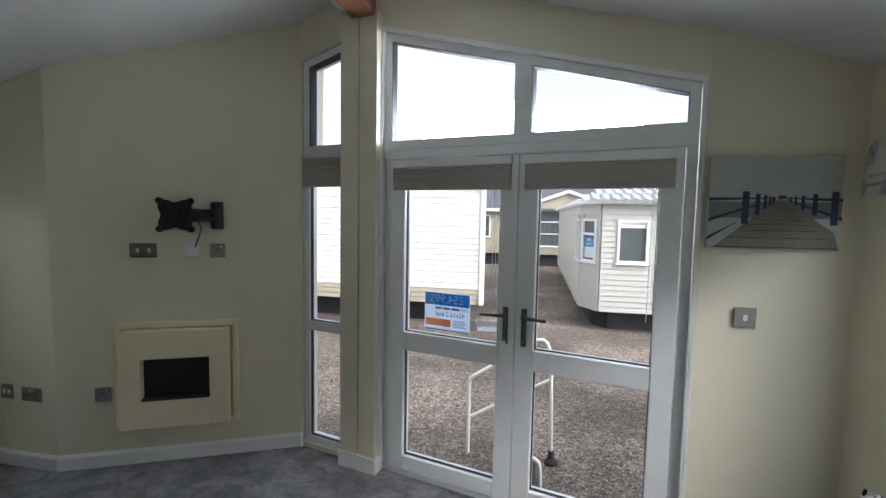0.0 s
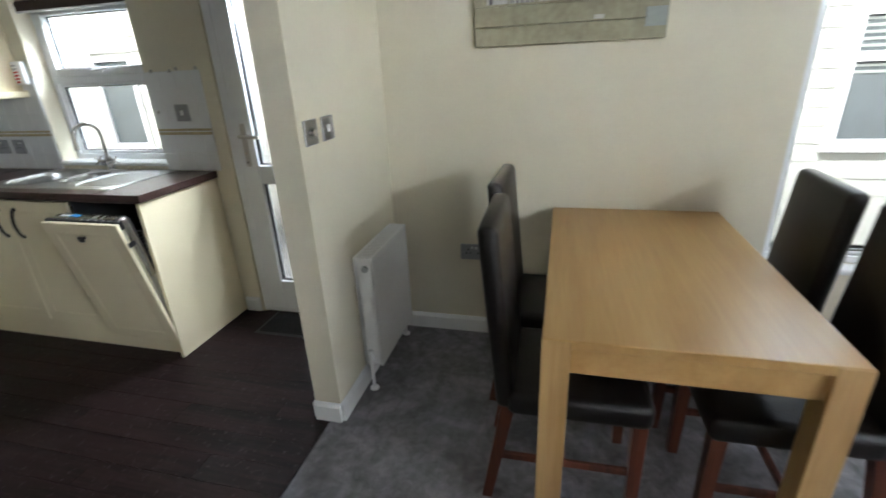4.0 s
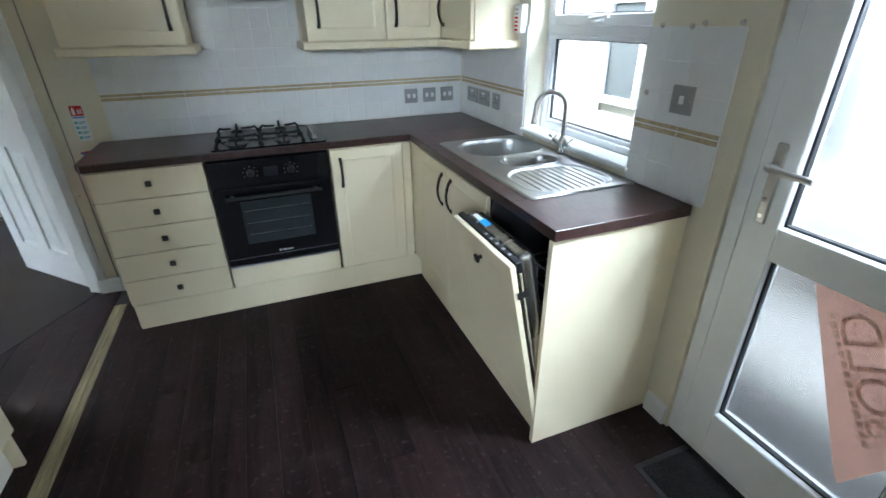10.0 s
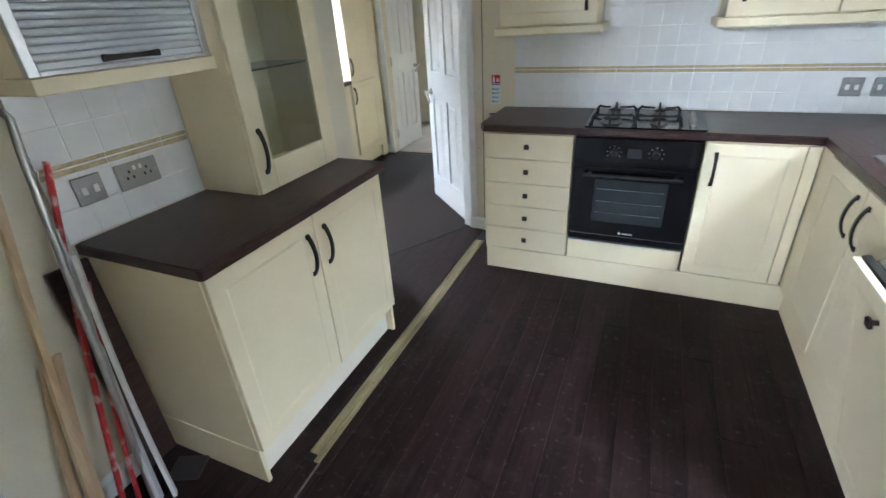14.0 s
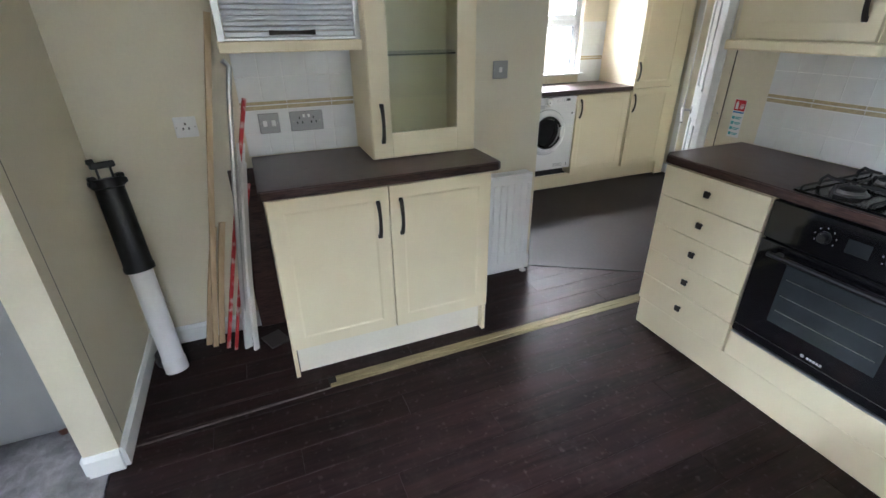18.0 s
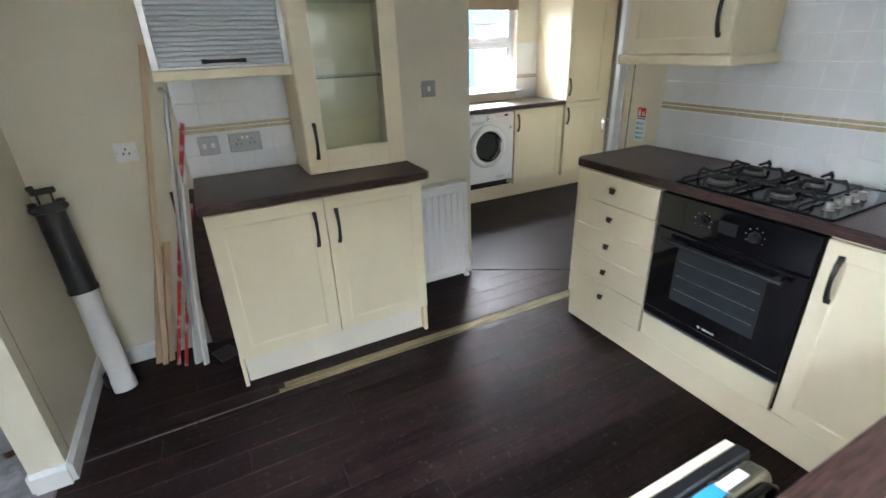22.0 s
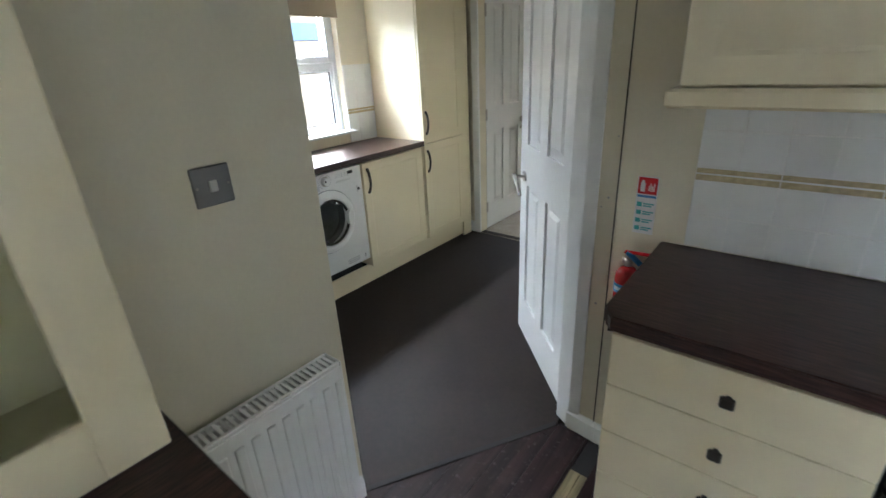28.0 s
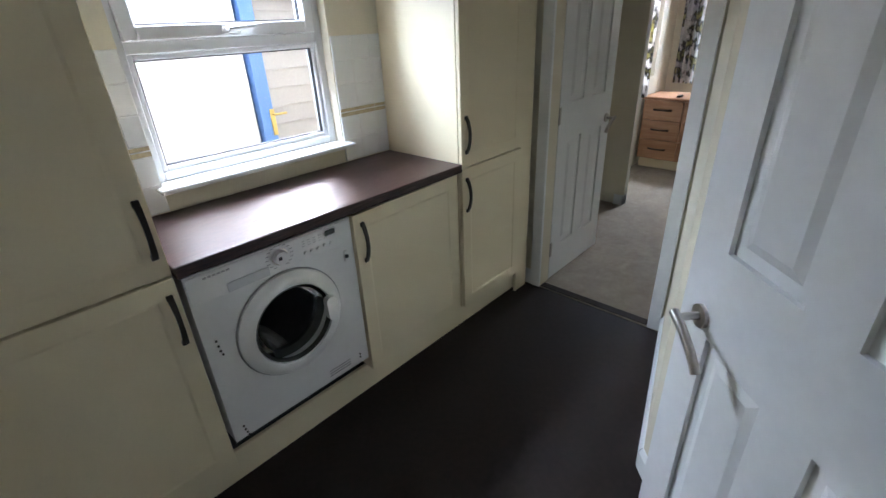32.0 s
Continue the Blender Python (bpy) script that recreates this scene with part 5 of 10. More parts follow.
for _s in (-1, 1):
    _bm = bm_new()
    tube(_bm, (-3.115, -2.935, 0.962), (-3.105, -2.935 + _s * 0.052, 0.972), 0.010, seg=12)
    _c = Vector((-3.104, -2.935 + _s * 0.056, 0.973))
    for _k in range(4):
        _a = radians(45 + 90 * _k)
        _e = _c + Vector((math.cos(_a) * 0.026, _s * 0.004, math.sin(_a) * 0.026))
        tube(_bm, _c, _e, 0.0045, seg=8)
        bmesh.ops.create_uvsphere(_bm, u_segments=8, v_segments=6, radius=0.0065, matrix=Matrix.Translation(_e))
    part("crosshead_handle", _bm, M_CHROME, tap, smooth=True)

# wall units
UY = -3.87
def pelmet(parent, m, w, z=1.345, left=0.0, right=0.0, depth=0.30):
    bm = bm_new()
    box(bm, (-left, -0.045, z), (w + right, depth, z + 0.040), 0.006)
    return part("pelmet", put(bm, m), M_CREAM, parent)


_m = face((-1.06, UY, 0), (0, 1))
wu = thing("wall_cupboard", (-1.31, -4.0, 1.345), "cream shaker wall cupboard beside the cooker hood", "cabinet", "kitchen wall units")
carcass(wu, _m, 0.51, 0.78, 0.295, 1.385)
door_part(wu, _m, 0.508, 0.775, 0.001, 1.388, handle=(0.458, 1.532), out=0.022)
pelmet(wu, _m, 0.51, left=0.02, right=0.035)
_m = face((-2.135, UY, 0), (0, 1))
wu = thing("wall_cupboard", (-2.5, -4.0, 1.345), "cream shaker double wall cupboard in the kitchen corner", "cabinet", "kitchen wall units")
carcass(wu, _m, 1.01, 0.78, 0.295, 1.385)
door_part(wu, _m, 0.42, 0.775, 0.001, 1.388, handle=(0.065, 1.532), out=0.022)
door_part(wu, _m, 0.315, 0.775, 0.423, 1.388, handle=(0.478, 1.532), out=0.022)
pelmet(wu, _m, 0.72, left=0.03)
_m = face((-2.895, -3.855, 0), (1, 0))
wu = thing("wall_cupboard", (-3.0, -3.65, 1.345), "cream wall cupboard with a plain end beside the window", "cabinet", "kitchen wall units")
carcass(wu, _m, 0.415, 0.78, 0.25, 1.385, M_CREAM)
door_part(wu, _m, 0.41, 0.775, 0.001, 1.388, handle=(0.05, 1.532), out=0.030)
pelmet(wu, _m, 0.415, right=0.035, depth=0.25)

# hood
hood = thing("cooker_hood", (-1.87, -3.9, 1.61), "stainless steel chimney cooker hood over the hob", "cooker hood")
_bm = bm_new()
box(_bm, (-1.562, -4.155, 1.625), (-2.172, -3.662, 1.668), 0.004)
canopy = part("canopy_lip", _bm, M_STEEL, hood)
_bm = bm_new()
_rows = []
for _k in range(9):
    _u = _k / 8
    _e = (1 - _u) ** 2.2
    _rows.append((0.125 + 0.175 * _e, -4.155, -3.935 + 0.268 * _e, 1.668 + 0.20 * _u))
_rings = []
for _hw, _y0, _y1, _z in _rows:
    _rings.append([_bm.verts.new(p) for p in ((-1.867 - _hw, _y0, _z), (-1.867 + _hw, _y0, _z), (-1.867 + _hw, _y1, _z), (-1.867 - _hw, _y1, _z))])
for _r0, _r1 in zip(_rings, _rings[1:]):
    for _k in range(4):
        _bm.faces.new((_r0[_k], _r0[(_k + 1) % 4], _r1[(_k + 1) % 4], _r1[_k]))
part("canopy", _bm, M_STEEL, hood, "curved stainless canopy", smooth=True)
_bm = bm_new()
box(_bm, (-1.742, -4.155, 1.868), (-1.992, -3.935, 2.40), 0.003)
part("chimney", _bm, M_STEEL, hood)
_bm = bm_new()
box(_bm, (-1.60, -4.14, 1.612), (-2.10, -3.72, 1.626), 0.003)
part("filter", _bm, M_GREY, hood, "grey grease filter")
for _k in range(5):
    _bm = bm_new()
    tube(_bm, (-1.93 - _k * 0.022, -3.662, 1.648), (-1.93 - _k * 0.022, -3.658, 1.648), 0.006, seg=12)
    part("button", _bm, M_BLACK, hood)


# ---- dresser units on the inner kitchen wall (fronts face -x) ----
_m = face((-0.790, -1.898, 0), (-1, 0))
dr = thing("dresser_base_unit", (-0.52, -2.37, 0.0), "cream shaker two-door base unit with a walnut top", "cabinet", "dresser units")
carcass(dr, _m, 0.960, 0.708, 0.505, 0.162)
door_part(dr, _m, 0.477, 0.700, 0.002, 0.164, handle=(0.432, 0.722))
door_part(dr, _m, 0.477, 0.700, 0.481, 0.164, handle=(0.530, 0.722))
_bm = bm_new()
box(_bm, (0.02, 0.034, 0.0), (0.940, 0.050, 0.161), 0.002)
part("plinth_board", put(_bm, _m), M_PLINTH, dr, "paler cream plinth board")
for _x, _w in ((-0.002, 0.018), (0.944, 0.018)):
    _bm = bm_new()
    box(_bm, (_x, 0.0, 0.0), (_x + _w, 0.505, 0.163), 0.001)
    part("side_foot", put(_bm, _m), M_CREAM_DK, dr, "cream side panel with a bare front edge")
dt = thing("dresser_worktop", (-0.52, -2.37, 0.87), "dark walnut laminate worktop on the dresser unit", "worktop")
_bm = bm_new()
prism(_bm, [(-0.292, -1.882), (-0.818, -1.882), (-0.830, -1.890), (-0.830, -2.878), (-0.818, -2.894), (-0.292, -2.894)], 0.872, 0.910)
bmesh.ops.bevel(_bm, geom=[e for e in _bm.edges if abs(e.verts[0].co.z - e.verts[1].co.z) < 1e-5], offset=0.004, segments=2, affect="EDGES")
part("slab", _bm, M_WORKTOP_Y, dt)

# glazed tower
_m = face((-0.578, -2.382, 0), (-1, 0)) @ Matrix.Diagonal((1.01, 0.91, 1, 1))
tw = thing("glazed_cabinet", (-0.41, -2.63, 0.91), "tall cream cabinet with a glass door and glass shelves", "cabinet", "dresser units")
for _n, _a, _b in (("side_panel", (0, 0, 0.9125), (0.018, 0.312, 2.08)), ("side_panel", (0.467, 0, 0.9125), (0.485, 0.312, 2.08)), ("base_board", (0.018, 0, 0.9125), (0.467, 0.312, 0.935)), ("back_panel", (0.018, 0.300, 0.935), (0.467, 0.312, 2.06)), ("top_board", (0.018, 0, 2.06), (0.467, 0.312, 2.08))):
    _bm = bm_new()
    box(_bm, _a, _b, 0.001)
    part(_n, put(_bm, _m), M_CREAM_DK if _n == "side_panel" else M_CABIN, tw)
_bm = bm_new()
_w, _h, _z0, _r = 0.481, 1.15, 0.916, 0.088
for _a, _b in (((0.002, -0.02, _z0), (_r, 0, _z0 + _h)), ((_w - _r + 0.002, -0.02, _z0), (_w + 0.002, 0, _z0 + _h)), ((_r, -0.02, _z0), (_w - _r + 0.002, 0, _z0 + _r + 0.022)), ((_r, -0.02, _z0 + _h - _r), (_w - _r + 0.002, 0, _z0 + _h))):
    box(_bm, _a, _b, 0.002)
gd = part("door", put(_bm, _m), M_CREAM, tw, "cream frame door with a clear glass pane")
_bm = bm_new()
box(_bm, (_r - 0.004, -0.011, _z0 + _r + 0.018), (_w - _r + 0.006, -0.007, _z0 + _h - _r + 0.004))
_p = part("pane", put(_bm, _m), M_CABGLASS, gd)
_p.visible_shadow = False
part("handle", put(bow_bm(0.047, 1.068, out=0.022), _m), M_BRONZE, gd, "dark bronze bow handle", smooth=True)
for _z in (1.335, 1.66):
    _bm = bm_new()
    box(_bm, (0.019, 0.02, _z), (0.466, 0.299, _z + 0.006), 0.001)
    _p = part("glass_shelf", put(_bm, _m), glass("green_edge_glass", (0.80, 0.93, 0.88)), tw, "clear glass shelf")
    _p.visible_shadow = False

# tambour cupboard
_m = face((-0.518, -1.848, 0), (-1, 0)) @ Matrix.Diagonal((1, 0.90, 1, 1))
tb = thing("tambour_cabinet", (-0.38, -2.11, 1.36), "cream wall cabinet with a grey aluminium roller shutter", "cabinet", "dresser units")
_bm = bm_new()
for _a, _b in (((0, 0.02, 1.402), (0.016, 0.252, 2.0)), ((0.522, 0.02, 1.402), (0.538, 0.252, 2.0)), ((0.016, 0.24, 1.402), (0.522, 0.252, 2.0)), ((0.016, 0.02, 1.985), (0.522, 0.24, 2.0))):
    box(_bm, _a, _b, 0.001)
part("body", put(_bm, _m), M_CREAM_DK, tb)
_bm = bm_new()
box(_bm, (-0.004, -0.018, 1.360), (0.537, 0.252, 1.400), 0.003)
part("bottom_shelf", put(_bm, _m), M_CREAM, tb)
_bm = bm_new()
for _a, _b in (((0.0, -0.004, 1.401), (0.026, 0.022, 2.0)), ((0.511, -0.004, 1.401), (0.537, 0.022, 2.0)), ((0.026, -0.004, 1.401), (0.511, 0.022, 1.413)), ((0.026, -0.004, 1.98), (0.511, 0.022, 2.0))):
    box(_bm, _a, _b, 0.002)
part("shutter_frame", put(_bm, _m), M_ALU, tb, "grey aluminium guide frame")
_bm = bm_new()
_prof = [(0.012, 0.0), (0.0065, 0.0012), (0.0038, 0.0055), (0.0034, 0.0095), (0.0058, 0.0155), (0.012, 0.0182)]
_ends = [[_bm.verts.new((_x, _y, 1.4335 + _z)) for _y, _z in _prof] for _x in (0.027, 0.510)]
for _j in range(len(_prof)):
    _i = (_j + 1) % len(_prof)
    _bm.faces.new((_ends[0][_j], _ends[0][_i], _ends[1][_i], _ends[1][_j]))
_bm.faces.new(_ends[0][::-1])
_bm.faces.new(_ends[1])
_sl = part("slat", put(_bm, _m), M_SHUTTER, tb)
for _k in range(1, 30):
    _o = _sl.copy()
    scene.collection.objects.link(_o)
    _o.location.z += _k * 0.0183
_bm = bm_new()
box(_bm, (0.027, 0.0, 1.4135), (0.510, 0.016, 1.4325), 0.003)
part("bottom_rail", put(_bm, _m), M_SHUTTER, tb)
_bm = bow_bm(0.27, 1.428, 0.165, 0.002, upright=False, out=0.022)
part("handle", put(_bm, _m), M_BRONZE, tb, "dark bronze bow handle", smooth=True)

# plates on this wall
EW = face((-0.282, 0, 0), (-1, 0))
plate("white_socket", EW, 1.648, 1.065, 0.088, 0.086, "white single plug socket on the alcove wall", "socket", 1, M_WHITE)
EWT = face((-0.294, 0, 0), (-1, 0))
plate("steel_switch", EWT, 1.985, 1.055, 0.088, 0.088, "brushed steel double switch on the dresser tiles", "switch", 2, category="switch")
plate("steel_socket", EWT, 2.150, 1.055, 0.148, 0.088, "brushed steel double plug socket on the dresser tiles", "socket", 2)
plate("steel_switch", EW, 3.170, 1.232, 0.088, 0.088, "brushed steel light switch by the utility doorway", "switch", 1, category="switch")

radiator("radiator", face((-0.372, -2.93, 0), (-1, 0)), 0.440, 0.07, 0.605, 0.085, "white ribbed panel radiator beside the utility doorway")

# things that lean in the alcove
def batten(name, a, b, w, d, material, label, category="timber"):
    a, b = Vector(a), Vector(b)
    t = (b - a)
    q = t.to_track_quat("Z", "Y").to_matrix().to_4x4()
    bm = bm_new()
    n = 8
    rings = []
    for k in range(n + 1):
        u = k / n
        bend = 0.012 * math.sin(math.pi * u)
        c = Matrix.Translation(a) @ q @ Vector((bend, 0, t.length * u))
        rings.append([bm.verts.new(c + (q.to_3x3() @ Vector((x, y, 0)))) for x, y in ((-w / 2, -d / 2), (w / 2, -d / 2), (w / 2, d / 2), (-w / 2, d / 2))])
    for r0, r1 in zip(rings, rings[1:]):
        for k in range(4):
            bm.faces.new((r0[k], r0[(k + 1) % 4], r1[(k + 1) % 4], r1[k]))
    bm.faces.new(rings[0][::-1])
    bm.faces.new(rings[-1])
    low = min(v.co.z for v in bm.verts)
    for v in bm.verts:
        v.co.z -= low
    return solo(name, bm, material, label, category, "strips leaning in the alcove")


batten("timber_batten", (-0.390, -1.545, 0), (-0.305, -1.825, 1.50), 0.014, 0.024, M_PINE, "long bare pine batten leaning on the wall")
batten("timber_batten", (-0.365, -1.515, 0), (-0.305, -1.66, 0.60), 0.012, 0.026, M_PINE, "short bare pine batten leaning on the wall")
batten("timber_batten", (-0.375, -1.575, 0), (-0.310, -1.70, 0.62), 0.010, 0.028, M_PINE, "thin pine offcut leaning on the wall")
batten("red_strip", (-0.430, -1.605, 0), (-0.315, -1.90, 1.17), 0.010, 0.016, M_REDSTICK, "scuffed red and white plastic strip leaning on the wall", "strip")
batten("red_strip", (-0.460, -1.64, 0), (-0.340, -1.85, 0.80), 0.009, 0.014, M_REDSTICK, "short scuffed red strip leaning on the wall", "strip")
batten("white_trim_strip", (-0.470, -1.70, 0), (-0.320, -1.85, 0.98), 0.012, 0.040, M_TRIM, "white plastic trim strip leaning on the wall", "strip")
batten("white_trim_strip", (-0.500, -1.735, 0), (-0.350, -1.845, 0.90), 0.012, 0.030, M_WHITE, "white plastic edging leaning on the wall", "strip")
_bm = bm_new()
box(_bm, (-0.312, -1.893, 0.001), (-0.296, -1.770, 0.862), 0.002)
solo("laminate_offcut", _bm, M_WORKTOP_Y, "tall dark walnut laminate board leaning between wall and dresser", "board", "strips leaning in the alcove")
_bm = bm_new()
box(_bm, (-0.060, -0.050, 0.0), (0.060, 0.050, 0.010), 0.001, m=Matrix.Translation((-0.455, -1.830, 0.001)) @ Matrix.Rotation(radians(24), 4, "Z"))
solo("plank_offcut", _bm, mat("grey_brown_offcut", (0.035, 0.028, 0.028), 0.5, var=0.2), "small dark floor plank offcut lying beside the dresser", "board")
_bm = bm_new()
path_tube(_bm, [(-0.455, -1.69, 0.008), (-0.430, -1.73, 0.35), (-0.375, -1.79, 0.80), (-0.330, -1.845, 1.20), (-0.315, -1.865, 1.30), (-0.325, -1.845, 1.325)], 0.011, 10)
solo("metal_tube", _bm, M_ALU, "bent grey metal tube leaning on the wall", "tube", "strips leaning in the alcove", smooth=True)

pipe = thing("leaning_pipe", (-0.530, -1.385, 0.0), "white plastic pipe with a black upper sleeve leaning in the corner", "pipe")
_a, _b = Vector((-0.535, -1.39, 0.022)), Vector((-0.365, -1.325, 0.93))
_d = (_b - _a).normalized()
_bm = bm_new()
path_tube(_bm, [_a, _a + _d * 0.56], 0.046, 24)
path_tube(_bm, [_a + _d * 0.001, _a + _d * 0.06], 0.049, 24)
_pp = part("lower_pipe", _bm, M_WHITE, pipe, "white plastic pipe", smooth=True)
_bm = bm_new()
box(_bm, (-0.008, -0.0505, 0.10), (0.012, -0.044, 0.125), 0.002, m=Matrix.Translation(_a) @ _d.to_track_quat("Z", "Y").to_matrix().to_4x4())
part("sticker", _bm, M_GREY, _pp)
_bm = bm_new()
path_tube(_bm, [_a + _d * 0.50, _a + _d * 0.52, _a + _d * 0.53, _a + _d * 0.86, _a + _d * 0.865, _a + _d * 0.90], [0.058, 0.060, 0.055, 0.052, 0.060, 0.060], 24)
part("upper_sleeve", _bm, M_BLACK, pipe, "black plastic sleeve", smooth=True)
_bm = bm_new()
_q = Matrix.Translation(_a + _d * 0.90) @ _d.to_track_quat("Z", "Y").to_matrix().to_4x4()
box(_bm, (-0.066, -0.042, -0.030), (0.066, 0.042, -0.004), 0.006, m=_q)
for _x in (-0.062, 0.034):
    box(_bm, (_x, -0.030, -0.006), (_x + 0.028, 0.030, 0.014), 0.005, m=_q)
for _x in (-0.030, 0.018):
    box(_bm, (_x, -0.008, -0.006), (_x + 0.008, 0.008, 0.046), 0.002, m=_q)
box(_bm, (-0.044, -0.030, 0.040), (0.040, 0.030, 0.066), 0.005, m=_q)
box(_bm, (0.022, -0.024, 0.060), (0.046, 0.024, 0.082), 0.004, m=_q)
part("clip", _bm, M_BLACK, pipe, "black end clip")
_bm = bm_new()
lathe(_bm, [(0.055, 0.0), (0.06, 0.02), (0.055, 0.055), (0.04, 0.06)], (-0.425, -1.345, 0.001), 20)
solo("black_cap", _bm, M_BLACK, "black round plastic cap on the floor in the corner", "cap", smooth=True)


# ---- utility room (fronts face -x) ----
UX = 0.945
UF = lambda y: face((UX, y, 0), (-1, 0))


def tall_unit(y, w, label, handle_x):
    m = UF(y)
    t = thing("tall_cupboard", (1.20, y - w / 2, 0.0), label, "cabinet", "utility units")
    carcass(t, m, w, 1.96, 0.470, 0.135, M_CREAM)
    door_part(t, m, w - 0.004, 0.745, 0.002, 0.138, handle=(handle_x, 0.752), out=0.022)
    door_part(t, m, w - 0.004, 1.20, 0.002, 0.888, handle=(handle_x, 1.032), out=0.022)
    bm = bm_new()
    box(bm, (-0.004, -0.024, 2.095), (w + 0.004, 0.470, 2.113), 0.004)
    part("top_board", put(bm, m), M_CREAM, t)
    return t


tall_unit(-3.478, 0.574, "tall cream two-door cupboard in the utility room", 0.545)
_t = tall_unit(-5.282, 0.485, "tall cream two-door cupboard by the bedroom door", 0.035)
_bm = bm_new()
box(_bm, (0.487, -0.004, 0.0), (0.60, 0.012, 2.10), 0.002)
part("filler", put(_bm, UF(-5.282)), M_CREAM, _t)
_m = UF(-4.668)
cu = thing("utility_cupboard", (1.20, -4.97, 0.0), "cream shaker cupboard whose door stands slightly proud", "cabinet", "utility units")
carcass(cu, _m, 0.608, 0.73, 0.470, 0.135)
door_part(cu, _m @ Matrix.Rotation(radians(1.6), 4, "Z"), 0.603, 0.725, -0.008, 0.138, handle=(0.032, 0.742), out=0.022)
_bm = bm_new()
box(_bm, (UX + 0.035, -3.478, 0.0), (UX + 0.053, -5.88, 0.133), 0.002)
up = thing("utility_plinth", (0.9, -4.7, 0.0), "cream plinth board under the utility units", "plinth")
part("plinth_board", _bm, M_CREAM, up)

wt = thing("utility_worktop", (1.13, -4.66, 0.87), "dark walnut laminate worktop under the utility window", "worktop")
_bm = bm_new()
box(_bm, (0.918, -5.279, 0.872), (1.408, -4.055, 0.910), 0.004, seg=2)
part("slab", _bm, M_WORKTOP_Y, wt)

wm = thing("washing_machine", (1.20, -4.393, 0.0), "white front-loading washing machine under the worktop", "washing machine")
_m = UF(-4.066)
for _n, _a, _b in (("side_panel", (0.003, -0.003, 0.205), (0.018, 0.465, 0.858)), ("side_panel", (0.577, -0.003, 0.205), (0.592, 0.465, 0.858)), ("top_panel", (0.018, -0.003, 0.843), (0.577, 0.465, 0.858)), ("base_panel", (0.018, -0.003, 0.205), (0.577, 0.465, 0.220)), ("back_panel", (0.018, 0.45, 0.220), (0.577, 0.465, 0.843))):
    _bm = bm_new()
    box(_bm, _a, _b, 0.002)
    part(_n, put(_bm, _m), M_WHITE, wm)
_bm = bm_new()
# the front with the round hole for the porthole
_cx, _cz, _ra = 0.296, 0.555, 0.150
_in, _outer = [], []
for _k in range(64):
    _t = radians(360 * _k / 64)
    _c, _s = math.cos(_t), math.sin(_t)
    _f = min(((0.592 if _c > 0 else 0.003) - _cx) / _c if abs(_c) > 1e-6 else 9, ((0.858 if _s > 0 else 0.205) - _cz) / _s if abs(_s) > 1e-6 else 9)
    _in.append(_bm.verts.new((_cx + _ra * _c, -0.004, _cz + _ra * _s)))
    _outer.append(_bm.verts.new((_cx + _f * _c, -0.004, _cz + _f * _s)))
for _x, _z in ((0.592, 0.858), (0.003, 0.858), (0.003, 0.205), (0.592, 0.205)):
    _near = min(range(64), key=lambda q: (_outer[q].co - Vector((_x, -0.004, _z))).length)
    _outer[_near].co = (_x, -0.004, _z)
for _k in range(64):
    _j = (_k + 1) % 64
    _bm.faces.new((_in[_k], _in[_j], _outer[_j], _outer[_k]))
wb = part("front_panel", put(_bm, _m), M_WHITE, wm)
_bm = bm_new()
box(_bm, (0.02, 0.07, 0.0), (0.575, 0.44, 0.205))
part("base", put(_bm, _m), M_BLACK, wm, "dark recessed base")
_bm = bm_new()
box(_bm, (0.006, -0.0075, 0.764), (0.589, -0.0045, 0.853), 0.001)
fas = part("fascia", put(_bm, _m), M_WHITE, wm)
_bm = bm_new()
box(_bm, (0.115, -0.0115, 0.765), (0.255, -0.0095, 0.797), 0.004)
part("drawer_grip", put(_bm, _m), mat("pale_grey_plastic", (0.62, 0.62, 0.63), 0.4), fas, "detergent drawer")
_c = Vector((0.296, -0.004, 0.555))
_flat = _m @ Matrix.Translation(_c) @ Matrix.Rotation(radians(90), 4, "X")
_bm = bm_new()
lathe(_bm, [(0.199, 0.0), (0.198, 0.010), (0.184, 0.022), (0.160, 0.031), (0.149, 0.028), (0.145, 0.004), (0.146, -0.03)], None, 56, _flat, caps=False)
wd = part("porthole_ring", _bm, M_WHITE, wm, "white porthole ring", smooth=True)
_bm = bm_new()
lathe(_bm, [(0.1455, 0.020), (0.140, 0.006), (0.128, -0.030), (0.116, -0.058), (0.095, -0.072), (0.050, -0.080), (0.0, -0.082)], None, 44, _flat, caps=False)
_p = part("porthole_glass", _bm, glass("grey_porthole_glass", (0.80, 0.82, 0.83), ior=1.15), wd, "deep clear glass bowl", smooth=True)
_p.visible_shadow = False
_bm = bm_new()
lathe(_bm, [(0.1452, 0.023), (0.139, 0.020), (0.134, 0.010), (0.140, 0.002)], None, 44, _flat, caps=False)
part("glass_rim", _bm, M_BLACK, wd, "dark moulded rim in the glass", smooth=True)
_bm = bm_new()
lathe(_bm, [(0.1495, -0.012), (0.150, -0.040), (0.130, -0.052), (0.132, -0.075), (0.155, -0.085), (0.160, -0.10)], None, 44, _flat, caps=False)
part("door_seal", _bm, mat("dark_grey_rubber", (0.07, 0.07, 0.075), 0.5, var=0.1), wm, "grey rubber door seal", smooth=True)
_bm = bm_new()
lathe(_bm, [(0.160, -0.10), (0.225, -0.115), (0.230, -0.125), (0.230, -0.38), (0.215, -0.40), (0.0, -0.395)], None, 48, _flat, caps=False)
dm = part("drum", _bm, mat("perforated_drum_steel", (0.24, 0.24, 0.25), 0.48, 1.0, var=0.1, scale=30), wm, "stainless steel drum", smooth=True)
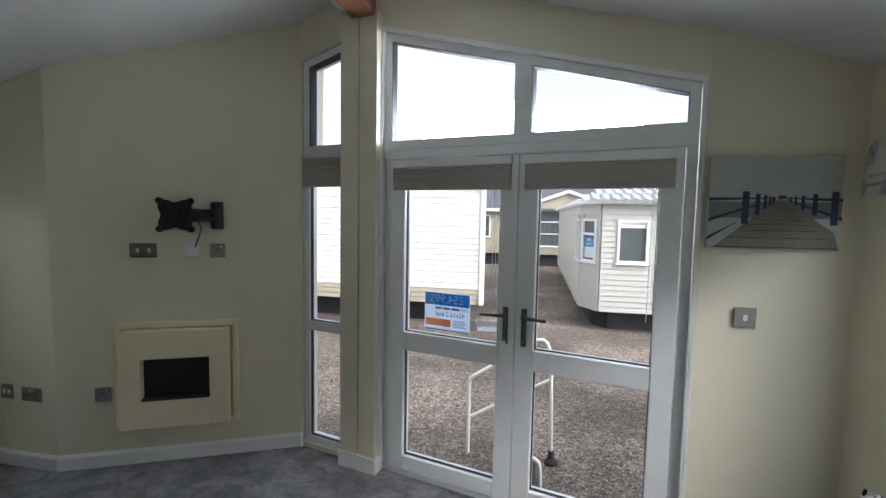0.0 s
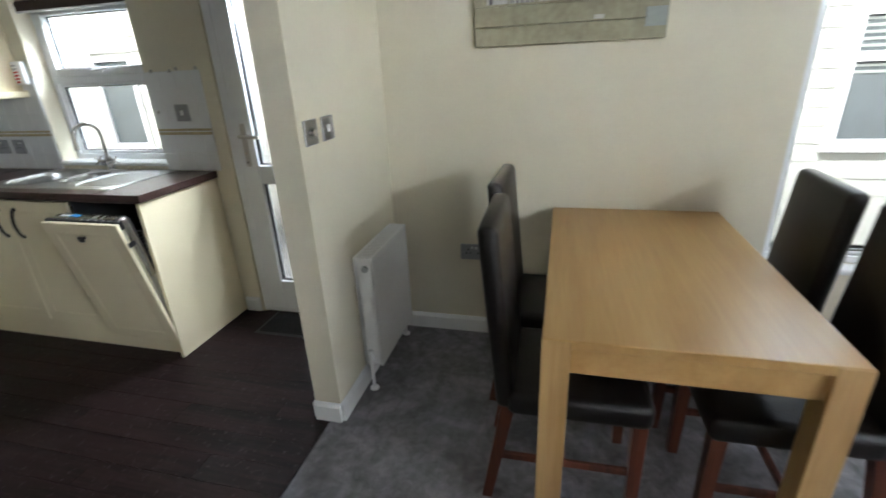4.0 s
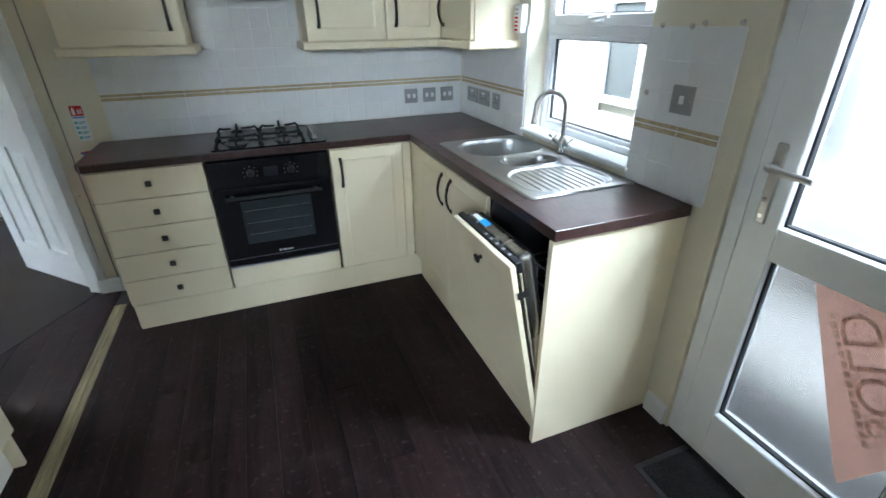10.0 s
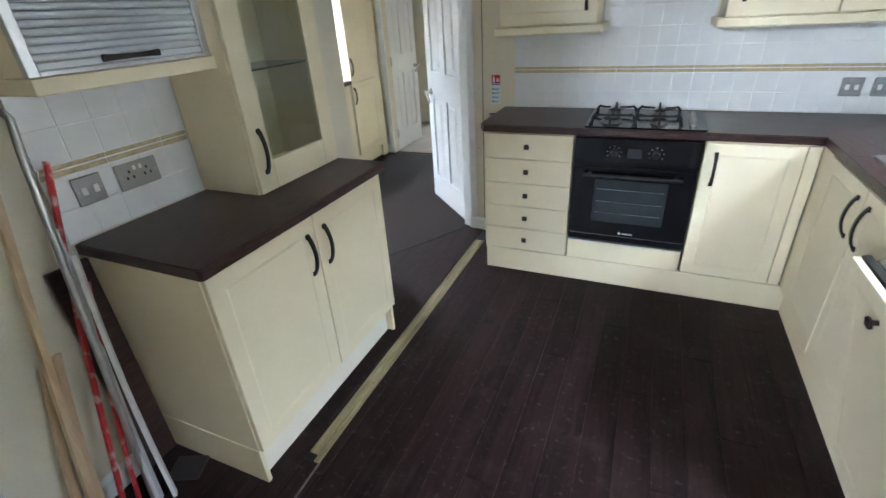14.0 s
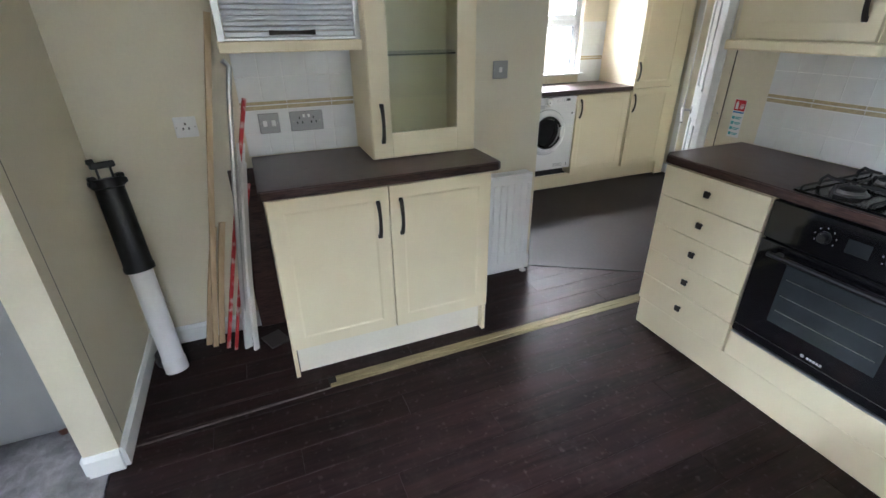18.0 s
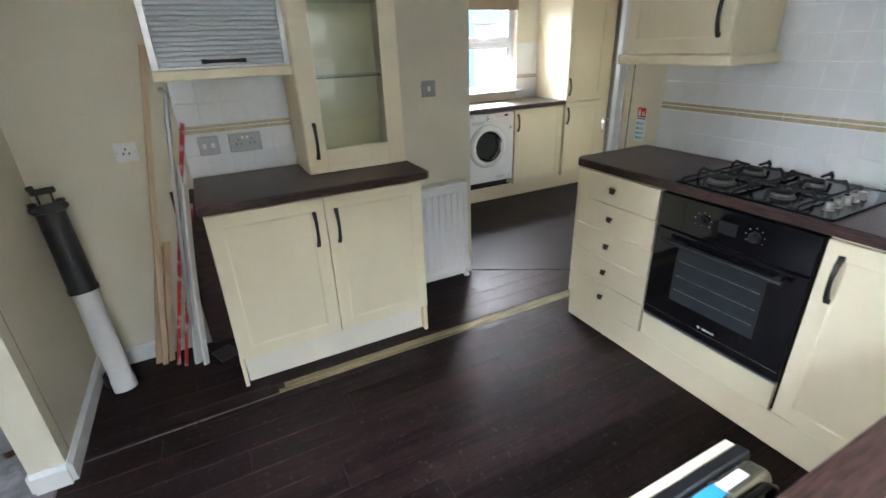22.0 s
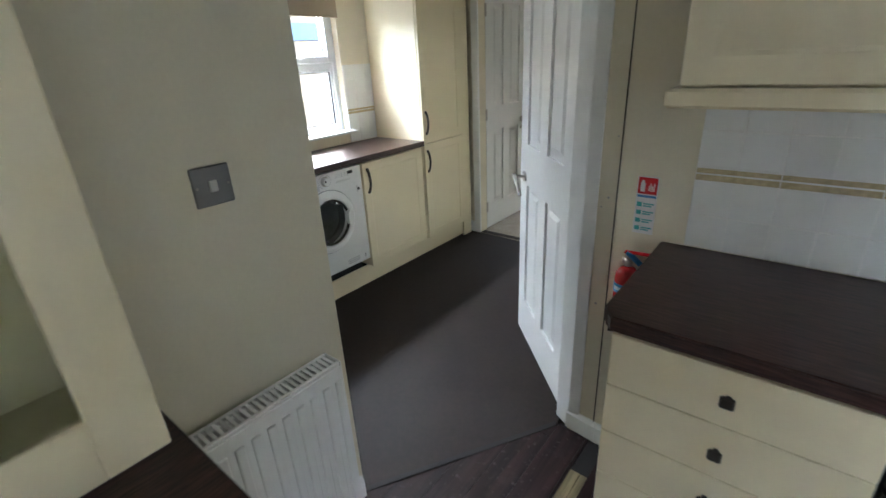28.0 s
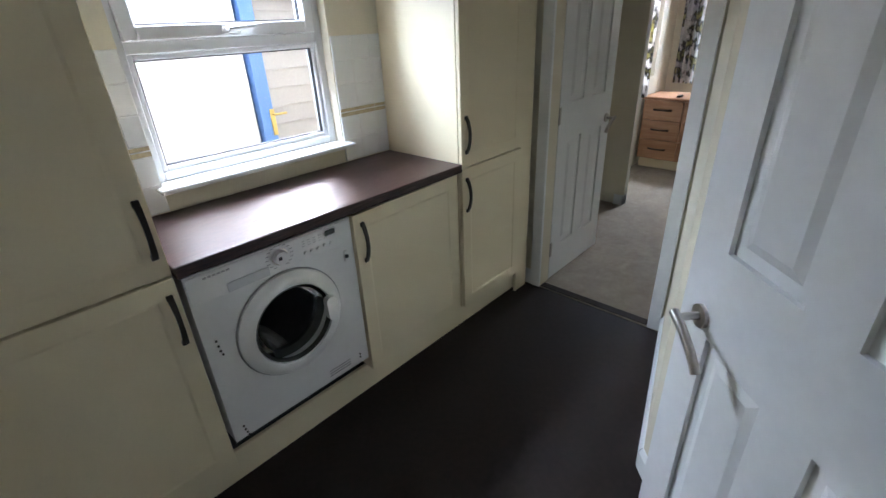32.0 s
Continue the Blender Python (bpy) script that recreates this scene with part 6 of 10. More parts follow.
for _k in range(3):
    _bm = bm_new()
    _ax = radians(35 + 120 * _k)
    _q = _flat @ Matrix.Rotation(_ax, 4, "Z")
    box(_bm, (0.165, -0.018, -0.37), (0.228, 0.018, -0.135), 0.012, m=_q, seg=2)
    part("paddle", _bm, M_WHITE, dm, "white drum paddle")
_bm = bm_new()
prism(_bm, rounded(0.143, 0.0, 0.044, 0.098, 0.020, 5), 0.020, 0.044)
part("porthole_handle", put(_bm, _flat), M_WHITE, wd, "white grip")
# raised grey ring, its colour imitating the shade in the door's gap
_bm = bm_new()
lathe(_bm, [(0.1985, 0.0), (0.1985, 0.003), (0.2035, 0.003), (0.2035, 0.0)], None, 56, _flat, caps=False)
part("gap_shade_ring", _bm, M_GREY, wd, "grey ring coloured as the shaded gap round the door", smooth=True)
_bm = bm_new()
tube(_bm, (0.300, -0.008, 0.814), (0.300, -0.030, 0.814), 0.026, 0.023, seg=28)
dl = part("dial", put(_bm, _m), M_WHITE, fas, "white programme dial", smooth=True)
_bm = bm_new()
lathe(_bm, [(0.028, 0.0), (0.030, 0.0), (0.030, 0.004), (0.028, 0.004)], None, 28, _m @ Matrix.Translation((0.300, -0.0080, 0.814)) @ Matrix.Rotation(radians(90), 4, "X"))
part("dial_ring", _bm, M_CHROME, fas, smooth=True)
_bm = bm_new()
box(_bm, (0.285, -0.0312, 0.810), (0.297, -0.0300, 0.822), 0.002)
part("dial_mark", put(_bm, _m), M_BLACK, fas)
_bm = bm_new()
for _k in range(16):
    _a = radians(-150 + 20 * _k)
    _x, _z = 0.300 + 0.045 * math.sin(_a), 0.814 + 0.040 * math.cos(_a)
    box(_bm, (_x - 0.006, -0.0084, _z - 0.0012), (_x + 0.006, -0.0072, _z + 0.0012))
part("programme_scale", put(_bm, _m), M_GREY, fas, "small grey printed marks")
_bm = bm_new()
for _k in range(5):
    for _j in range(3):
        box(_bm, (0.385 + _k * 0.022, -0.0084, 0.815 + _j * 0.009), (0.397 + _k * 0.022, -0.0072, 0.8168 + _j * 0.009))
part("key_legend", put(_bm, _m), M_GREY, fas, "small grey printed lines")
_bm = bm_new()
for _k in range(6):
    box(_bm, (0.055 + _k * 0.014, -0.0084, 0.836), (0.066 + _k * 0.014, -0.0072, 0.842))
part("brand_bar", put(_bm, _m), M_GREY, fas, "small grey printed bar")
for _k in range(5):
    _bm = bm_new()
    tube(_bm, (0.392 + _k * 0.026, -0.009, 0.790), (0.392 + _k * 0.026, -0.014, 0.790), 0.006, seg=12)
    part("button", put(_bm, _m), M_WHITE, fas)
_bm = bm_new()
box(_bm, (0.478, -0.0112, 0.822), (0.520, -0.0095, 0.842), 0.002)
part("display", put(_bm, _m), M_BLACK, fas)
_bm = bm_new()
box(_bm, (0.545, -0.008, 0.690), (0.565, 0.0, 0.735), 0.003)
hl = part("hinge_plate", put(_bm, _m), M_WHITE, wb)
_bm = bm_new()
tube(_bm, (0.555, -0.012, 0.712), (0.555, -0.004, 0.712), 0.008, seg=12)
part("hinge_stop", put(_bm, _m), M_BLACK, wb)
_bm = bm_new()
for _x, _z in ((0.04, 0.62), (0.042, 0.60), (0.044, 0.58), (0.048, 0.565), (0.04, 0.255), (0.043, 0.238), (0.047, 0.222), (0.05, 0.208), (0.55, 0.25), (0.55, 0.235)):
    tube(_bm, (_x, -0.007, _z), (_x, -0.0035, _z), 0.004, seg=8)
part("fixing_holes", put(_bm, _m), M_BLACK, wb, "dark fixing holes")
_bm = bm_new()
for _k in range(3):
    box(_bm, (0.40, -0.0052, 0.228 + _k * 0.012), (0.50, -0.0036, 0.232 + _k * 0.012))
part("rating_label", put(_bm, _m), M_GREY, wb)

# window over the worktop
_w = casement("window_utility", face((1.47, -4.22, 1.0), (-1, 0)), 0.79, 0.86, [(0, 0.45, False), (0.45, 0.86, True)], "white double-glazed window with a top-hung light")
_bm = bm_new()
box(_bm, (1.35, -4.195, 0.985), (1.468, -5.035, 1.003), 0.004)
part("window_sill", _bm, M_TRIM, _w)
rb = thing("roller_blind", (1.42, -4.63, 1.70), "brown roller blind rolled up over the utility window", "blind")
_bm = bm_new()
box(_bm, (1.385, -4.21, 1.755), (1.389, -5.00, 1.885))
part("cloth", _bm, M_ROLLER, rb)
_bm = bm_new()
tube(_bm, (1.395, -4.205, 1.885), (1.395, -5.005, 1.885), 0.022, seg=16)
part("roll", _bm, M_ROLLER, rb, smooth=True)
_bm = bm_new()
tube(_bm, (1.387, -4.21, 1.755), (1.387, -5.00, 1.755), 0.006, seg=8)
part("bottom_bar", _bm, M_ROLLER, rb, smooth=True)

# doors
panel_door("door_utility", (-0.692, -4.292, 0.008), -45.4, 0.690, 1.965, "open white four-panel moulded door with a lever handle", 0.615, near=True)
panel_door("door_bedroom", (0.858, -6.015, 0.008), -90, 0.64, 1.965, "open white four-panel moulded door to the bedroom", 0.585)

# fire extinguisher and its sign
ex = thing("fire_extinguisher", (-0.927, -4.11, 0.575), "small red fire extinguisher on a wall bracket", "fire extinguisher")
_c = (-0.927, -4.122, 0)
_bm = bm_new()
lathe(_bm, [(0.0, 0.578), (0.031, 0.578), (0.037, 0.588), (0.037, 0.775), (0.034, 0.797), (0.024, 0.812), (0.013, 0.818), (0.012, 0.826)], _c, 28)
part("cylinder", _bm, M_RED, ex, smooth=True)
_bm = bm_new()
lathe(_bm, [(0.0376, 0.732), (0.0376, 0.764)], _c, 28)
band = part("blue_band", _bm, M_SIGNBLUE, ex, "blue label band", smooth=True)
_bm = bm_new()
for _j in range(5):
    _a = radians(50 + 14 * _j)
    _p = (_c[0] + 0.0379 * math.cos(_a), _c[1] + 0.0379 * math.sin(_a), 0.748)
    box(_bm, (-0.0035, -0.0005, -0.006), (0.0035, 0.0005, 0.006), m=Matrix.Translation(_p) @ Matrix.Rotation(_a + math.pi / 2, 4, "Z"))
part("lettering", _bm, M_WHITE, band, "white lettering")
_bm = bm_new()
for _k in range(9):
    for _j in range(6):
        _a = radians(34 + 17 * _j + 5 * (_k % 2))
        _p = (_c[0] + 0.0377 * math.cos(_a), _c[1] + 0.0377 * math.sin(_a), 0.606 + 0.0125 * _k)
        _w = 0.0032 + 0.0016 * ((_k * 5 + _j * 3) % 3)
        box(_bm, (-_w, -0.0004, -0.0011), (_w, 0.0004, 0.0011), m=Matrix.Translation(_p) @ Matrix.Rotation(_a + math.pi / 2, 4, "Z"))
part("printed_lines", _bm, M_WHITE, ex, "white printed lines")
_bm = bm_new()
lathe(_bm, [(0.0125, 0.822), (0.0145, 0.826), (0.0145, 0.842), (0.011, 0.846), (0.011, 0.858)], _c, 16)
part("valve", _bm, M_SATIN, ex, "dull metal valve", smooth=True)
_bm = bm_new()
path_tube(_bm, [(_c[0] + 0.014, _c[1], 0.838), (_c[0] + 0.020, _c[1] + 0.002, 0.838)], 0.010, 12)
part("gauge", _bm, M_SATIN, ex, "round pressure gauge", smooth=True)
_bm = bm_new()
box(_bm, (-0.016, -0.009, -0.004), (0.078, 0.009, 0.004), 0.003, m=Matrix.Translation((_c[0], _c[1], 0.868)) @ Matrix.Rotation(radians(172), 4, "Z") @ Matrix.Rotation(radians(-6), 4, "Y"))
part("lever", _bm, M_RED, ex, "red squeeze lever")
_bm = bm_new()
path_tube(_bm, [(_c[0] + 0.006, _c[1] + 0.008, 0.868), (_c[0] - 0.018, _c[1] + 0.014, 0.858), (_c[0] - 0.042, _c[1] + 0.016, 0.840)], [0.006, 0.009, 0.0085], 10)
part("grip", _bm, M_SIGNBLUE, ex, "blue carrying grip", smooth=True)
_bm = bm_new()
path_tube(_bm, [(_c[0] - 0.040, _c[1] + 0.016, 0.842), (_c[0] - 0.058, _c[1] + 0.018, 0.822), (_c[0] - 0.066, _c[1] + 0.018, 0.806)], [0.0065, 0.006, 0.005], 8)
part("nozzle", _bm, M_RED, ex, "dark red nozzle", smooth=True)
_bm = bm_new()
for _a in (20, 100, 180):
    _p = Matrix.Translation((_c[0], _c[1], 0)) @ Matrix.Rotation(radians(_a), 4, "Z")
    box(_bm, (0.020, -0.006, 0.570), (0.041, 0.006, 0.579), 0.001, m=_p)
    box(_bm, (0.0378, -0.006, 0.572), (0.041, 0.006, 0.590), 0.001, m=_p)
box(_bm, (_c[0] - 0.012, -4.1705, 0.570), (_c[0] + 0.012, -4.1595, 0.66), 0.002)
box(_bm, (_c[0] - 0.010, -4.162, 0.570), (_c[0] + 0.010, -4.118, 0.5775), 0.001)
part("bracket", _bm, M_BLACK, ex, "black wall bracket")

sg = thing("fire_sign", (-0.975, -4.166, 0.92), "red, white and teal fire extinguisher notice on the wall", "sign")
_m = face((-0.914, -4.1685, 0.006), (0, 1))
_bm = bm_new()
box(_bm, (0, -0.002, 0.915), (0.062, 0, 1.100), 0.0005)
part("board", put(_bm, _m), M_WHITE_PAPER, sg)
_bm = bm_new()
box(_bm, (0.003, -0.0028, 1.045), (0.059, -0.0015, 1.097))
part("red_panel", put(_bm, _m), M_RED, sg, "red panel with a white extinguisher picture")
_bm = bm_new()
box(_bm, (0.010, -0.0034, 1.052), (0.024, -0.0022, 1.080), 0.003)
box(_bm, (0.013, -0.0034, 1.080), (0.021, -0.0022, 1.088))
for _k in range(4):
    box(_bm, (0.034 + _k * 0.005, -0.0034, 1.055), (0.037 + _k * 0.005, -0.0022, 1.072 + 0.008 * (_k % 2)))
part("pictogram", put(_bm, _m), M_WHITE, sg, "white pictogram")
_bm = bm_new()
box(_bm, (0.003, -0.0028, 1.034), (0.059, -0.0015, 1.041))
part("blue_line", put(_bm, _m), M_SIGNBLUE, sg)
_bm = bm_new()
for _k in range(4):
    _z = 1.010 - _k * 0.026
    box(_bm, (0.005, -0.0028, _z - 0.006), (0.020, -0.0015, _z + 0.008), 0.002)
    box(_bm, (0.024, -0.0028, _z + 0.002), (0.056, -0.0015, _z + 0.006))
    box(_bm, (0.024, -0.0028, _z - 0.005), (0.048, -0.0015, _z - 0.001))
part("teal_lines", put(_bm, _m), M_TEAL, sg, "teal symbols and lines")

# bedroom seen through the door
ch = thing("chest_of_drawers", (1.03, -8.95, 0.0), "light walnut chest with three rows of drawers", "chest of drawers")
_m = face((1.40, -8.735, 0), (0, 1))
_bm = bm_new()
box(_bm, (0.0, 0.0, 0.10), (0.78, 0.42, 0.70), 0.002)
part("body", put(_bm, _m), M_CHEST, ch)
_bm = bm_new()
box(_bm, (0.02, 0.02, 0.0), (0.76, 0.40, 0.10))
part("plinth_board", put(_bm, _m), M_CREAM, ch)
_bm = bm_new()
box(_bm, (-0.01, -0.03, 0.70), (0.79, 0.42, 0.725), 0.005)
part("top", put(_bm, _m), M_CHEST, ch)
for _k in range(3):
    for _j in range(2):
        _d = part("drawer", put(slab_bm(0.384, 0.193, x0=0.004 + _j * 0.388, z0=0.108 + _k * 0.197), _m), M_CHEST, ch)
        part("handle", put(bow_bm(0.196 + _j * 0.388, 0.21 + _k * 0.197, 0.17, upright=False, out=0.022), _m), M_BRONZE, _d, smooth=True)
lp = thing("table_lamp", (0.93, -8.93, 0.725), "small white table lamp on the chest of drawers", "lamp")
_bm = bm_new()
lathe(_bm, [(0.05, 0.726), (0.05, 0.735), (0.012, 0.745), (0.008, 0.80), (0.012, 0.82), (0.007, 0.84), (0.007, 0.93)], (0.93, -8.93, 0), 20)
part("stem", _bm, M_WHITE, lp, smooth=True)
_bm = bm_new()
lathe(_bm, [(0.105, 0.90), (0.075, 1.05)], (0.93, -8.93, 0), 24)
bmesh.ops.solidify(_bm, geom=_bm.faces[:], thickness=0.003)
part("shade", _bm, M_SHADE, lp, smooth=True)
_bm = bm_new()
box(_bm, (1.07, -8.86, 0.726), (1.11, -8.76, 0.745), 0.006)
solo("remote_control", _bm, M_BLACK, "black remote control on the chest", "remote control")

casement("window_bedroom", face((1.12, YB - 0.03, 0.95), (0, 1)), 0.72, 1.0, [(0, 1.0, False)], "white double-glazed bedroom window")
casement("window_bedroom_side", face((1.47, -8.33, 0.9), (-1, 0)), 0.62, 1.05, [(0, 1.05, False)], "white double-glazed side window of the bedroom")
M_CURTAIN = mottled("floral_curtain", [(0.75, 0.74, 0.72), (0.78, 0.77, 0.74), (0.05, 0.05, 0.06), (0.45, 0.42, 0.20)], 9, 0.9, 0.1, 0.002, True, 2, 0.38, 0.62)


def curtain(name, a, b, z0, z1, label, material, folds=7):
    """A hanging cloth from a to b, in waves."""
    a, b = Vector(a), Vector(b)
    d = (b - a)
    n = Vector((-d.y, d.x)).normalized()
    bm = bm_new()
    nx, nz = folds * 8, 6
    g = []
    for i in range(nx + 1):
        u = i / nx
        col = []
        for j in range(nz + 1):
            w = 0.026 * math.sin(u * folds * 2 * math.pi + 0.4 * math.sin(j)) * (0.7 + 0.3 * (1 - j / nz))
            p = a + d * u + n * w
            col.append(bm.verts.new((p.x, p.y, z0 + (z1 - z0) * j / nz)))
        g.append(col)
    for i in range(nx):
        for j in range(nz):
            bm.faces.new((g[i][j], g[i + 1][j], g[i + 1][j + 1], g[i][j + 1]))
    bmesh.ops.solidify(bm, geom=bm.faces[:], thickness=0.003)
    return solo(name, bm, material, label, "curtain", "bedroom curtains", smooth=True)


curtain("curtain", (1.36, -8.32), (1.36, -8.62), 0.74, 2.05, "white curtain with black and mustard leaves", M_CURTAIN, 4)
curtain("curtain", (1.33, -9.27), (1.13, -9.27), 0.80, 2.05, "white curtain with black and mustard leaves", M_CURTAIN, 4)
for _a, _b in (((1.36, -8.25, 2.06), (1.36, -9.20, 2.06)), ((1.40, -9.27, 2.06), (0.30, -9.27, 2.06))):
    _bm = bm_new()
    tube(_bm, _a, _b, 0.012, seg=10)
    for _p in (_a, _b):
        _wall = (XE + 0.001, _p[1], _p[2]) if _a[0] == _b[0] else (_p[0], YB - 0.001, _p[2])
        tube(_bm, _p, _wall, 0.008, seg=8)
    solo("curtain_rail", _bm, M_SATIN, "steel curtain rail on the bedroom wall", "curtain rail", smooth=True)
cb = thing("handbag", (1.36, -7.35, 1.32), "dark handbag hanging from the closet wall", "bag")
_bm = bm_new()
box(_bm, (1.30, -7.42, 1.32), (1.37, -7.28, 1.46), 0.02, seg=3)
part("bag", _bm, M_BLACK, cb)
_bm = bm_new()
path_tube(_bm, [(1.335, -7.40, 1.45), (1.34, -7.38, 1.60), (1.40, -7.35, 1.63), (1.34, -7.32, 1.60), (1.335, -7.30, 1.45)], 0.006, 8)
part("strap", _bm, M_BLACK, cb, smooth=True)
_bm = bm_new()
tube(_bm, (XE + 0.001, -7.35, 1.615), (1.375, -7.35, 1.62), 0.006, seg=8)
part("peg", _bm, M_SATIN, cb, "small steel peg on the wall")
_bm = bm_new()
box(_bm, (1.03, -7.44, 1.70), (XE - 0.005, -6.7, 1.72), 0.002)
solo("closet_shelf", _bm, M_TRIM, "white shelf in the closet", "shelf")


# ---- front glazing ----
def front(x, z=0.0, out=0.0):
    """A place on the front wall's inner face at x, moved outwards."""
    p = FRONT0 + FD * fs(x) + FN * out
    return Vector((p.x, p.y, z))


FM = Matrix.Identity(4)
FM.col[0][:3], FM.col[1][:3], FM.col[3][:3] = (FD.x, FD.y, 0), (FN.x, FN.y, 0), (FRONT0.x, FRONT0.y, 0)
# in FM's frame: x along the wall from its left end, y outwards


def S(x):
    return fs(x - 0.013)


def slope_top(s):
    """The height of the glazing's sloping head at a distance along the front."""
    x = FRONT0.x + FD.x * s
    return 2.613 - 0.296 * (x + 0.74) if x > -0.87 else 2.613 + 0.25 * (x + 1.02)


def bar(bm, s0, s1, z0, z1, y0, y1, bevel=0.004):
    box(bm, (s0, y0, z0), (s1, y1, z1), bevel)


def seal4(bm, s0, s1, z0, z1, y0, y1, q=0.004):
    for a, b, c, d in ((s0, s0 + q, z0, z1), (s1 - q, s1, z0, z1), (s0, s1, z0, z0 + q), (s0, s1, z1 - q, z1)):
        box(bm, (a, y0, c), (b, y1, d))


def slanted(bm, s0, s1, z0, w, y0, y1, top, cut=0.0):
    """A frame with an upright at each side, a level foot and a sloping head."""
    t0, t1 = top(s0), top(s1)
    def quad(a, b, c, d):
        lo = [bm.verts.new((p[0], y0, p[1])) for p in (a, b, c, d)]
        hi = [bm.verts.new((p[0], y1, p[1])) for p in (a, b, c, d)]
        bm.faces.new(lo)
        bm.faces.new(hi[::-1])
        for i in range(4):
            bm.faces.new((lo[i], hi[i], hi[(i + 1) % 4], lo[(i + 1) % 4]))
    quad((s0, z0), (s0 + w, z0), (s0 + w, top(s0 + w)), (s0, t0))
    quad((s1 - w, z0), (s1, z0), (s1, t1), (s1 - w, top(s1 - w)))
    quad((s0 + w, z0), (s1 - w, z0), (s1 - w, z0 + w), (s0 + w, z0 + w))
    quad((s0 + w, top(s0 + w) - w), (s1 - w, top(s1 - w) - w), (s1 - w, top(s1 - w)), (s0 + w, top(s0 + w)))


def slanted_pane(bm, s0, s1, z0, y, top):
    for yy in (y, y + 0.004):
        vs = [bm.verts.new(p) for p in ((s0, yy, z0), (s1, yy, z0), (s1, yy, top(s1)), (s0, yy, top(s0)))]
        bm.faces.new(vs if yy == y else vs[::-1])


def pane(parent, m, s0, s1, z0, z1, y=0.05, material=None):
    bm = bm_new()
    box(bm, (s0, y, z0), (s1, y + 0.004, z1))
    p = part("pane", put(bm, m), material or M_GLASS, parent)
    p.visible_shadow = False
    return p


# French doors
fd = thing("door_french", front(0.05), "white glazed double French doors to the yard", "door", kind="structure")
A, B, MID = S(-0.735), S(0.825), S(0.058)
_bm = bm_new()
bar(_bm, A, A + 0.045, 0.0, 1.925, 0.02, 0.09)
bar(_bm, B - 0.045, B, 0.0, 1.925, 0.02, 0.09)
bar(_bm, A + 0.045, B - 0.045, 0.0, 0.035, 0.01, 0.09)
bar(_bm, A, B, 1.890, 1.945, 0.005, 0.09)
part("door_frame", put(_bm, FM), M_UPVC, fd)


def french_leaf(s0, s1, hand):
    bm = bm_new()
    w = 0.098
    bar(bm, s0, s0 + w, 0.04, 1.885, 0.0, 0.075)
    bar(bm, s1 - w, s1, 0.04, 1.885, 0.0, 0.075)
    bar(bm, s0 + w, s1 - w, 0.04, 0.130, 0.0, 0.075)
    bar(bm, s0 + w, s1 - w, 0.775, 0.885, 0.0, 0.075)
    bar(bm, s0 + w, s1 - w, 1.785, 1.885, 0.0, 0.075)
    leaf = part("leaf", put(bm, FM), M_UPVC, fd)
    for z0, z1 in ((0.130, 0.775), (0.885, 1.785)):
        bm = bm_new()
        seal4(bm, s0 + w, s1 - w, z0, z1, 0.026, 0.046)
        part("seal", put(bm, FM), M_SEAL, leaf, "black rubber glazing seal")
        pane(leaf, FM, s0 + w + 0.004, s1 - w - 0.004, z0 + 0.004, z1 - 0.004, 0.035)
    hx = (s1 - 0.048) if hand > 0 else (s0 + 0.048)
    bm = bm_new()
    box(bm, (hx - 0.015, -0.010, 0.90), (hx + 0.015, 0.002, 1.10), 0.005)
    d = -1 if hand > 0 else 1
    path_tube(bm, [(hx, -0.008, 1.06), (hx, -0.045, 1.06), (hx + d * 0.015, -0.052, 1.06), (hx + d * 0.125, -0.050, 1.057)], [0.009, 0.009, 0.010, 0.008], 10)
    part("lever_handle", put(bm, FM), M_GUNMETAL, leaf, "dark grey lever handle on a long plate", smooth=True)
    bm = bm_new()
    tube(bm, (hx, -0.012, 0.935), (hx, -0.002, 0.935), 0.010, seg=12)
    part("lock_cylinder", put(bm, FM), M_CHROME, leaf, smooth=True)
    if hand > 0:
        bm = bm_new()
        box(bm, (hx - 0.009, -0.018, 0.862), (hx + 0.009, -0.013, 0.920), 0.002)
        part("key_tag", put(bm, FM), M_WHITE, leaf, "white tag hanging from the key")
    bm = bm_new()
    bar(bm, s0 + 0.03, s1 - 0.03, 1.835, 1.88, -0.034, -0.001)
    top = part("blind_headrail", put(bm, FM), M_WHITE, leaf, "white blind headrail")
    bm = bm_new()
    n = 11
    for k in range(n):
        z = 1.708 + 0.0115 * k
        box(bm, (s0 + 0.035, -0.028 + 0.004 * (k % 2), z), (s1 - 0.035, -0.010 + 0.004 * (k % 2), z + 0.0108))
    part("pleated_blind", put(bm, FM), M_BLIND, leaf, "taupe pleated blind drawn up")
    bm = bm_new()
    tube(bm, (s1 - 0.12, -0.02, 1.712), (s1 - 0.125, -0.018, 1.10), 0.0015, seg=5)
    tube(bm, (s1 - 0.11, -0.02, 1.712), (s1 - 0.105, -0.018, 1.16), 0.0015, seg=5)
    part("blind_cord", put(bm, FM), M_WHITE, leaf)
    return leaf


french_leaf(A + 0.048, MID - 0.002, 1)
french_leaf(MID + 0.002, B - 0.048, -1)
_bm = bm_new()
box(_bm, (MID - 0.075, -0.020, 0.84), (MID - 0.050, -0.010, 0.92), 0.003)
part("key_tag", put(_bm, FM), M_WHITE, fd, "white key tag")

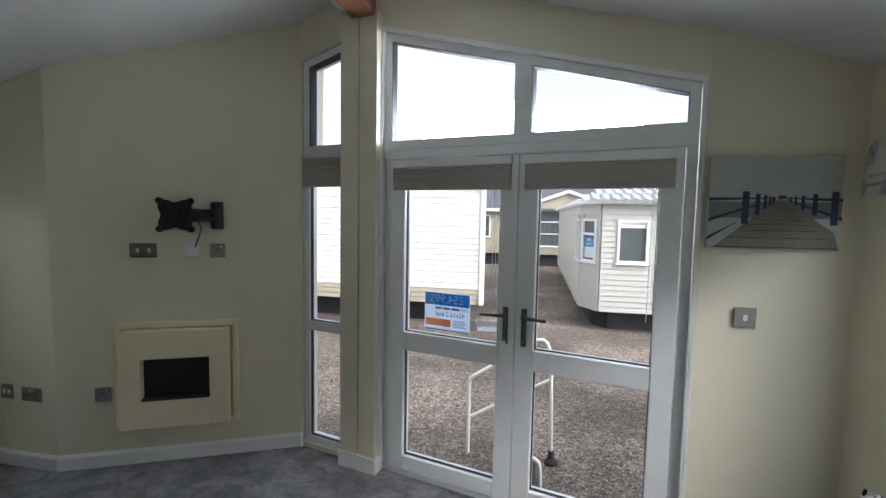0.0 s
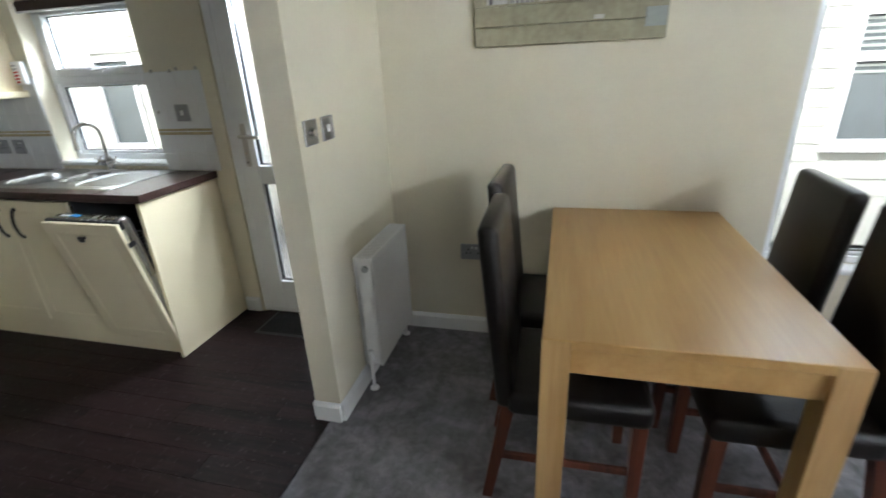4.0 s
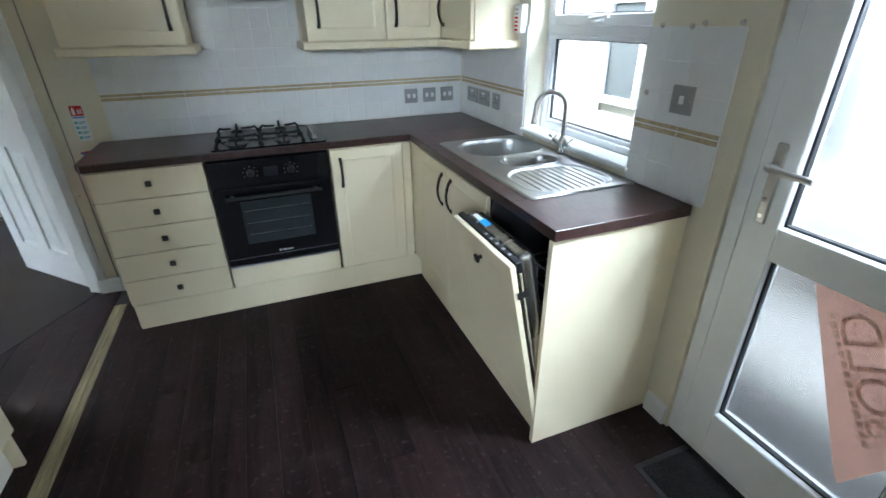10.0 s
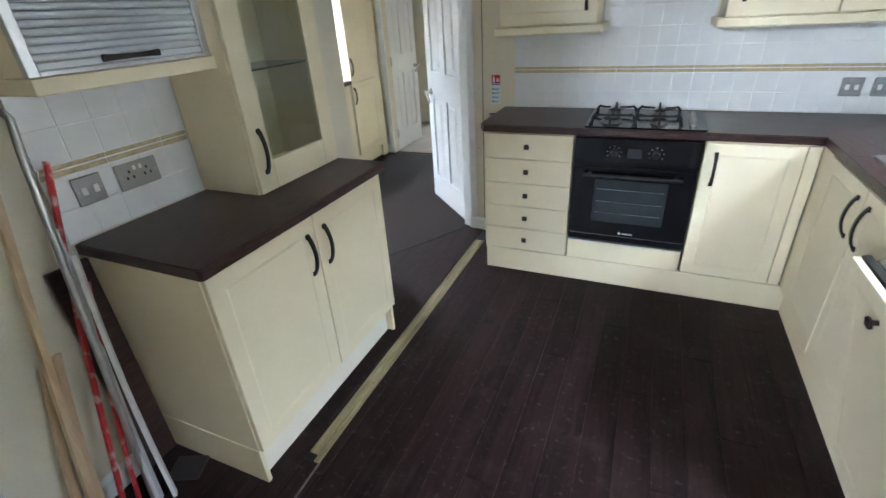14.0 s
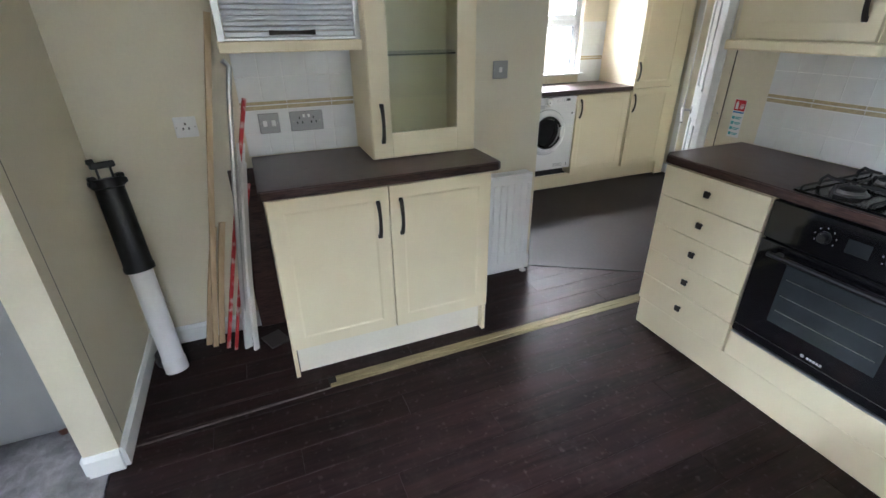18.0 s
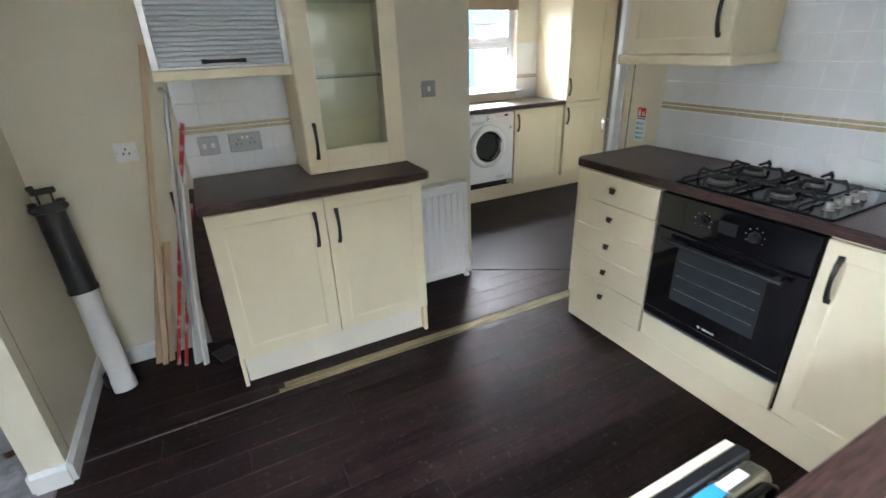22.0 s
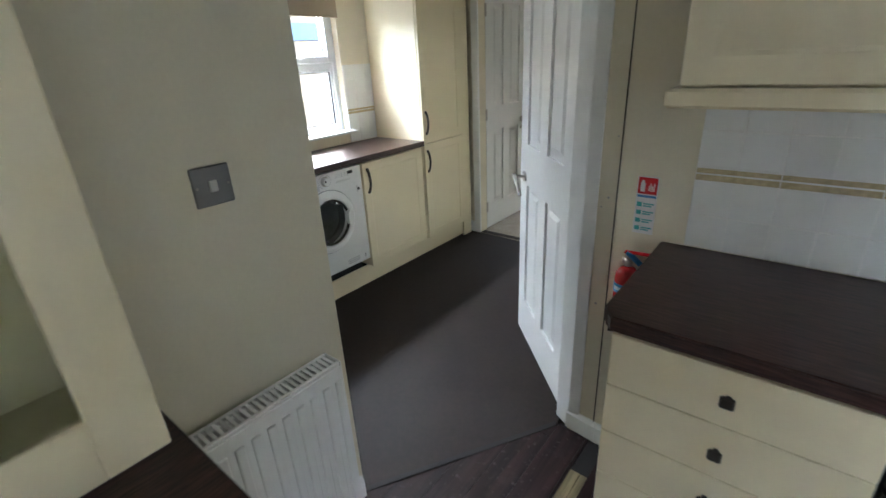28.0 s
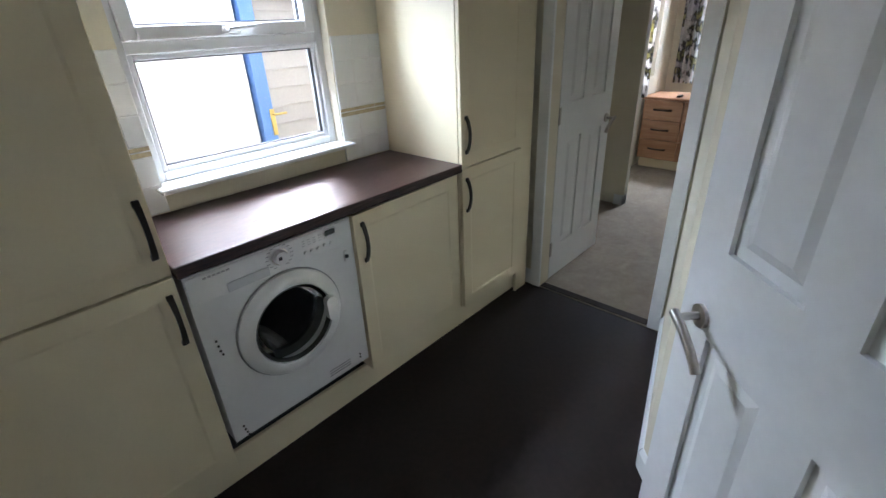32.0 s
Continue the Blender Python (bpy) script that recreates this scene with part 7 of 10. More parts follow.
# price card in the left door, read from outside
INK = thin_card("grey_blue_card_print", (0.20, 0.24, 0.34))
pc = thing("price_card", front(-0.33, 0.92), "blue and white price card facing outdoors in the glass", "sign")
_s0, _s1, _y = S(-0.468), S(-0.195), 0.022
_bm = bm_new()
box(_bm, (_s0, _y, 0.918), (_s1, _y + 0.001, 1.136))
part("card", put(_bm, FM), thin_card("pale_blue_card", (0.80, 0.87, 0.97)), pc)
_bm = bm_new()
box(_bm, (_s0 + 0.004, _y - 0.001, 1.062), (_s1 - 0.004, _y, 1.132))
part("blue_heading", put(_bm, FM), thin_card("blue_card_print", (0.16, 0.42, 0.66)), pc)
_bm = bm_new()
box(_bm, (_s0 + 0.008, _y - 0.001, 0.944), (_s0 + 0.165, _y, 0.985))
part("orange_panel", put(_bm, FM), thin_card("orange_card_print", (0.95, 0.50, 0.22)), pc)
_bm = bm_new()
box(_bm, (_s0 + 0.004, _y - 0.001, 0.920), (_s1 - 0.004, _y, 0.926))
for _k in range(4):
    box(_bm, (_s0 + 0.18, _y - 0.001, 0.945 + 0.011 * _k), (_s1 - 0.02 - 0.012 * (_k % 2), _y, 0.949 + 0.011 * _k))
part("small_print", put(_bm, FM), INK, pc, "fine dark print")
_sm = FM @ Matrix.Translation((0, _y - 0.001, 0))
_c = (_s0 + _s1) / 2
lettering("price_text", "£54,995", _sm, _c, 1.097, 0.066, thin_card("pale_card_print", (0.95, 0.97, 1.0), 0.5), pc, True, "white mirrored price lettering")
lettering("year_text", "2009", _sm, _s1 - 0.032, 1.046, 0.021, INK, pc, True)
_bm = bm_new()
for _a, _b in ((0.062, 0.115), (0.122, 0.165), (0.172, 0.215)):
    box(_bm, (_s1 - _b, _y - 0.001, 1.040), (_s1 - _a, _y, 1.053))
part("model_line", put(_bm, FM), INK, pc, "dark line of print")
lettering("size_text", "42x16 2 bed", _sm, _c + 0.02, 1.013, 0.036, INK, pc, True)

# top lights over the doors
tl = thing("window_gable_right", front(0.05, 2.0), "white gable window with sloping head over the doors", "window", kind="structure")
for _a, _b in ((A, S(0.065)), (S(0.062), B)):
    _bm = bm_new()
    slanted(_bm, _a, _b, 1.945, 0.045, 0.01, 0.08, slope_top)
    _f = part("window_frame", put(_bm, FM), M_UPVC, tl)
    _bm = bm_new()
    slanted(_bm, _a + 0.043, _b - 0.043, 1.988, 0.006, 0.012, 0.07, lambda s: slope_top(s) - 0.043)
    part("seal", put(_bm, FM), M_SEAL, _f)
    _bm = bm_new()
    slanted_pane(_bm, _a + 0.045, _b - 0.045, 1.99, 0.04, lambda s: slope_top(s) - 0.045)
    _p = part("pane", put(_bm, FM), M_GLASS, _f)
    _p.visible_shadow = False

# narrow window left of the post
nw = thing("window_narrow", front(-1.2, 0.03), "tall narrow white window beside the post", "window", kind="structure")
_a, _b = S(-1.345), S(-0.992)
_bm = bm_new()
slanted(_bm, _a, _b, 0.03, 0.045, 0.02, 0.09, slope_top)
bar(_bm, _a + 0.045, _b - 0.045, 0.80, 0.862, 0.015, 0.09)
bar(_bm, _a + 0.045, _b - 0.045, 1.915, 1.995, 0.0, 0.09)
_f = part("window_frame", put(_bm, FM), M_UPVC, nw)
_bm = bm_new()
for _z0, _z1 in ((0.075, 0.80), (0.862, 1.915)):
    seal4(_bm, _a + 0.045, _b - 0.045, _z0, _z1, 0.030, 0.055)
slanted(_bm, _a + 0.044, _b - 0.044, 1.994, 0.006, 0.022, 0.07, lambda s: slope_top(s) - 0.044)
part("seal", put(_bm, FM), M_SEAL, _f)
pane(_f, FM, _a + 0.046, _b - 0.046, 0.076, 0.799, 0.05)
pane(_f, FM, _a + 0.046, _b - 0.046, 0.863, 1.914, 0.05)
_bm = bm_new()
slanted_pane(_bm, _a + 0.046, _b - 0.046, 1.996, 0.05, lambda s: slope_top(s) - 0.046)
_p = part("pane", put(_bm, FM), M_GLASS, _f)
_p.visible_shadow = False
_bm = bm_new()
for _k in range(16):
    _z = 1.735 + 0.0115 * _k
    box(_bm, (_a + 0.01, -0.012 + 0.004 * (_k % 2), _z), (_b - 0.03, 0.006 + 0.004 * (_k % 2), _z + 0.0108))
part("pleated_blind", put(_bm, FM), M_BLIND, nw, "taupe pleated blind drawn up")

# white trim round the glazing and the boxed post
_bm = bm_new()
_t = 0.028
for _s0, _s1 in ((A - 0.05, A - 0.002), (B + 0.002, B + 0.022)):
    slanted(_bm, _s0, _s1, 0.0, (_s1 - _s0) / 2 - 0.0005, -0.012, 0.02, lambda s: slope_top(s) + 0.012)
solo("trim_doors", put(_bm, FM), M_TRIM, "white trim beside the French doors", "trim", kind="structure")
_bm = bm_new()
_q = [(A - 0.05, 0), (B + 0.022, 0)]
_lo = [(A - 0.05, slope_top(A - 0.05) + 0.002), (B + 0.022, slope_top(B + 0.022) + 0.002), (B + 0.022, slope_top(B + 0.022) + 0.026), (A - 0.05, slope_top(A - 0.05) + 0.026)]
_v0 = [_bm.verts.new((s, -0.014, z)) for s, z in _lo]
_v1 = [_bm.verts.new((s, 0.02, z)) for s, z in _lo]
_bm.faces.new(_v0)
_bm.faces.new(_v1[::-1])
for _i in range(4):
    _bm.faces.new((_v0[_i], _v1[_i], _v1[(_i + 1) % 4], _v0[(_i + 1) % 4]))
solo("trim_gable", put(_bm, FM), M_TRIM, "white sloping trim over the doors", "trim", kind="structure")
# above the door opening: the plaster that follows the slope
po = thing("post", (-0.88, 2.86, 0.0), "cream boxed post under the ridge beam", "post", kind="structure")
_bm = bm_new()
prism(_bm, [(-1.020, 2.735), (-0.895, 2.705), (-0.895, 2.87), (-1.008, 2.90)], 0.0, 2.72)
part("left_board", _bm, M_WALL, po)
_bm = bm_new()
prism(_bm, [(-0.888, 2.703), (-0.775, 2.678), (-0.758, 2.78), (-0.888, 2.85)], 0.0, 2.72)
part("right_board", _bm, M_WALL, po)
_bm = bm_new()
prism(_bm, [(-1.030, 2.726), (-0.767, 2.665), (-0.748, 2.75), (-1.023, 2.81)], 0.0, 0.095)
part("skirting", _bm, M_TRIM, po, "white skirting round the post")

bmr = thing("ridge_beam", (-0.87, 0.9, 2.68), "stained brown timber ridge beam", "beam", kind="structure")
_bm = bm_new()
box(_bm, (-0.945, -1.1, 2.69), (-0.795, 2.71, 2.90), 0.008)
part("beam", _bm, M_BEAM, bmr)
_bm = bm_new()
box(_bm, (-1.02, -1.1, 2.735), (-0.947, 2.71, 2.86), 0.006)
part("trim_board", _bm, M_TRIM, bmr, "white trim board")

# ---- fireplace wall ----
_d = Vector((1.25, 0.615)).normalized()
FIRE = Matrix.Identity(4)
FIRE.col[0][:3], FIRE.col[1][:3], FIRE.col[3][:3] = (_d.x, _d.y, 0), (-_d.y, _d.x, 0), (-2.62, 2.285, 0)
FIREPLACE = FIRE @ Matrix.Translation((-0.075, 0, -0.018))
BRACKET = FIRE @ Matrix.Translation((0.015, 0, -0.022))
fp = thing("electric_fireplace", FIRE @ Vector((0.72, 0, 0.25)), "cream wall-hung electric fireplace with a black opening", "fireplace")
_bm = bm_new()
def _frame(bm, s0, s1, z0, z1, i0, i1, j0, j1, y0, y1, bev=0.003):
    bar(bm, s0, i0, z0, z1, y0, y1, bev)
    bar(bm, i1, s1, z0, z1, y0, y1, bev)
    bar(bm, i0, i1, z0, j0, y0, y1, bev)
    bar(bm, i0, i1, j1, z1, y0, y1, bev)


_frame(_bm, 0.395, 1.085, 0.245, 0.905, 0.43, 1.05, 0.28, 0.87, -0.030, -0.001)
part("back_board", put(_bm, FIREPLACE), M_CREAM, fp)
for _s0, _s1, _z0, _z1 in ((0.430, 0.545, 0.262, 0.862), (0.925, 1.035, 0.262, 0.862), (0.545, 0.925, 0.262, 0.43), (0.545, 0.925, 0.69, 0.862)):
    _bm = bm_new()
    bar(_bm, _s0, _s1, _z0, _z1, -0.085, -0.001, 0.002)
    part("surround_board", put(_bm, FIREPLACE), M_CREAM, fp)
_bm = bm_new()
box(_bm, (0.543, -0.020, 0.43), (0.927, -0.004, 0.69))
part("fire_back", put(_bm, FIREPLACE), M_BLACK, fp, "black fire back")
_bm = bm_new()
box(_bm, (0.545, -0.080, 0.428), (0.925, -0.022, 0.445), 0.004)
part("fuel_bed", put(_bm, FIREPLACE), M_IRON, fp, "black fuel bed")

tv = thing("tv_bracket", FIRE @ Vector((0.72, 0, 1.44)), "black swivel television wall bracket with a dangling cable", "tv bracket")
_bm = bm_new()
tube(_bm, (0.885, -0.035, 1.485), (0.885, -0.035, 1.645), 0.036, seg=20)
box(_bm, (0.855, -0.022, 1.48), (0.915, -0.002, 1.65), 0.006)
part("wall_plate", put(_bm, BRACKET), M_BLACK, tv)
_bm = bm_new()
_o = []
for _k in range(40):
    _a = 2 * math.pi * _k / 40
    _r = 0.094 + 0.020 * math.cos(4 * (_a - math.pi / 4))
    _o.append((0.672 + _r * math.cos(_a), 1.565 + _r * math.sin(_a)))
prism(_bm, _o, 0.0, 0.010)
for _sx in (-1, 1):
    for _sz in (-1, 1):
        tube(_bm, (0.672 + _sx * 0.083, 1.565 + _sz * 0.083, -0.002), (0.672 + _sx * 0.083, 1.565 + _sz * 0.083, 0.022), 0.021, 0.017, seg=14)
tube(_bm, (0.672, 1.565, 0.0), (0.672, 1.565, 0.03), 0.035, 0.028, seg=18)
put(_bm, BRACKET @ Matrix(((1, 0, 0, 0), (0, 0, -1, -0.105), (0, 1, 0, 0), (0, 0, 0, 1))))
part("screen_plate", _bm, M_BLACK, tv, "black four-cornered screen plate")
_bm = bm_new()
box(_bm, (0.74, -0.11, 1.525), (0.815, -0.06, 1.60), 0.015, seg=2)
part("knuckle", put(_bm, BRACKET), M_BLACK, tv, "black swivel knuckle")
for _z in (1.545, 1.585):
    _bm = bm_new()
    path_tube(_bm, [(0.885, -0.05, _z), (0.85, -0.075, _z), (0.80, -0.085, _z), (0.70, -0.10, _z)], 0.018, 8)
    part("arm", put(_bm, BRACKET), M_BLACK, tv, smooth=True)
_bm = bm_new()
path_tube(_bm, [(0.79, -0.09, 1.53), (0.80, -0.06, 1.49), (0.785, -0.03, 1.45), (0.765, -0.02, 1.40), (0.755, -0.012, 1.37)], 0.004, 8)
part("cable", put(_bm, BRACKET), M_BLACK, tv, smooth=True)
# plates: x runs along the wall; the front of the frame looks along -y
plate("steel_socket", FIRE, 0.482, 1.326, 0.148, 0.088, "brushed steel aerial and data plate below the bracket", "switch", 2)
plate("white_aerial_plate", FIRE, 0.745, 1.328, 0.086, 0.086, "white aerial plate with a cable plugged in", "none", 1, M_WHITE)
plate("steel_socket", FIRE, 0.895, 1.324, 0.088, 0.088, "brushed steel socket below the bracket", "socket", 1)
plate("steel_socket", FIRE, 0.245, 0.450, 0.088, 0.088, "brushed steel socket beside the fireplace", "socket", 1)
_d2 = Vector((0.53, 0.005)).normalized()
RET = Matrix.Identity(4)
RET.col[0][:3], RET.col[1][:3], RET.col[3][:3] = (_d2.x, _d2.y, 0), (-_d2.y, _d2.x, 0), (XW, 2.28, 0)
plate("steel_socket", RET, 0.180, 0.460, 0.088, 0.088, "brushed steel aerial plate near the corner", "switch", 2)
plate("steel_socket", RET, 0.360, 0.455, 0.146, 0.088, "brushed steel double plug socket near the corner", "socket", 2)

# ---- right of the doors ----
cv = thing("pier_canvas", (1.09, 2.28, 1.456), "grey canvas print of a wooden pier on the sea", "picture")
RETE = Matrix.Translation((0, 2.296, 0))
_m = RETE @ Matrix.Translation((0.846, -0.03, 1.456)) @ Matrix.Diagonal((1.114, 1, 1.016, 1))
_w, _h = 0.440, 0.375
_bm = bm_new()
box(_bm, (0, 0, 0), (_w, 0.028, _h), 0.002)
part("canvas", put(_bm, _m), mat("grey_sky_print", (0.42, 0.45, 0.42), 0.7, var=0.10, scale=3), cv)
_bm = bm_new()
box(_bm, (0.002, -0.0012, 0.125), (_w - 0.002, 0.0, 0.190))
part("sea", put(_bm, _m), mat("dark_sea_print", (0.17, 0.195, 0.195), 0.7, var=0.15, scale=6), cv)
_bm = bm_new()
_vs = [_bm.verts.new(p) for p in ((0.02, -0.0022, 0.002), (_w - 0.004, -0.0022, 0.002), (_w - 0.02, -0.0022, 0.07), (0.245, -0.0022, 0.205), (0.235, -0.0022, 0.205))]
_bm.faces.new(_vs)
part("deck", put(_bm, _m), mat("grey_deck_print", (0.20, 0.19, 0.155), 0.7, var=0.3, scale=20, stretch=(1, 1, 9)), cv)
_bm = bm_new()
for _k in range(14):
    _z = 0.006 + 0.19 * (1 - 0.80 ** _k)
    _u = (_z - 0.002) / 0.203
    box(_bm, (0.02 + 0.215 * _u, -0.0030, _z), (_w - 0.004 - 0.19 * _u, -0.0024, _z + 0.0022 * (1 - _u) + 0.0006))
part("deck_lines", put(_bm, _m), M_DARKTEXT, cv)
_bm = bm_new()
for _k in range(6):
    _u = 1 - 0.62 ** _k
    _hh = 0.125 * (1 - _u) + 0.008
    for _x in (0.125 + 0.105 * _u, 0.415 - 0.165 * _u):
        _zb = 0.10 + 0.10 * _u
        _ww = 0.010 * (1 - _u) + 0.0015
        box(_bm, (_x - _ww, -0.0032, _zb), (_x + _ww, -0.0026, _zb + _hh))
for _x0, _z0, _x1, _z1 in ((0.0, 0.20, 0.225, 0.207), (0.0, 0.115, 0.225, 0.203), (_w, 0.20, 0.255, 0.207), (_w, 0.125, 0.255, 0.203), (0.0, 0.04, 0.10, 0.11)):
    _dx, _dz = _x1 - _x0, _z1 - _z0
    _vs = [_bm.verts.new(p) for p in ((_x0, -0.0034, _z0 - 0.007), (_x1, -0.0034, _z1 - 0.001), (_x1, -0.0034, _z1 + 0.001), (_x0, -0.0034, _z0 + 0.007))]
    _bm.faces.new(_vs)
part("railing_print", put(_bm, _m), M_DARKTEXT, cv, "dark pier railings")
_bm = bm_new()
box(_bm, (0.232, -0.003, 0.205), (0.258, -0.0025, 0.217))
part("pavilion", put(_bm, _m), M_DARKTEXT, cv)
plate("steel_switch", RETE, 1.022, 1.158, 0.088, 0.088, "brushed steel light switch below the pier picture", "switch", 1, category="switch")

# lounge window on the east wall, with blind and deep reveal
casement("window_lounge", face((1.47, 1.99, 0.5), (-1, 0)), 1.70, 1.40, [(0, 1.40, False)], "white double-glazed lounge window")
M_LEAFBLIND = leaf_print("leaf_print_blind", (0.62, 0.60, 0.555), (0.27, 0.295, 0.325), 0.25)


def roman_blind(name, m, w, h, label, depth=0.10):
    """A raised roman blind: a soft stack of cloth folds. x along, y into the wall, z up from its foot."""
    t = thing(name, m @ Vector((w / 2, 0, 0)), label, "blind", "roman blinds")
    bm = bm_new()
    prof = [(-0.048, 0.0), (-0.066, 0.006), (-0.070, h * 0.10), (-0.055, h * 0.13), (-0.069, h * 0.16), (-0.068, h * 0.26), (-0.054, h * 0.29), (-0.066, h * 0.33), (-0.064, h * 0.55), (-0.056, h * 0.8), (-0.048, h * 0.97), (-0.04, h), (-0.004, h), (-0.004, h * 0.5), (-0.02, 0.02)]
    n = 16
    rings = []
    for k in range(n + 1):
        x = w * k / n
        sag = 0.006 * math.sin(k * 1.9)
        rings.append([bm.verts.new((x, y + sag * 0.4, z + (sag if z < h * 0.5 else 0))) for y, z in prof])
    for r0, r1 in zip(rings, rings[1:]):
        for k in range(len(prof)):
            j = (k + 1) % len(prof)
            bm.faces.new((r0[k], r0[j], r1[j], r1[k]))
    bm.faces.new(rings[0])
    bm.faces.new(rings[-1][::-1])
    part("cloth", put(bm, m), M_LEAFBLIND, t, smooth=True)
    bm = bm_new()
    for k in range(3):
        box(bm, (0.005, -0.070 + 0.012 * k, -0.012), (w - 0.005, -0.066 + 0.012 * k, 0.02), 0.0015)
    part("lower_folds", put(bm, m), M_LEAFBLIND, t)
    return t


roman_blind("roman_blind", face((1.42, 2.19, 1.685), (-1, 0)), 1.95, 0.20, "pale roman blind with grey-blue leaves over the lounge window")

# ---- dining end ----
for _y in (0.63, 1.375):
    _w = casement("window_dining", face((XW - 0.055, _y, 0.505), (1, 0)), 0.58, 1.355, [(0, 1.355, False)], "tall white double-glazed window beside the dining table", glazing=M_TINTGLASS)
    _bm = bm_new()
    box(_bm, (XW + 0.03, _y - 0.012, 0.478), (XW - 0.058, _y + 0.592, 0.503), 0.006)
    part("window_sill", _bm, M_TRIM, _w)
for _y, _w in ((0.560, 0.70), (1.325, 0.715)):
    roman_blind("roman_blind", face((XW + 0.002, _y, 1.722), (1, 0)), _w, 0.19, "pale roman blind with grey-blue leaves drawn up")

pic = thing("beach_hut_picture", (XW, -0.25, 1.48), "painted wood picture of white beach huts on sand", "picture")
_m = face((XW + 0.002, -0.685, 1.482), (1, 0)) @ Matrix.Translation((0, -0.002, 0))
_w, _h = 0.785, 0.395
M_SANDPAINT = mat("sand_paint", (0.34, 0.32, 0.22), 0.8, var=0.2, scale=8, grain=40, bump=0.02)
for _k in range(5):
    _bm = bm_new()
    box(_bm, (0, -0.022, _k * _h / 5 + 0.001), (_w, 0, (_k + 1) * _h / 5 - 0.001), 0.002)
    part("board", put(_bm, _m), M_SANDPAINT, pic)
_bm = bm_new()
box(_bm, (0.001, -0.0235, _h * 0.52), (_w - 0.001, -0.0215, _h - 0.001))
part("sky", put(_bm, _m), mat("sky_paint", (0.16, 0.28, 0.30), 0.8, var=0.25, scale=6, grain=40, bump=0.02), pic)
_bm = bm_new()
box(_bm, (0.001, -0.0245, _h * 0.40), (_w - 0.001, -0.022, _h * 0.54))
part("dune", put(_bm, _m), mat("dune_paint", (0.38, 0.35, 0.24), 0.8, var=0.25, scale=9), pic)
M_HUTROOF = mat("grey_roof_paint", (0.10, 0.085, 0.10), 0.8, var=0.25, scale=20)
M_HUTPINK = mat("pink_stripe_paint", (0.50, 0.25, 0.27), 0.8, var=0.2)
M_HUTWHITE = mat("chalky_white_paint", (0.58, 0.58, 0.54), 0.85, var=0.12, scale=12)
for _k, (_x, _hw, _t) in enumerate(((0.10, 0.045, 0.70), (0.205, 0.052, 0.66), (0.335, 0.062, 0.68), (0.475, 0.056, 0.73), (0.61, 0.075, 0.76))):
    _z0, _z1 = _h * 0.42, _h * (_t - 0.12)
    _bm = bm_new()
    box(_bm, (_x - _hw, -0.027, _z0), (_x + _hw, -0.0235, _z1))
    _vs = [_bm.verts.new(p) for p in ((_x - _hw, -0.0271, _z1 - 0.001), (_x - _hw * 0.1, -0.0271, _z1 - 0.001), (_x - _hw * 0.55, -0.0271, _h * _t - 0.004))]
    _bm.faces.new(_vs)
    _hut = part("hut", put(_bm, _m), M_HUTWHITE, pic, "small painted beach hut")
    _bm = bm_new()
    _vs = [_bm.verts.new(p) for p in ((_x - _hw * 0.12, -0.0285, _z1 - 0.004), (_x + _hw + 0.010, -0.0285, _z1 - 0.004), (_x + _hw * 0.55, -0.0285, _h * _t), (_x - _hw * 0.55, -0.0285, _h * _t))]
    _bm.faces.new(_vs)
    part("hut_roof", put(_bm, _m), M_HUTROOF, _hut)
    _bm = bm_new()
    if _k in (2, 4):
        for _j in range(4):
            _z = _z0 + 0.006 + _j * (_z1 - _z0) / 4
            box(_bm, (_x - _hw + 0.002, -0.0282, _z), (_x + _hw - 0.002, -0.0272, _z + 0.006))
    elif _k == 1:
        for _j in range(5):
            box(_bm, (_x - _hw + 0.008 + _j * 0.021, -0.0282, _z0), (_x - _hw + 0.014 + _j * 0.021, -0.0272, _z1))
    else:
        box(_bm, (_x - _hw * 0.75, -0.0282, _z0), (_x - _hw * 0.75 + 0.014, -0.0272, _z0 + 0.034))
    part("hut_paintwork", put(_bm, _m), M_HUTPINK if _k in (2, 4) else M_HUTROOF, _hut)
for _x in (0.05, 0.735):
    _bm = bm_new()
    box(_bm, (_x - 0.003, -0.0245, _h * 0.45), (_x + 0.003, -0.0236, _h * 0.86))
    box(_bm, (_x - 0.012, -0.0245, _h * 0.82), (_x + 0.012, -0.0236, _h * 0.87))
    part("lamp_post", put(_bm, _m), M_HUTROOF, pic, "dark painted lamp post")
_bm = bm_new()
for _k in range(18):
    _x = 0.06 + _k * 0.037
    _vs = [_bm.verts.new(p) for p in ((_x, -0.0245, _h * 0.79), (_x + 0.018, -0.0245, _h * 0.79), (_x + 0.009, -0.0245, _h * 0.75))]
    _bm.faces.new(_vs)
part("bunting", put(_bm, _m), M_WHITE_PAPER, pic, "pale bunting flags")
_bm = bm_new()
box(_bm, (0.50, -0.0245, _h * 0.22), (0.54, -0.0225, _h * 0.26), 0.004)
part("gull", put(_bm, _m), M_HUTWHITE, pic)
_bm = bm_new()
box(_bm, (0.70, -0.0245, _h * 0.12), (0.78, -0.0225, _h * 0.30), 0.004)
part("pail", put(_bm, _m), mat("grey_paint", (0.35, 0.38, 0.36), 0.8), pic)

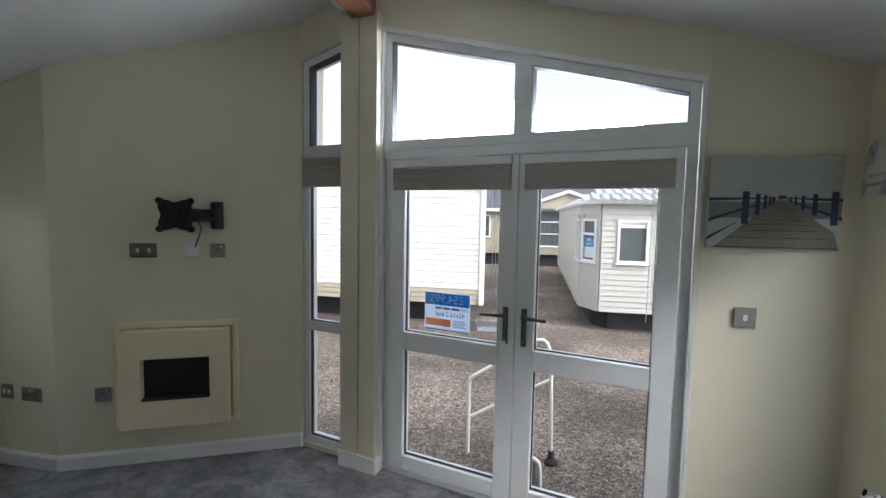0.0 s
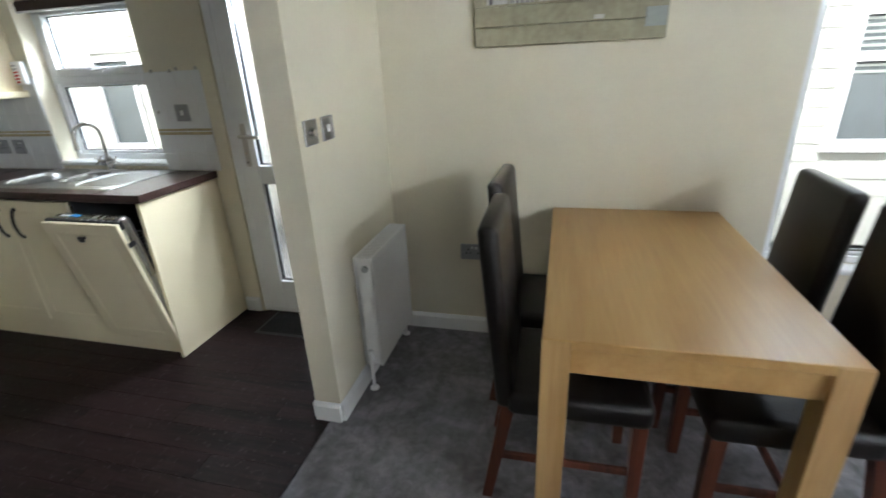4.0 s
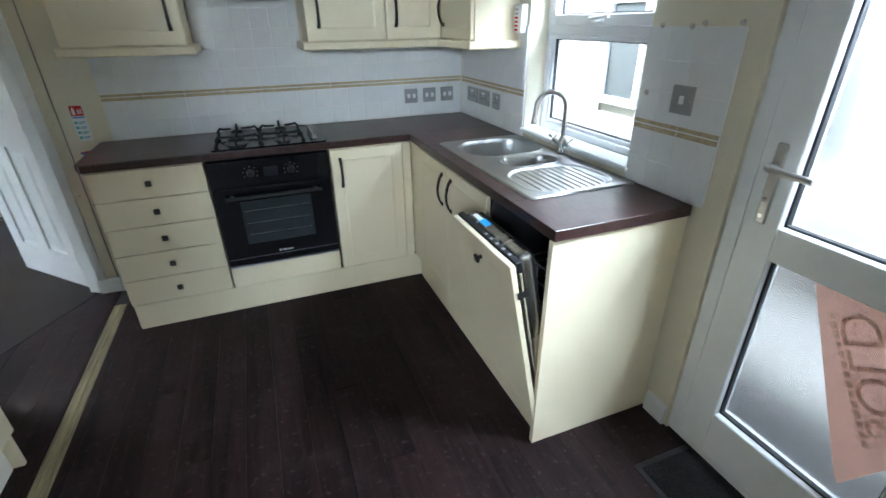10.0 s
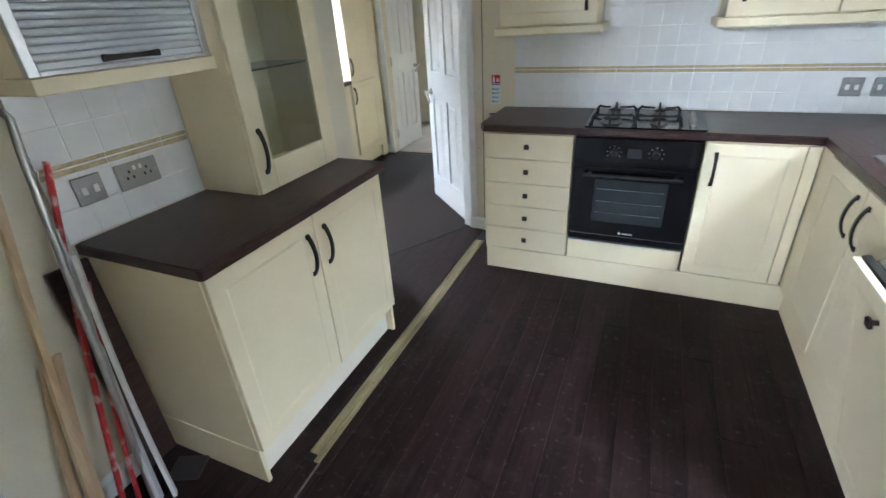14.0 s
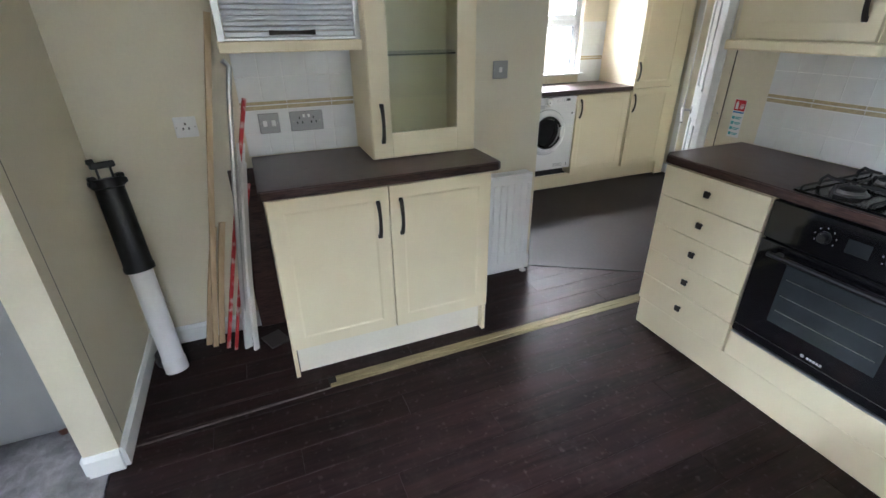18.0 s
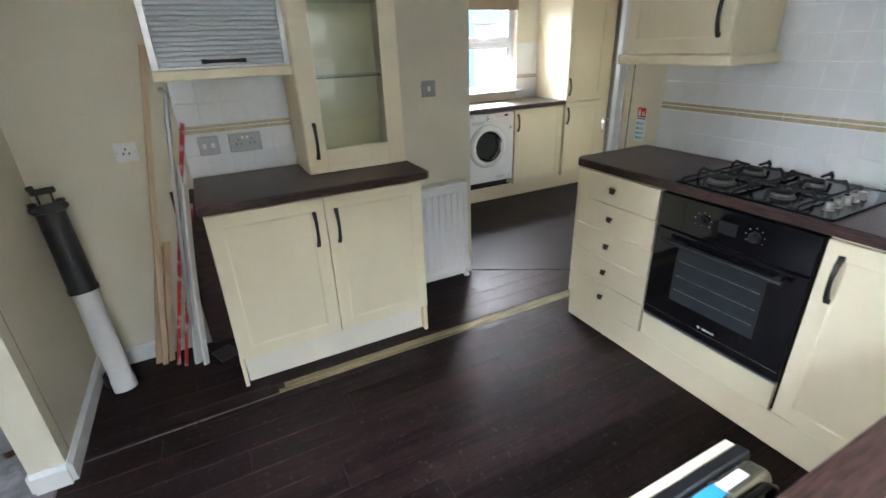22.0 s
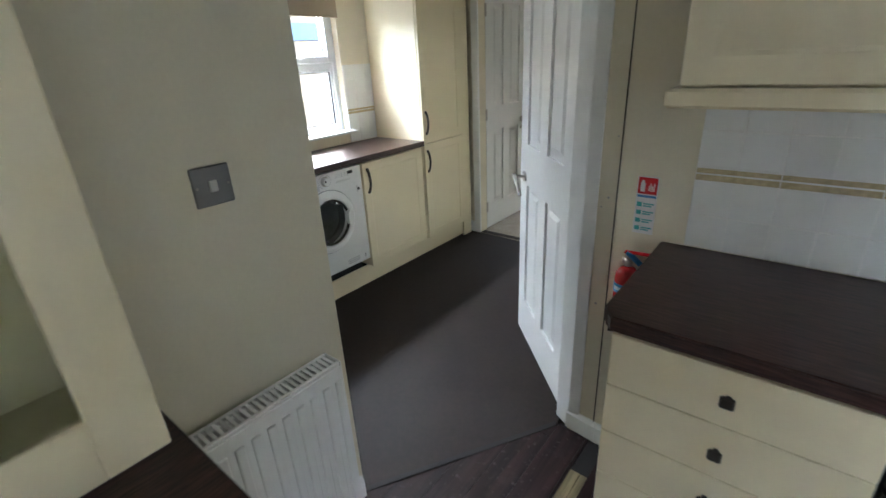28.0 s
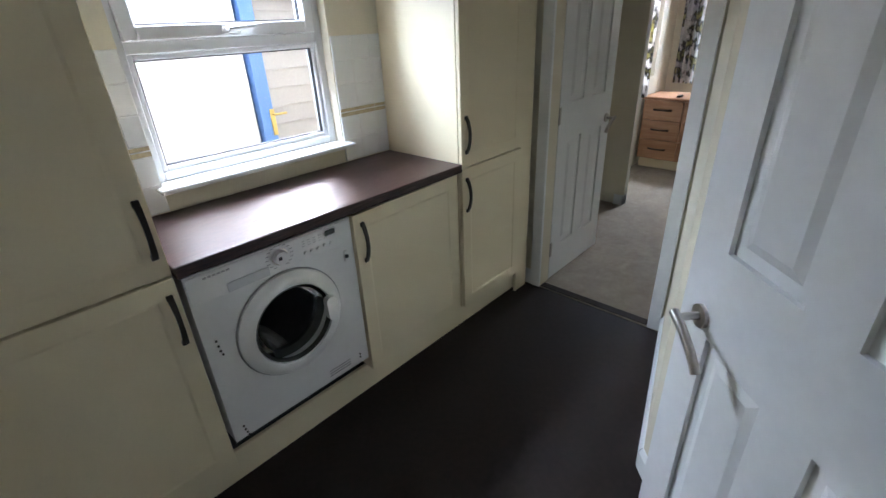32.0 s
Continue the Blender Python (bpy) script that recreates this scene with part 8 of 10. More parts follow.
# table
tab = thing("dining_table", (-2.52, 0.11, 0.0), "light oak dining table with square legs against the wall", "table")
TX0, TX1, TY0, TY1 = -3.125, -1.955, -0.315, 0.412
_bm = bm_new()
box(_bm, (TX0 + 0.002, TY0 + 0.002, 0.728), (TX1 - 0.002, TY1 - 0.002, 0.755), 0.003, seg=2)
part("tabletop", _bm, M_OAK, tab)
for _x in (TX0, TX1 - 0.075):
    for _y in (TY0, TY1 - 0.075):
        _bm = bm_new()
        box(_bm, (_x, _y, 0.0), (_x + 0.075, _y + 0.075, 0.752 if _x > -2.5 else 0.727), 0.003, seg=2)
        part("leg", _bm, M_OAKZ, tab)
for _a, _b in (((TX0 + 0.075, TY0 + 0.018, 0.645), (TX1 - 0.075, TY0 + 0.040, 0.727)), ((TX0 + 0.075, TY1 - 0.040, 0.645), (TX1 - 0.075, TY1 - 0.018, 0.727)), ((TX0 + 0.018, TY0 + 0.075, 0.645), (TX0 + 0.040, TY1 - 0.075, 0.727)), ((TX1 - 0.040, TY0 + 0.075, 0.645), (TX1 - 0.018, TY1 - 0.075, 0.727))):
    _bm = bm_new()
    box(_bm, _a, _b, 0.002)
    part("apron", _bm, M_OAK, tab)

# chairs: built once at the origin, the front towards +y
chair = thing("dining_chair", (0, 0, 0), "dark brown leather dining chair with red mahogany legs", "chair", "chairs round the table")
_bm = bm_new()
box(_bm, (-0.205, -0.21, 0.385), (0.205, 0.225, 0.475), 0.028, seg=3)
part("seat", _bm, M_LEATHER, chair, "padded dark brown leather seat", smooth=True, local=True)
_bm = bm_new()
_v = box(_bm, (-0.195, -0.245, 0.40), (0.195, -0.185, 1.005), 0.024, seg=3)
for _w2 in _bm.verts:
    _u = max(0.0, (_w2.co.z - 0.45) / 0.55)
    _w2.co.y -= 0.055 * _u ** 1.5
part("backrest", _bm, M_LEATHER, chair, "tall padded dark brown leather back", smooth=True, local=True)
for _sx in (-1, 1):
    _bm = bm_new()
    _r0 = [( _sx * 0.165 + a * 0.017, 0.195 + b * 0.017, 0.0) for a, b in ((-1, -1), (1, -1), (1, 1), (-1, 1))]
    _r1 = [( _sx * 0.165 + a * 0.022, 0.190 + b * 0.022, 0.39) for a, b in ((-1, -1), (1, -1), (1, 1), (-1, 1))]
    _a = [_bm.verts.new(p) for p in _r0]
    _b = [_bm.verts.new(p) for p in _r1]
    _bm.faces.new(_a[::-1])
    _bm.faces.new(_b)
    for _k in range(4):
        _bm.faces.new((_a[_k], _a[(_k + 1) % 4], _b[(_k + 1) % 4], _b[_k]))
    part("front_leg", _bm, M_REDWOOD, chair, local=True)
    _bm = bm_new()
    _a = [_bm.verts.new((_sx * 0.168 + a * 0.015, -0.275 + b * 0.017, 0.0)) for a, b in ((-1, -1), (1, -1), (1, 1), (-1, 1))]
    _b = [_bm.verts.new((_sx * 0.168 + a * 0.020, -0.205 + b * 0.022, 0.41)) for a, b in ((-1, -1), (1, -1), (1, 1), (-1, 1))]
    _bm.faces.new(_a[::-1])
    _bm.faces.new(_b)
    for _k in range(4):
        _bm.faces.new((_a[_k], _a[(_k + 1) % 4], _b[(_k + 1) % 4], _b[_k]))
    part("rear_leg", _bm, M_REDWOOD, chair, local=True)
    _bm = bm_new()
    box(_bm, (_sx * 0.166 - 0.008, -0.245, 0.175), (_sx * 0.166 + 0.008, 0.18, 0.202), 0.003)
    part("side_stretcher", _bm, M_REDWOOD, chair, local=True)
_bm = bm_new()
box(_bm, (-0.16, -0.04, 0.178), (0.16, -0.02, 0.200), 0.003)
part("cross_stretcher", _bm, M_REDWOOD, chair, local=True)
chair.matrix_basis = pose(-2.275, 0.380, 0, 0, 0, 181)
copy_thing(chair, pose(-2.72, 0.335, 0, 0, 0, 178.5))
copy_thing(chair, pose(-2.275, -0.210, 0, 0, 0, 1))
copy_thing(chair, pose(-2.755, -0.250, 0, 0, 0, -2))

plate("steel_socket", face((XW + 0.001, 0, 0), (1, 0)), -0.710, 0.488, 0.146, 0.088, "brushed steel double socket behind the dining chairs", "socket", 2)
radiator("radiator", face((-2.575, -1.045, 0), (0, 1)), 0.46, 0.12, 0.55, 0.10, "white double panel radiator on the stub wall", ribs=False)
ST = face((0, -1.1485, 0), (0, 1))
plate("steel_socket", face((XE - 0.001, 0, 0), (-1, 0)), -2.195, 0.400, 0.088, 0.088, "brushed steel socket low on the lounge wall", "socket", 1)
plate("steel_dimmer", ST, 2.405, 1.218, 0.088, 0.088, "brushed steel dimmer switch on the stub wall", "dial", 1, category="switch")
plate("steel_switch", ST, 2.532, 1.218, 0.088, 0.088, "brushed steel rocker switch on the stub wall", "switch", 1, category="switch")
ck = thing("wall_clock", (-2.66, -1.14, 1.74), "small round pale wall clock on the stub wall", "clock")
_cm = Matrix.Translation((-2.66, -1.1485, 1.845)) @ Matrix.Rotation(radians(-90), 4, "X")
_bm = bm_new()
lathe(_bm, [(0.0, 0.0), (0.105, 0.0), (0.108, 0.012), (0.100, 0.022), (0.092, 0.018), (0.0, 0.016)], None, 36, _cm)
part("case", _bm, mat("pale_green_clock", (0.48, 0.50, 0.42), 0.5, var=0.1), ck, smooth=True)
for _k in range(8):
    _bm = bm_new()
    box(_bm, (0.052, -0.0015, 0.0165), (0.092, 0.0015, 0.0185), m=_cm @ Matrix.Rotation(radians(45 * _k + 22), 4, "Z"))
    part("hour_mark", _bm, M_DARKTEXT, ck)
_bm = bm_new()
lathe(_bm, [(0.0, 0.0165), (0.045, 0.0165), (0.047, 0.022), (0.042, 0.024), (0.0, 0.0235)], None, 30, _cm)
part("centre_disc", _bm, mat("dark_grey_clock_centre", (0.13, 0.13, 0.14), 0.4, var=0.15), ck, "dark grey raised centre", smooth=True)
_bm = bm_new()
lathe(_bm, [(0.0, 0.0236), (0.017, 0.0236), (0.015, 0.028), (0.0, 0.028)], None, 20, _cm)
part("hub", _bm, M_BLACK, ck, smooth=True)
_bm = bm_new()
box(_bm, (-0.003, -0.05, 0.0282), (0.003, 0.01, 0.0292), m=_cm)
part("hour_pointer", _bm, M_DARKTEXT, ck)
_bm = bm_new()
box(_bm, (-0.01, -0.0025, 0.0294), (0.07, 0.0025, 0.0304), m=_cm)
part("minute_pointer", _bm, M_DARKTEXT, ck)

# sofa behind the lounge stub wall and along the window
def sofa(name, x0, x1, y0, y1, label, back="y"):
    t = thing(name, ((x0 + x1) / 2, (y0 + y1) / 2, 0.0), label, "sofa")
    bm = bm_new()
    box(bm, (x0 + 0.02, y0 + 0.02, 0.05), (x1 - 0.02, y1 - 0.02, 0.30), 0.03, seg=3)
    part("base", bm, M_GREYFABRIC, t, smooth=True)
    return t


so = sofa("sofa", -0.80, 1.38, -1.09, -0.18, "light grey fabric sofa against the stub wall")
_bm = bm_new()
box(_bm, (-0.81, -1.08, 0.03), (-0.58, -0.20, 0.60), 0.075, seg=5)
part("arm", _bm, M_GREYFABRIC, so, smooth=True)
_bm = bm_new()
box(_bm, (-0.575, -1.08, 0.28), (1.36, -0.86, 0.82), 0.08, seg=5)
part("backrest", _bm, M_GREYFABRIC, so, smooth=True)
for _x in (-0.575, 0.40):
    _bm = bm_new()
    box(_bm, (_x + 0.005, -0.86, 0.28), (_x + 0.965, -0.17, 0.45), 0.05, seg=4)
    part("seat_cushion", _bm, M_GREYFABRIC, so, smooth=True)
for _x in (-0.74, 1.30):
    for _y in (-1.0, -0.26):
        _bm = bm_new()
        tube(_bm, (_x, _y, 0.0), (_x, _y, 0.07), 0.018, 0.024, seg=12)
        part("foot", _bm, M_REDWOOD, so)
s2 = thing("sofa", (1.0, 1.0, 0.0), "light grey fabric sofa under the lounge window", "sofa")
_bm = bm_new()
box(_bm, (0.70, 0.0, 0.05), (1.40, 1.75, 0.42), 0.05, seg=4)
part("base", _bm, M_GREYFABRIC, s2, smooth=True)
_bm = bm_new()
box(_bm, (1.17, 0.0, 0.38), (1.40, 1.75, 0.72), 0.08, seg=5)
part("backrest", _bm, M_GREYFABRIC, s2, smooth=True)
_bm = bm_new()
box(_bm, (0.70, 1.55, 0.03), (1.39, 1.77, 0.56), 0.07, seg=5)
part("arm", _bm, M_GREYFABRIC, s2, smooth=True)
for _x in (0.78, 1.30):
    for _y in (0.1, 1.65):
        _bm = bm_new()
        tube(_bm, (_x, _y, 0.0), (_x, _y, 0.06), 0.018, 0.024, seg=12)
        part("foot", _bm, M_REDWOOD, s2)


def leaf_cloth():
    """White cloth with rows of small black and grey leaves."""
    m, n, l, b = nodes_of("leaf_pattern_cloth")
    tc, v = n.new("ShaderNodeTexCoord"), n.new("ShaderNodeTexVoronoi")
    mp = n.new("ShaderNodeMapping")
    mp.inputs["Scale"].default_value = (62, 62, 22)
    mp.inputs["Rotation"].default_value = (0.3, 0.2, 0.5)
    l.new(tc.outputs["Object"], mp.inputs[0])
    v.inputs["Scale"].default_value, v.inputs["Randomness"].default_value = 1.0, 0.30
    l.new(mp.outputs[0], v.inputs["Vector"])
    lt = n.new("ShaderNodeMath")
    lt.operation = "LESS_THAN"
    lt.inputs[1].default_value = 0.40
    l.new(v.outputs["Distance"], lt.inputs[0])
    ramp = n.new("ShaderNodeValToRGB")
    ramp.color_ramp.interpolation = "CONSTANT"
    ramp.color_ramp.elements[0].color, ramp.color_ramp.elements[1].color = (0.015, 0.015, 0.02, 1), (0.30, 0.31, 0.33, 1)
    ramp.color_ramp.elements[1].position = 0.7
    sep = n.new("ShaderNodeSeparateColor")
    l.new(v.outputs["Color"], sep.inputs[0])
    l.new(sep.outputs[0], ramp.inputs[0])
    mix = n.new("ShaderNodeMix")
    mix.data_type = "RGBA"
    l.new(lt.outputs[0], mix.inputs["Factor"])
    mix.inputs[6].default_value = (0.72, 0.72, 0.70, 1)
    l.new(ramp.outputs[0], mix.inputs[7])
    l.new(mix.outputs[2], b.inputs["Base Color"])
    b.inputs["Roughness"].default_value = 0.9
    return m


M_LEAFCLOTH = leaf_cloth()


def cushion(at, turn, size, label):
    bm = bm_new()
    n = 12
    for side in (-1, 1):
        g = []
        for i in range(n + 1):
            row = []
            for j in range(n + 1):
                u, v = 2 * i / n - 1, 2 * j / n - 1
                puff = 0.075 * ((1 - u * u) * (1 - v * v)) ** 0.5
                pinch = 1 - 0.06 * (abs(u) * abs(v)) + 0.0
                row.append(bm.verts.new((size / 2 * u * pinch, side * puff, size / 2 * v * pinch)))
            g.append(row)
        for i in range(n):
            for j in range(n):
                bm.faces.new((g[i][j], g[i + 1][j], g[i + 1][j + 1], g[i][j + 1]))
    bmesh.ops.remove_doubles(bm, verts=bm.verts, dist=1e-4)
    put(bm, Matrix.Translation(at) @ turn)
    return solo("cushion", bm, M_LEAFCLOTH, label, "cushion", "sofa cushions", smooth=True)


cushion((-0.16, -0.74, 0.80), Euler((radians(-20), 0, radians(20))).to_matrix().to_4x4(), 0.52, "white cushion with black and grey leaves on the sofa")
cushion((-0.47, -0.71, 0.735), Euler((radians(-24), radians(8), radians(52))).to_matrix().to_4x4(), 0.56, "white cushion with black and grey leaves on the sofa")
cushion((1.10, 1.40, 0.62), Euler((radians(-20), 0, radians(-65))).to_matrix().to_4x4(), 0.44, "white cushion with black and grey leaves on the sofa")

dm = thing("ribbed_mat", (0.17, 2.46, 0.0), "brown ribbed doormat inside the French doors", "doormat")
_m = FM @ Matrix.Translation((S(-0.12), -0.30, 0))
M_RIB = mat("brown_coir_rib", (0.33, 0.30, 0.25), 0.9, var=0.3, grain=200, bump=0.05)
_bm = bm_new()
box(_bm, (0, 0, 0.001), (0.60, 0.27, 0.008), 0.002)
part("backing", put(_bm, _m), M_BLACK, dm)
for _k in range(18):
    _bm = bm_new()
    box(_bm, (0.008 + _k * 0.0328, 0.006, 0.0082), (0.030 + _k * 0.0328, 0.264, 0.018), 0.005)
    part("rib", put(_bm, _m), M_RIB, dm)


# ---- skirting, casings, kitchen window and back door ----
def skirting(name, line, h=0.092, t=0.015):
    """Skirting boards along inner corners; the room lies to the right of the line."""
    bm = bm_new()
    for p, q in zip(line, line[1:]):
        p, q = Vector(p), Vector(q)
        d = (q - p).normalized()
        n = Vector((d.y, -d.x))
        a, b = p - d * 0.0, q + d * 0.0
        prof = [(0, 0), (t, 0), (t, h - 0.018), (t * 0.45, h - 0.004), (t * 0.3, h), (0, h)]
        r0 = [bm.verts.new((*(a + n * u), z)) for u, z in prof]
        r1 = [bm.verts.new((*(b + n * u), z)) for u, z in prof]
        for k in range(6):
            bm.faces.new((r0[k], r0[(k + 1) % 6], r1[(k + 1) % 6], r1[k]))
        bm.faces.new(r0[::-1])
        bm.faces.new(r1)
    return solo(name, bm, M_TRIM, "white moulded skirting board", "skirting", kind="structure")


skirting("baseboard_dining", [(XW, -1.15), (XW, 2.28), (-2.62, 2.285), (-1.37, 2.897), (-1.355, 2.893)])
skirting("baseboard_front", [(0.84, 2.308), (XE, 2.29), (XE, -1.148)])
skirting("baseboard_stub", [(-2.33, -1.27), (-2.33, -1.15), (XW, -1.15)])
skirting("baseboard_stub_kitchen", [(XW, -1.27), (-2.33, -1.27)])
skirting("baseboard_lounge_stub", [(XE, -1.148), (-1.02, -1.148), (-1.02, -1.258), (-0.28, -1.258), (-0.28, -1.89)])
skirting("baseboard_alcove_end", [(-0.28, -2.88), (-0.28, -3.440)])
skirting("baseboard_door_side", [(XW, -2.205), (XW, -2.105)])
skirting("baseboard_jamb", [(-0.737, -4.19), (-0.865, -4.17), (-1.03, -4.17)])
skirting("baseboard_utility_west", [(0.13, -5.92), (-0.10, -5.05), (-0.64, -4.47)])
skirting("baseboard_utility_back", [(XE, -5.92), (0.92, -5.92)])
skirting("baseboard_closet", [(1.02, -7.58), (1.02, -7.50), (1.10, -7.50)])


def casing(name, a, b, head, w=0.060, t=0.018, material=None, legs=(True, True)):
    """Flat casing boards round a doorway from a to b, on the side to the right of that line."""
    a, b = Vector(a), Vector(b)
    d = (b - a).normalized()
    n = Vector((d.y, -d.x)) * t
    bm = bm_new()
    for p, q, z0, z1, shown in ((a - d * w, a, 0, head + w, legs[0]), (b, b + d * w, 0, head + w, legs[1]), (a, b, head, head + w, True)):
        if not shown:
            continue
        prism(bm, [tuple(p), tuple(q), tuple(q + n), tuple(p + n)], z0, z1)
    return solo(name, bm, material or M_TRIM, "white flat door casing", "trim", kind="structure")


casing("trim_bedroom_door", (0.858, -5.92), (0.200, -5.92), 1.99)
casing("trim_doorway_kitchen", (-0.705, -4.16), (-0.285, -3.462), 1.99, 0.045, 0.012, M_WALL, (False, False))
_bm = bm_new()
prism(_bm, [(-0.746, -4.176), (-0.676, -4.216), (-0.666, -4.262), (-0.692, -4.289), (-0.737, -4.21)], 0.0, 1.99)
solo("trim_doorway_lining", _bm, M_TRIM, "white door lining on the hinge side", "trim", kind="structure")
_bm = bm_new()
prism(_bm, [(-0.738, -4.1895), (-0.79, -4.182), (-0.79, -4.174), (-0.741, -4.178)], 0.0, 2.03)
solo("trim_doorway_post", _bm, M_TRIM, "narrow white hinge-side casing board", "trim", kind="structure")
casing("trim_doorway_utility", (-0.180, -3.49), (-0.63, -4.23), 1.99, 0.05, 0.014, None, (False, False))
_bm = bm_new()
prism(_bm, [(-0.176, -3.4555), (-0.112, -3.4575), (-0.1125, -3.4715), (-0.168, -3.4695)], 0.0, 2.04)
solo("trim_doorway_leg", _bm, M_TRIM, "white casing board beside the utility doorway", "trim", kind="structure")
# dark seam where two wall boards meet
_bm = bm_new()
box(_bm, (-0.8520, -4.1755, 0.0), (-0.8555, -4.168, 2.6))
solo("trim_seam", _bm, M_DARKIN, "dark open joint between two wall boards", "joint", kind="structure")
_bm = bm_new()
box(_bm, (-0.950, -1.2585, 0.10), (-0.953, -1.2572, 2.6))
solo("trim_seam_stub", _bm, M_DARKIN, "thin dark joint in the stub wall", "joint", kind="structure")
_bm = bm_new()
prism(_bm, [(0.853, -5.915), (0.200, -5.915), (0.200, -5.965), (0.853, -5.965)], -0.002, 0.005)
solo("trim_threshold", _bm, M_VINYL, "dark threshold strip at the bedroom door", "threshold", kind="structure")
_bm = bm_new()
_p0, _p1 = Vector((-0.272, -3.450)), Vector((-0.70, -4.165))
_n = Vector((0.84, -0.54)) * 0.011
prism(_bm, [tuple(_p0 - _n), tuple(_p1 - _n), tuple(_p1 + _n), tuple(_p0 + _n)], -0.002, 0.0035)
solo("trim_threshold_utility", _bm, M_GROUT_FLOOR, "dark joint between plank floor and vinyl", "threshold", kind="structure")

# coving where lounge walls meet the slope
_bm = bm_new()
_z = roof(XW)
prism(_bm, [(XW, -1.15), (XW + 0.045, -1.15), (XW + 0.045, 2.28), (XW, 2.28)], lambda x, y: _z - 0.045 if x < XW + 0.01 else _z - 0.005, lambda x, y: roof(x) + 0.004)
solo("trim_coving", _bm, M_CEIL, "white coving along the west wall", "coving", kind="structure")

# kitchen window
_w = casement("window_kitchen", face((XW - 0.10, -3.34, 0.955), (1, 0)), 0.80, 0.905, [(0, 0.475, False), (0.475, 0.905, True)], "white double-glazed kitchen window with a top-hung light", glazing=M_TINTGLASS)
_bm = bm_new()
box(_bm, (XW + 0.022, -3.352, 0.936), (XW - 0.10, -2.528, 0.957), 0.006)
part("window_sill", _bm, M_TRIM, _w)

kb = thing("roller_blind", (XW, -2.94, 1.79), "dark brown roller blind rolled up in the kitchen window head", "blind")
M_DARKBLIND = mat("dark_brown_blind", (0.055, 0.030, 0.026), 0.7, var=0.1, grain=150)
_bm = bm_new()
box(_bm, (XW - 0.030, -3.335, 1.800), (XW - 0.027, -2.545, 1.845))
part("cloth", _bm, M_DARKBLIND, kb)
_bm = bm_new()
tube(_bm, (XW - 0.045, -3.338, 1.838), (XW - 0.045, -2.542, 1.838), 0.020, seg=16)
part("roll", _bm, M_DARKBLIND, kb, smooth=True)
_bm = bm_new()
tube(_bm, (XW - 0.0285, -3.335, 1.799), (XW - 0.0285, -2.545, 1.799), 0.006, seg=8)
part("bottom_bar", _bm, M_WHITE, kb, smooth=True)

# back door: white frame, frosted panes
bd = thing("door_back", (XW - 0.03, -1.70, 0.0), "white half-glazed back door with frosted panes", "door", kind="structure")
_m = face((XW - 0.012, -2.095, 0), (1, 0))
_bm = bm_new()
for _a, _b in (((0, -0.004, 0), (0.055, 0.07, 1.97)), ((0.725, -0.004, 0), (0.78, 0.07, 1.97)), ((0.055, -0.004, 1.915), (0.725, 0.07, 1.97)), ((0.055, -0.004, 0), (0.725, 0.07, 0.03))):
    box(_bm, _a, _b, 0.004)
part("door_frame", put(_bm, _m), M_UPVC, bd)
_bm = bm_new()
for _a, _b in (((0.058, -0.012, 0.035), (0.165, 0.055, 1.91)), ((0.615, -0.012, 0.035), (0.722, 0.055, 1.91)), ((0.165, -0.012, 0.035), (0.615, 0.055, 0.222)), ((0.165, -0.012, 0.835), (0.615, 0.055, 0.94)), ((0.165, -0.012, 1.80), (0.615, 0.055, 1.91))):
    box(_bm, _a, _b, 0.004)
leaf = part("leaf", put(_bm, _m), M_UPVC, bd)
for _z0, _z1 in ((0.222, 0.835), (0.94, 1.80)):
    _bm = bm_new()
    seal4(_bm, 0.165, 0.615, _z0, _z1, 0.010, 0.030, 0.007)
    part("seal", put(_bm, _m), M_SEAL, leaf, "black rubber glazing seal")
    pane(leaf, _m, 0.170, 0.610, _z0 + 0.005, _z1 - 0.005, 0.02, M_FROST)
_bm = bm_new()
box(_bm, (0.095, -0.022, 0.935), (0.127, -0.011, 1.17), 0.006)
path_tube(_bm, [(0.111, -0.02, 1.105), (0.111, -0.055, 1.105), (0.125, -0.062, 1.105), (0.235, -0.058, 1.10)], [0.010, 0.010, 0.011, 0.009], 10)
part("lever_handle", put(_bm, _m), M_SATIN, leaf, "silver lever handle on a long plate", smooth=True)
_bm = bm_new()
for _z in (0.96, 1.01):
    tube(_bm, (0.111, -0.025, _z), (0.111, -0.018, _z), 0.007, seg=10)
part("lock_cylinder", put(_bm, _m), M_CHROME, leaf, smooth=True)
M_SOLDTEXT = thin_card("faded_cream_print", (0.84, 0.76, 0.70))
sd = thing("sold_sticker", (XW - 0.02, -1.60, 0.3), "faded red triangular sold sticker behind the lower pane", "sign")
_bm = bm_new()
for _y in (0.030, 0.031):
    _vs = [_bm.verts.new(p) for p in ((0.275, _y, 0.828), (0.608, _y, 0.828), (0.608, _y, 0.46), (0.52, _y, 0.28), (0.505, _y, 0.30))]
    _bm.faces.new(_vs if _y < 0.0305 else _vs[::-1])
part("sticker", put(_bm, _m), M_SOLD, sd)
_sm = _m @ Matrix.Translation((0.475, 0.0292, 0.64)) @ Matrix.Rotation(radians(-58), 4, "Y").inverted()
lettering("sold_text", "SOLD", _sm, 0, 0, 0.135, M_SOLDTEXT, sd, True, "cream mirrored lettering")
_bm = bm_new()
for _k in range(14):
    box(_bm, (-0.17 + _k * 0.027, -0.001, -0.060), (-0.152 + _k * 0.027, 0.0, -0.046))
part("small_lettering", put(_bm, _sm), M_SOLDTEXT, sd)
mt = thing("door_mat", (-2.99, -1.6, 0.0), "worn black doormat inside the back door", "doormat")
_bm = bm_new()
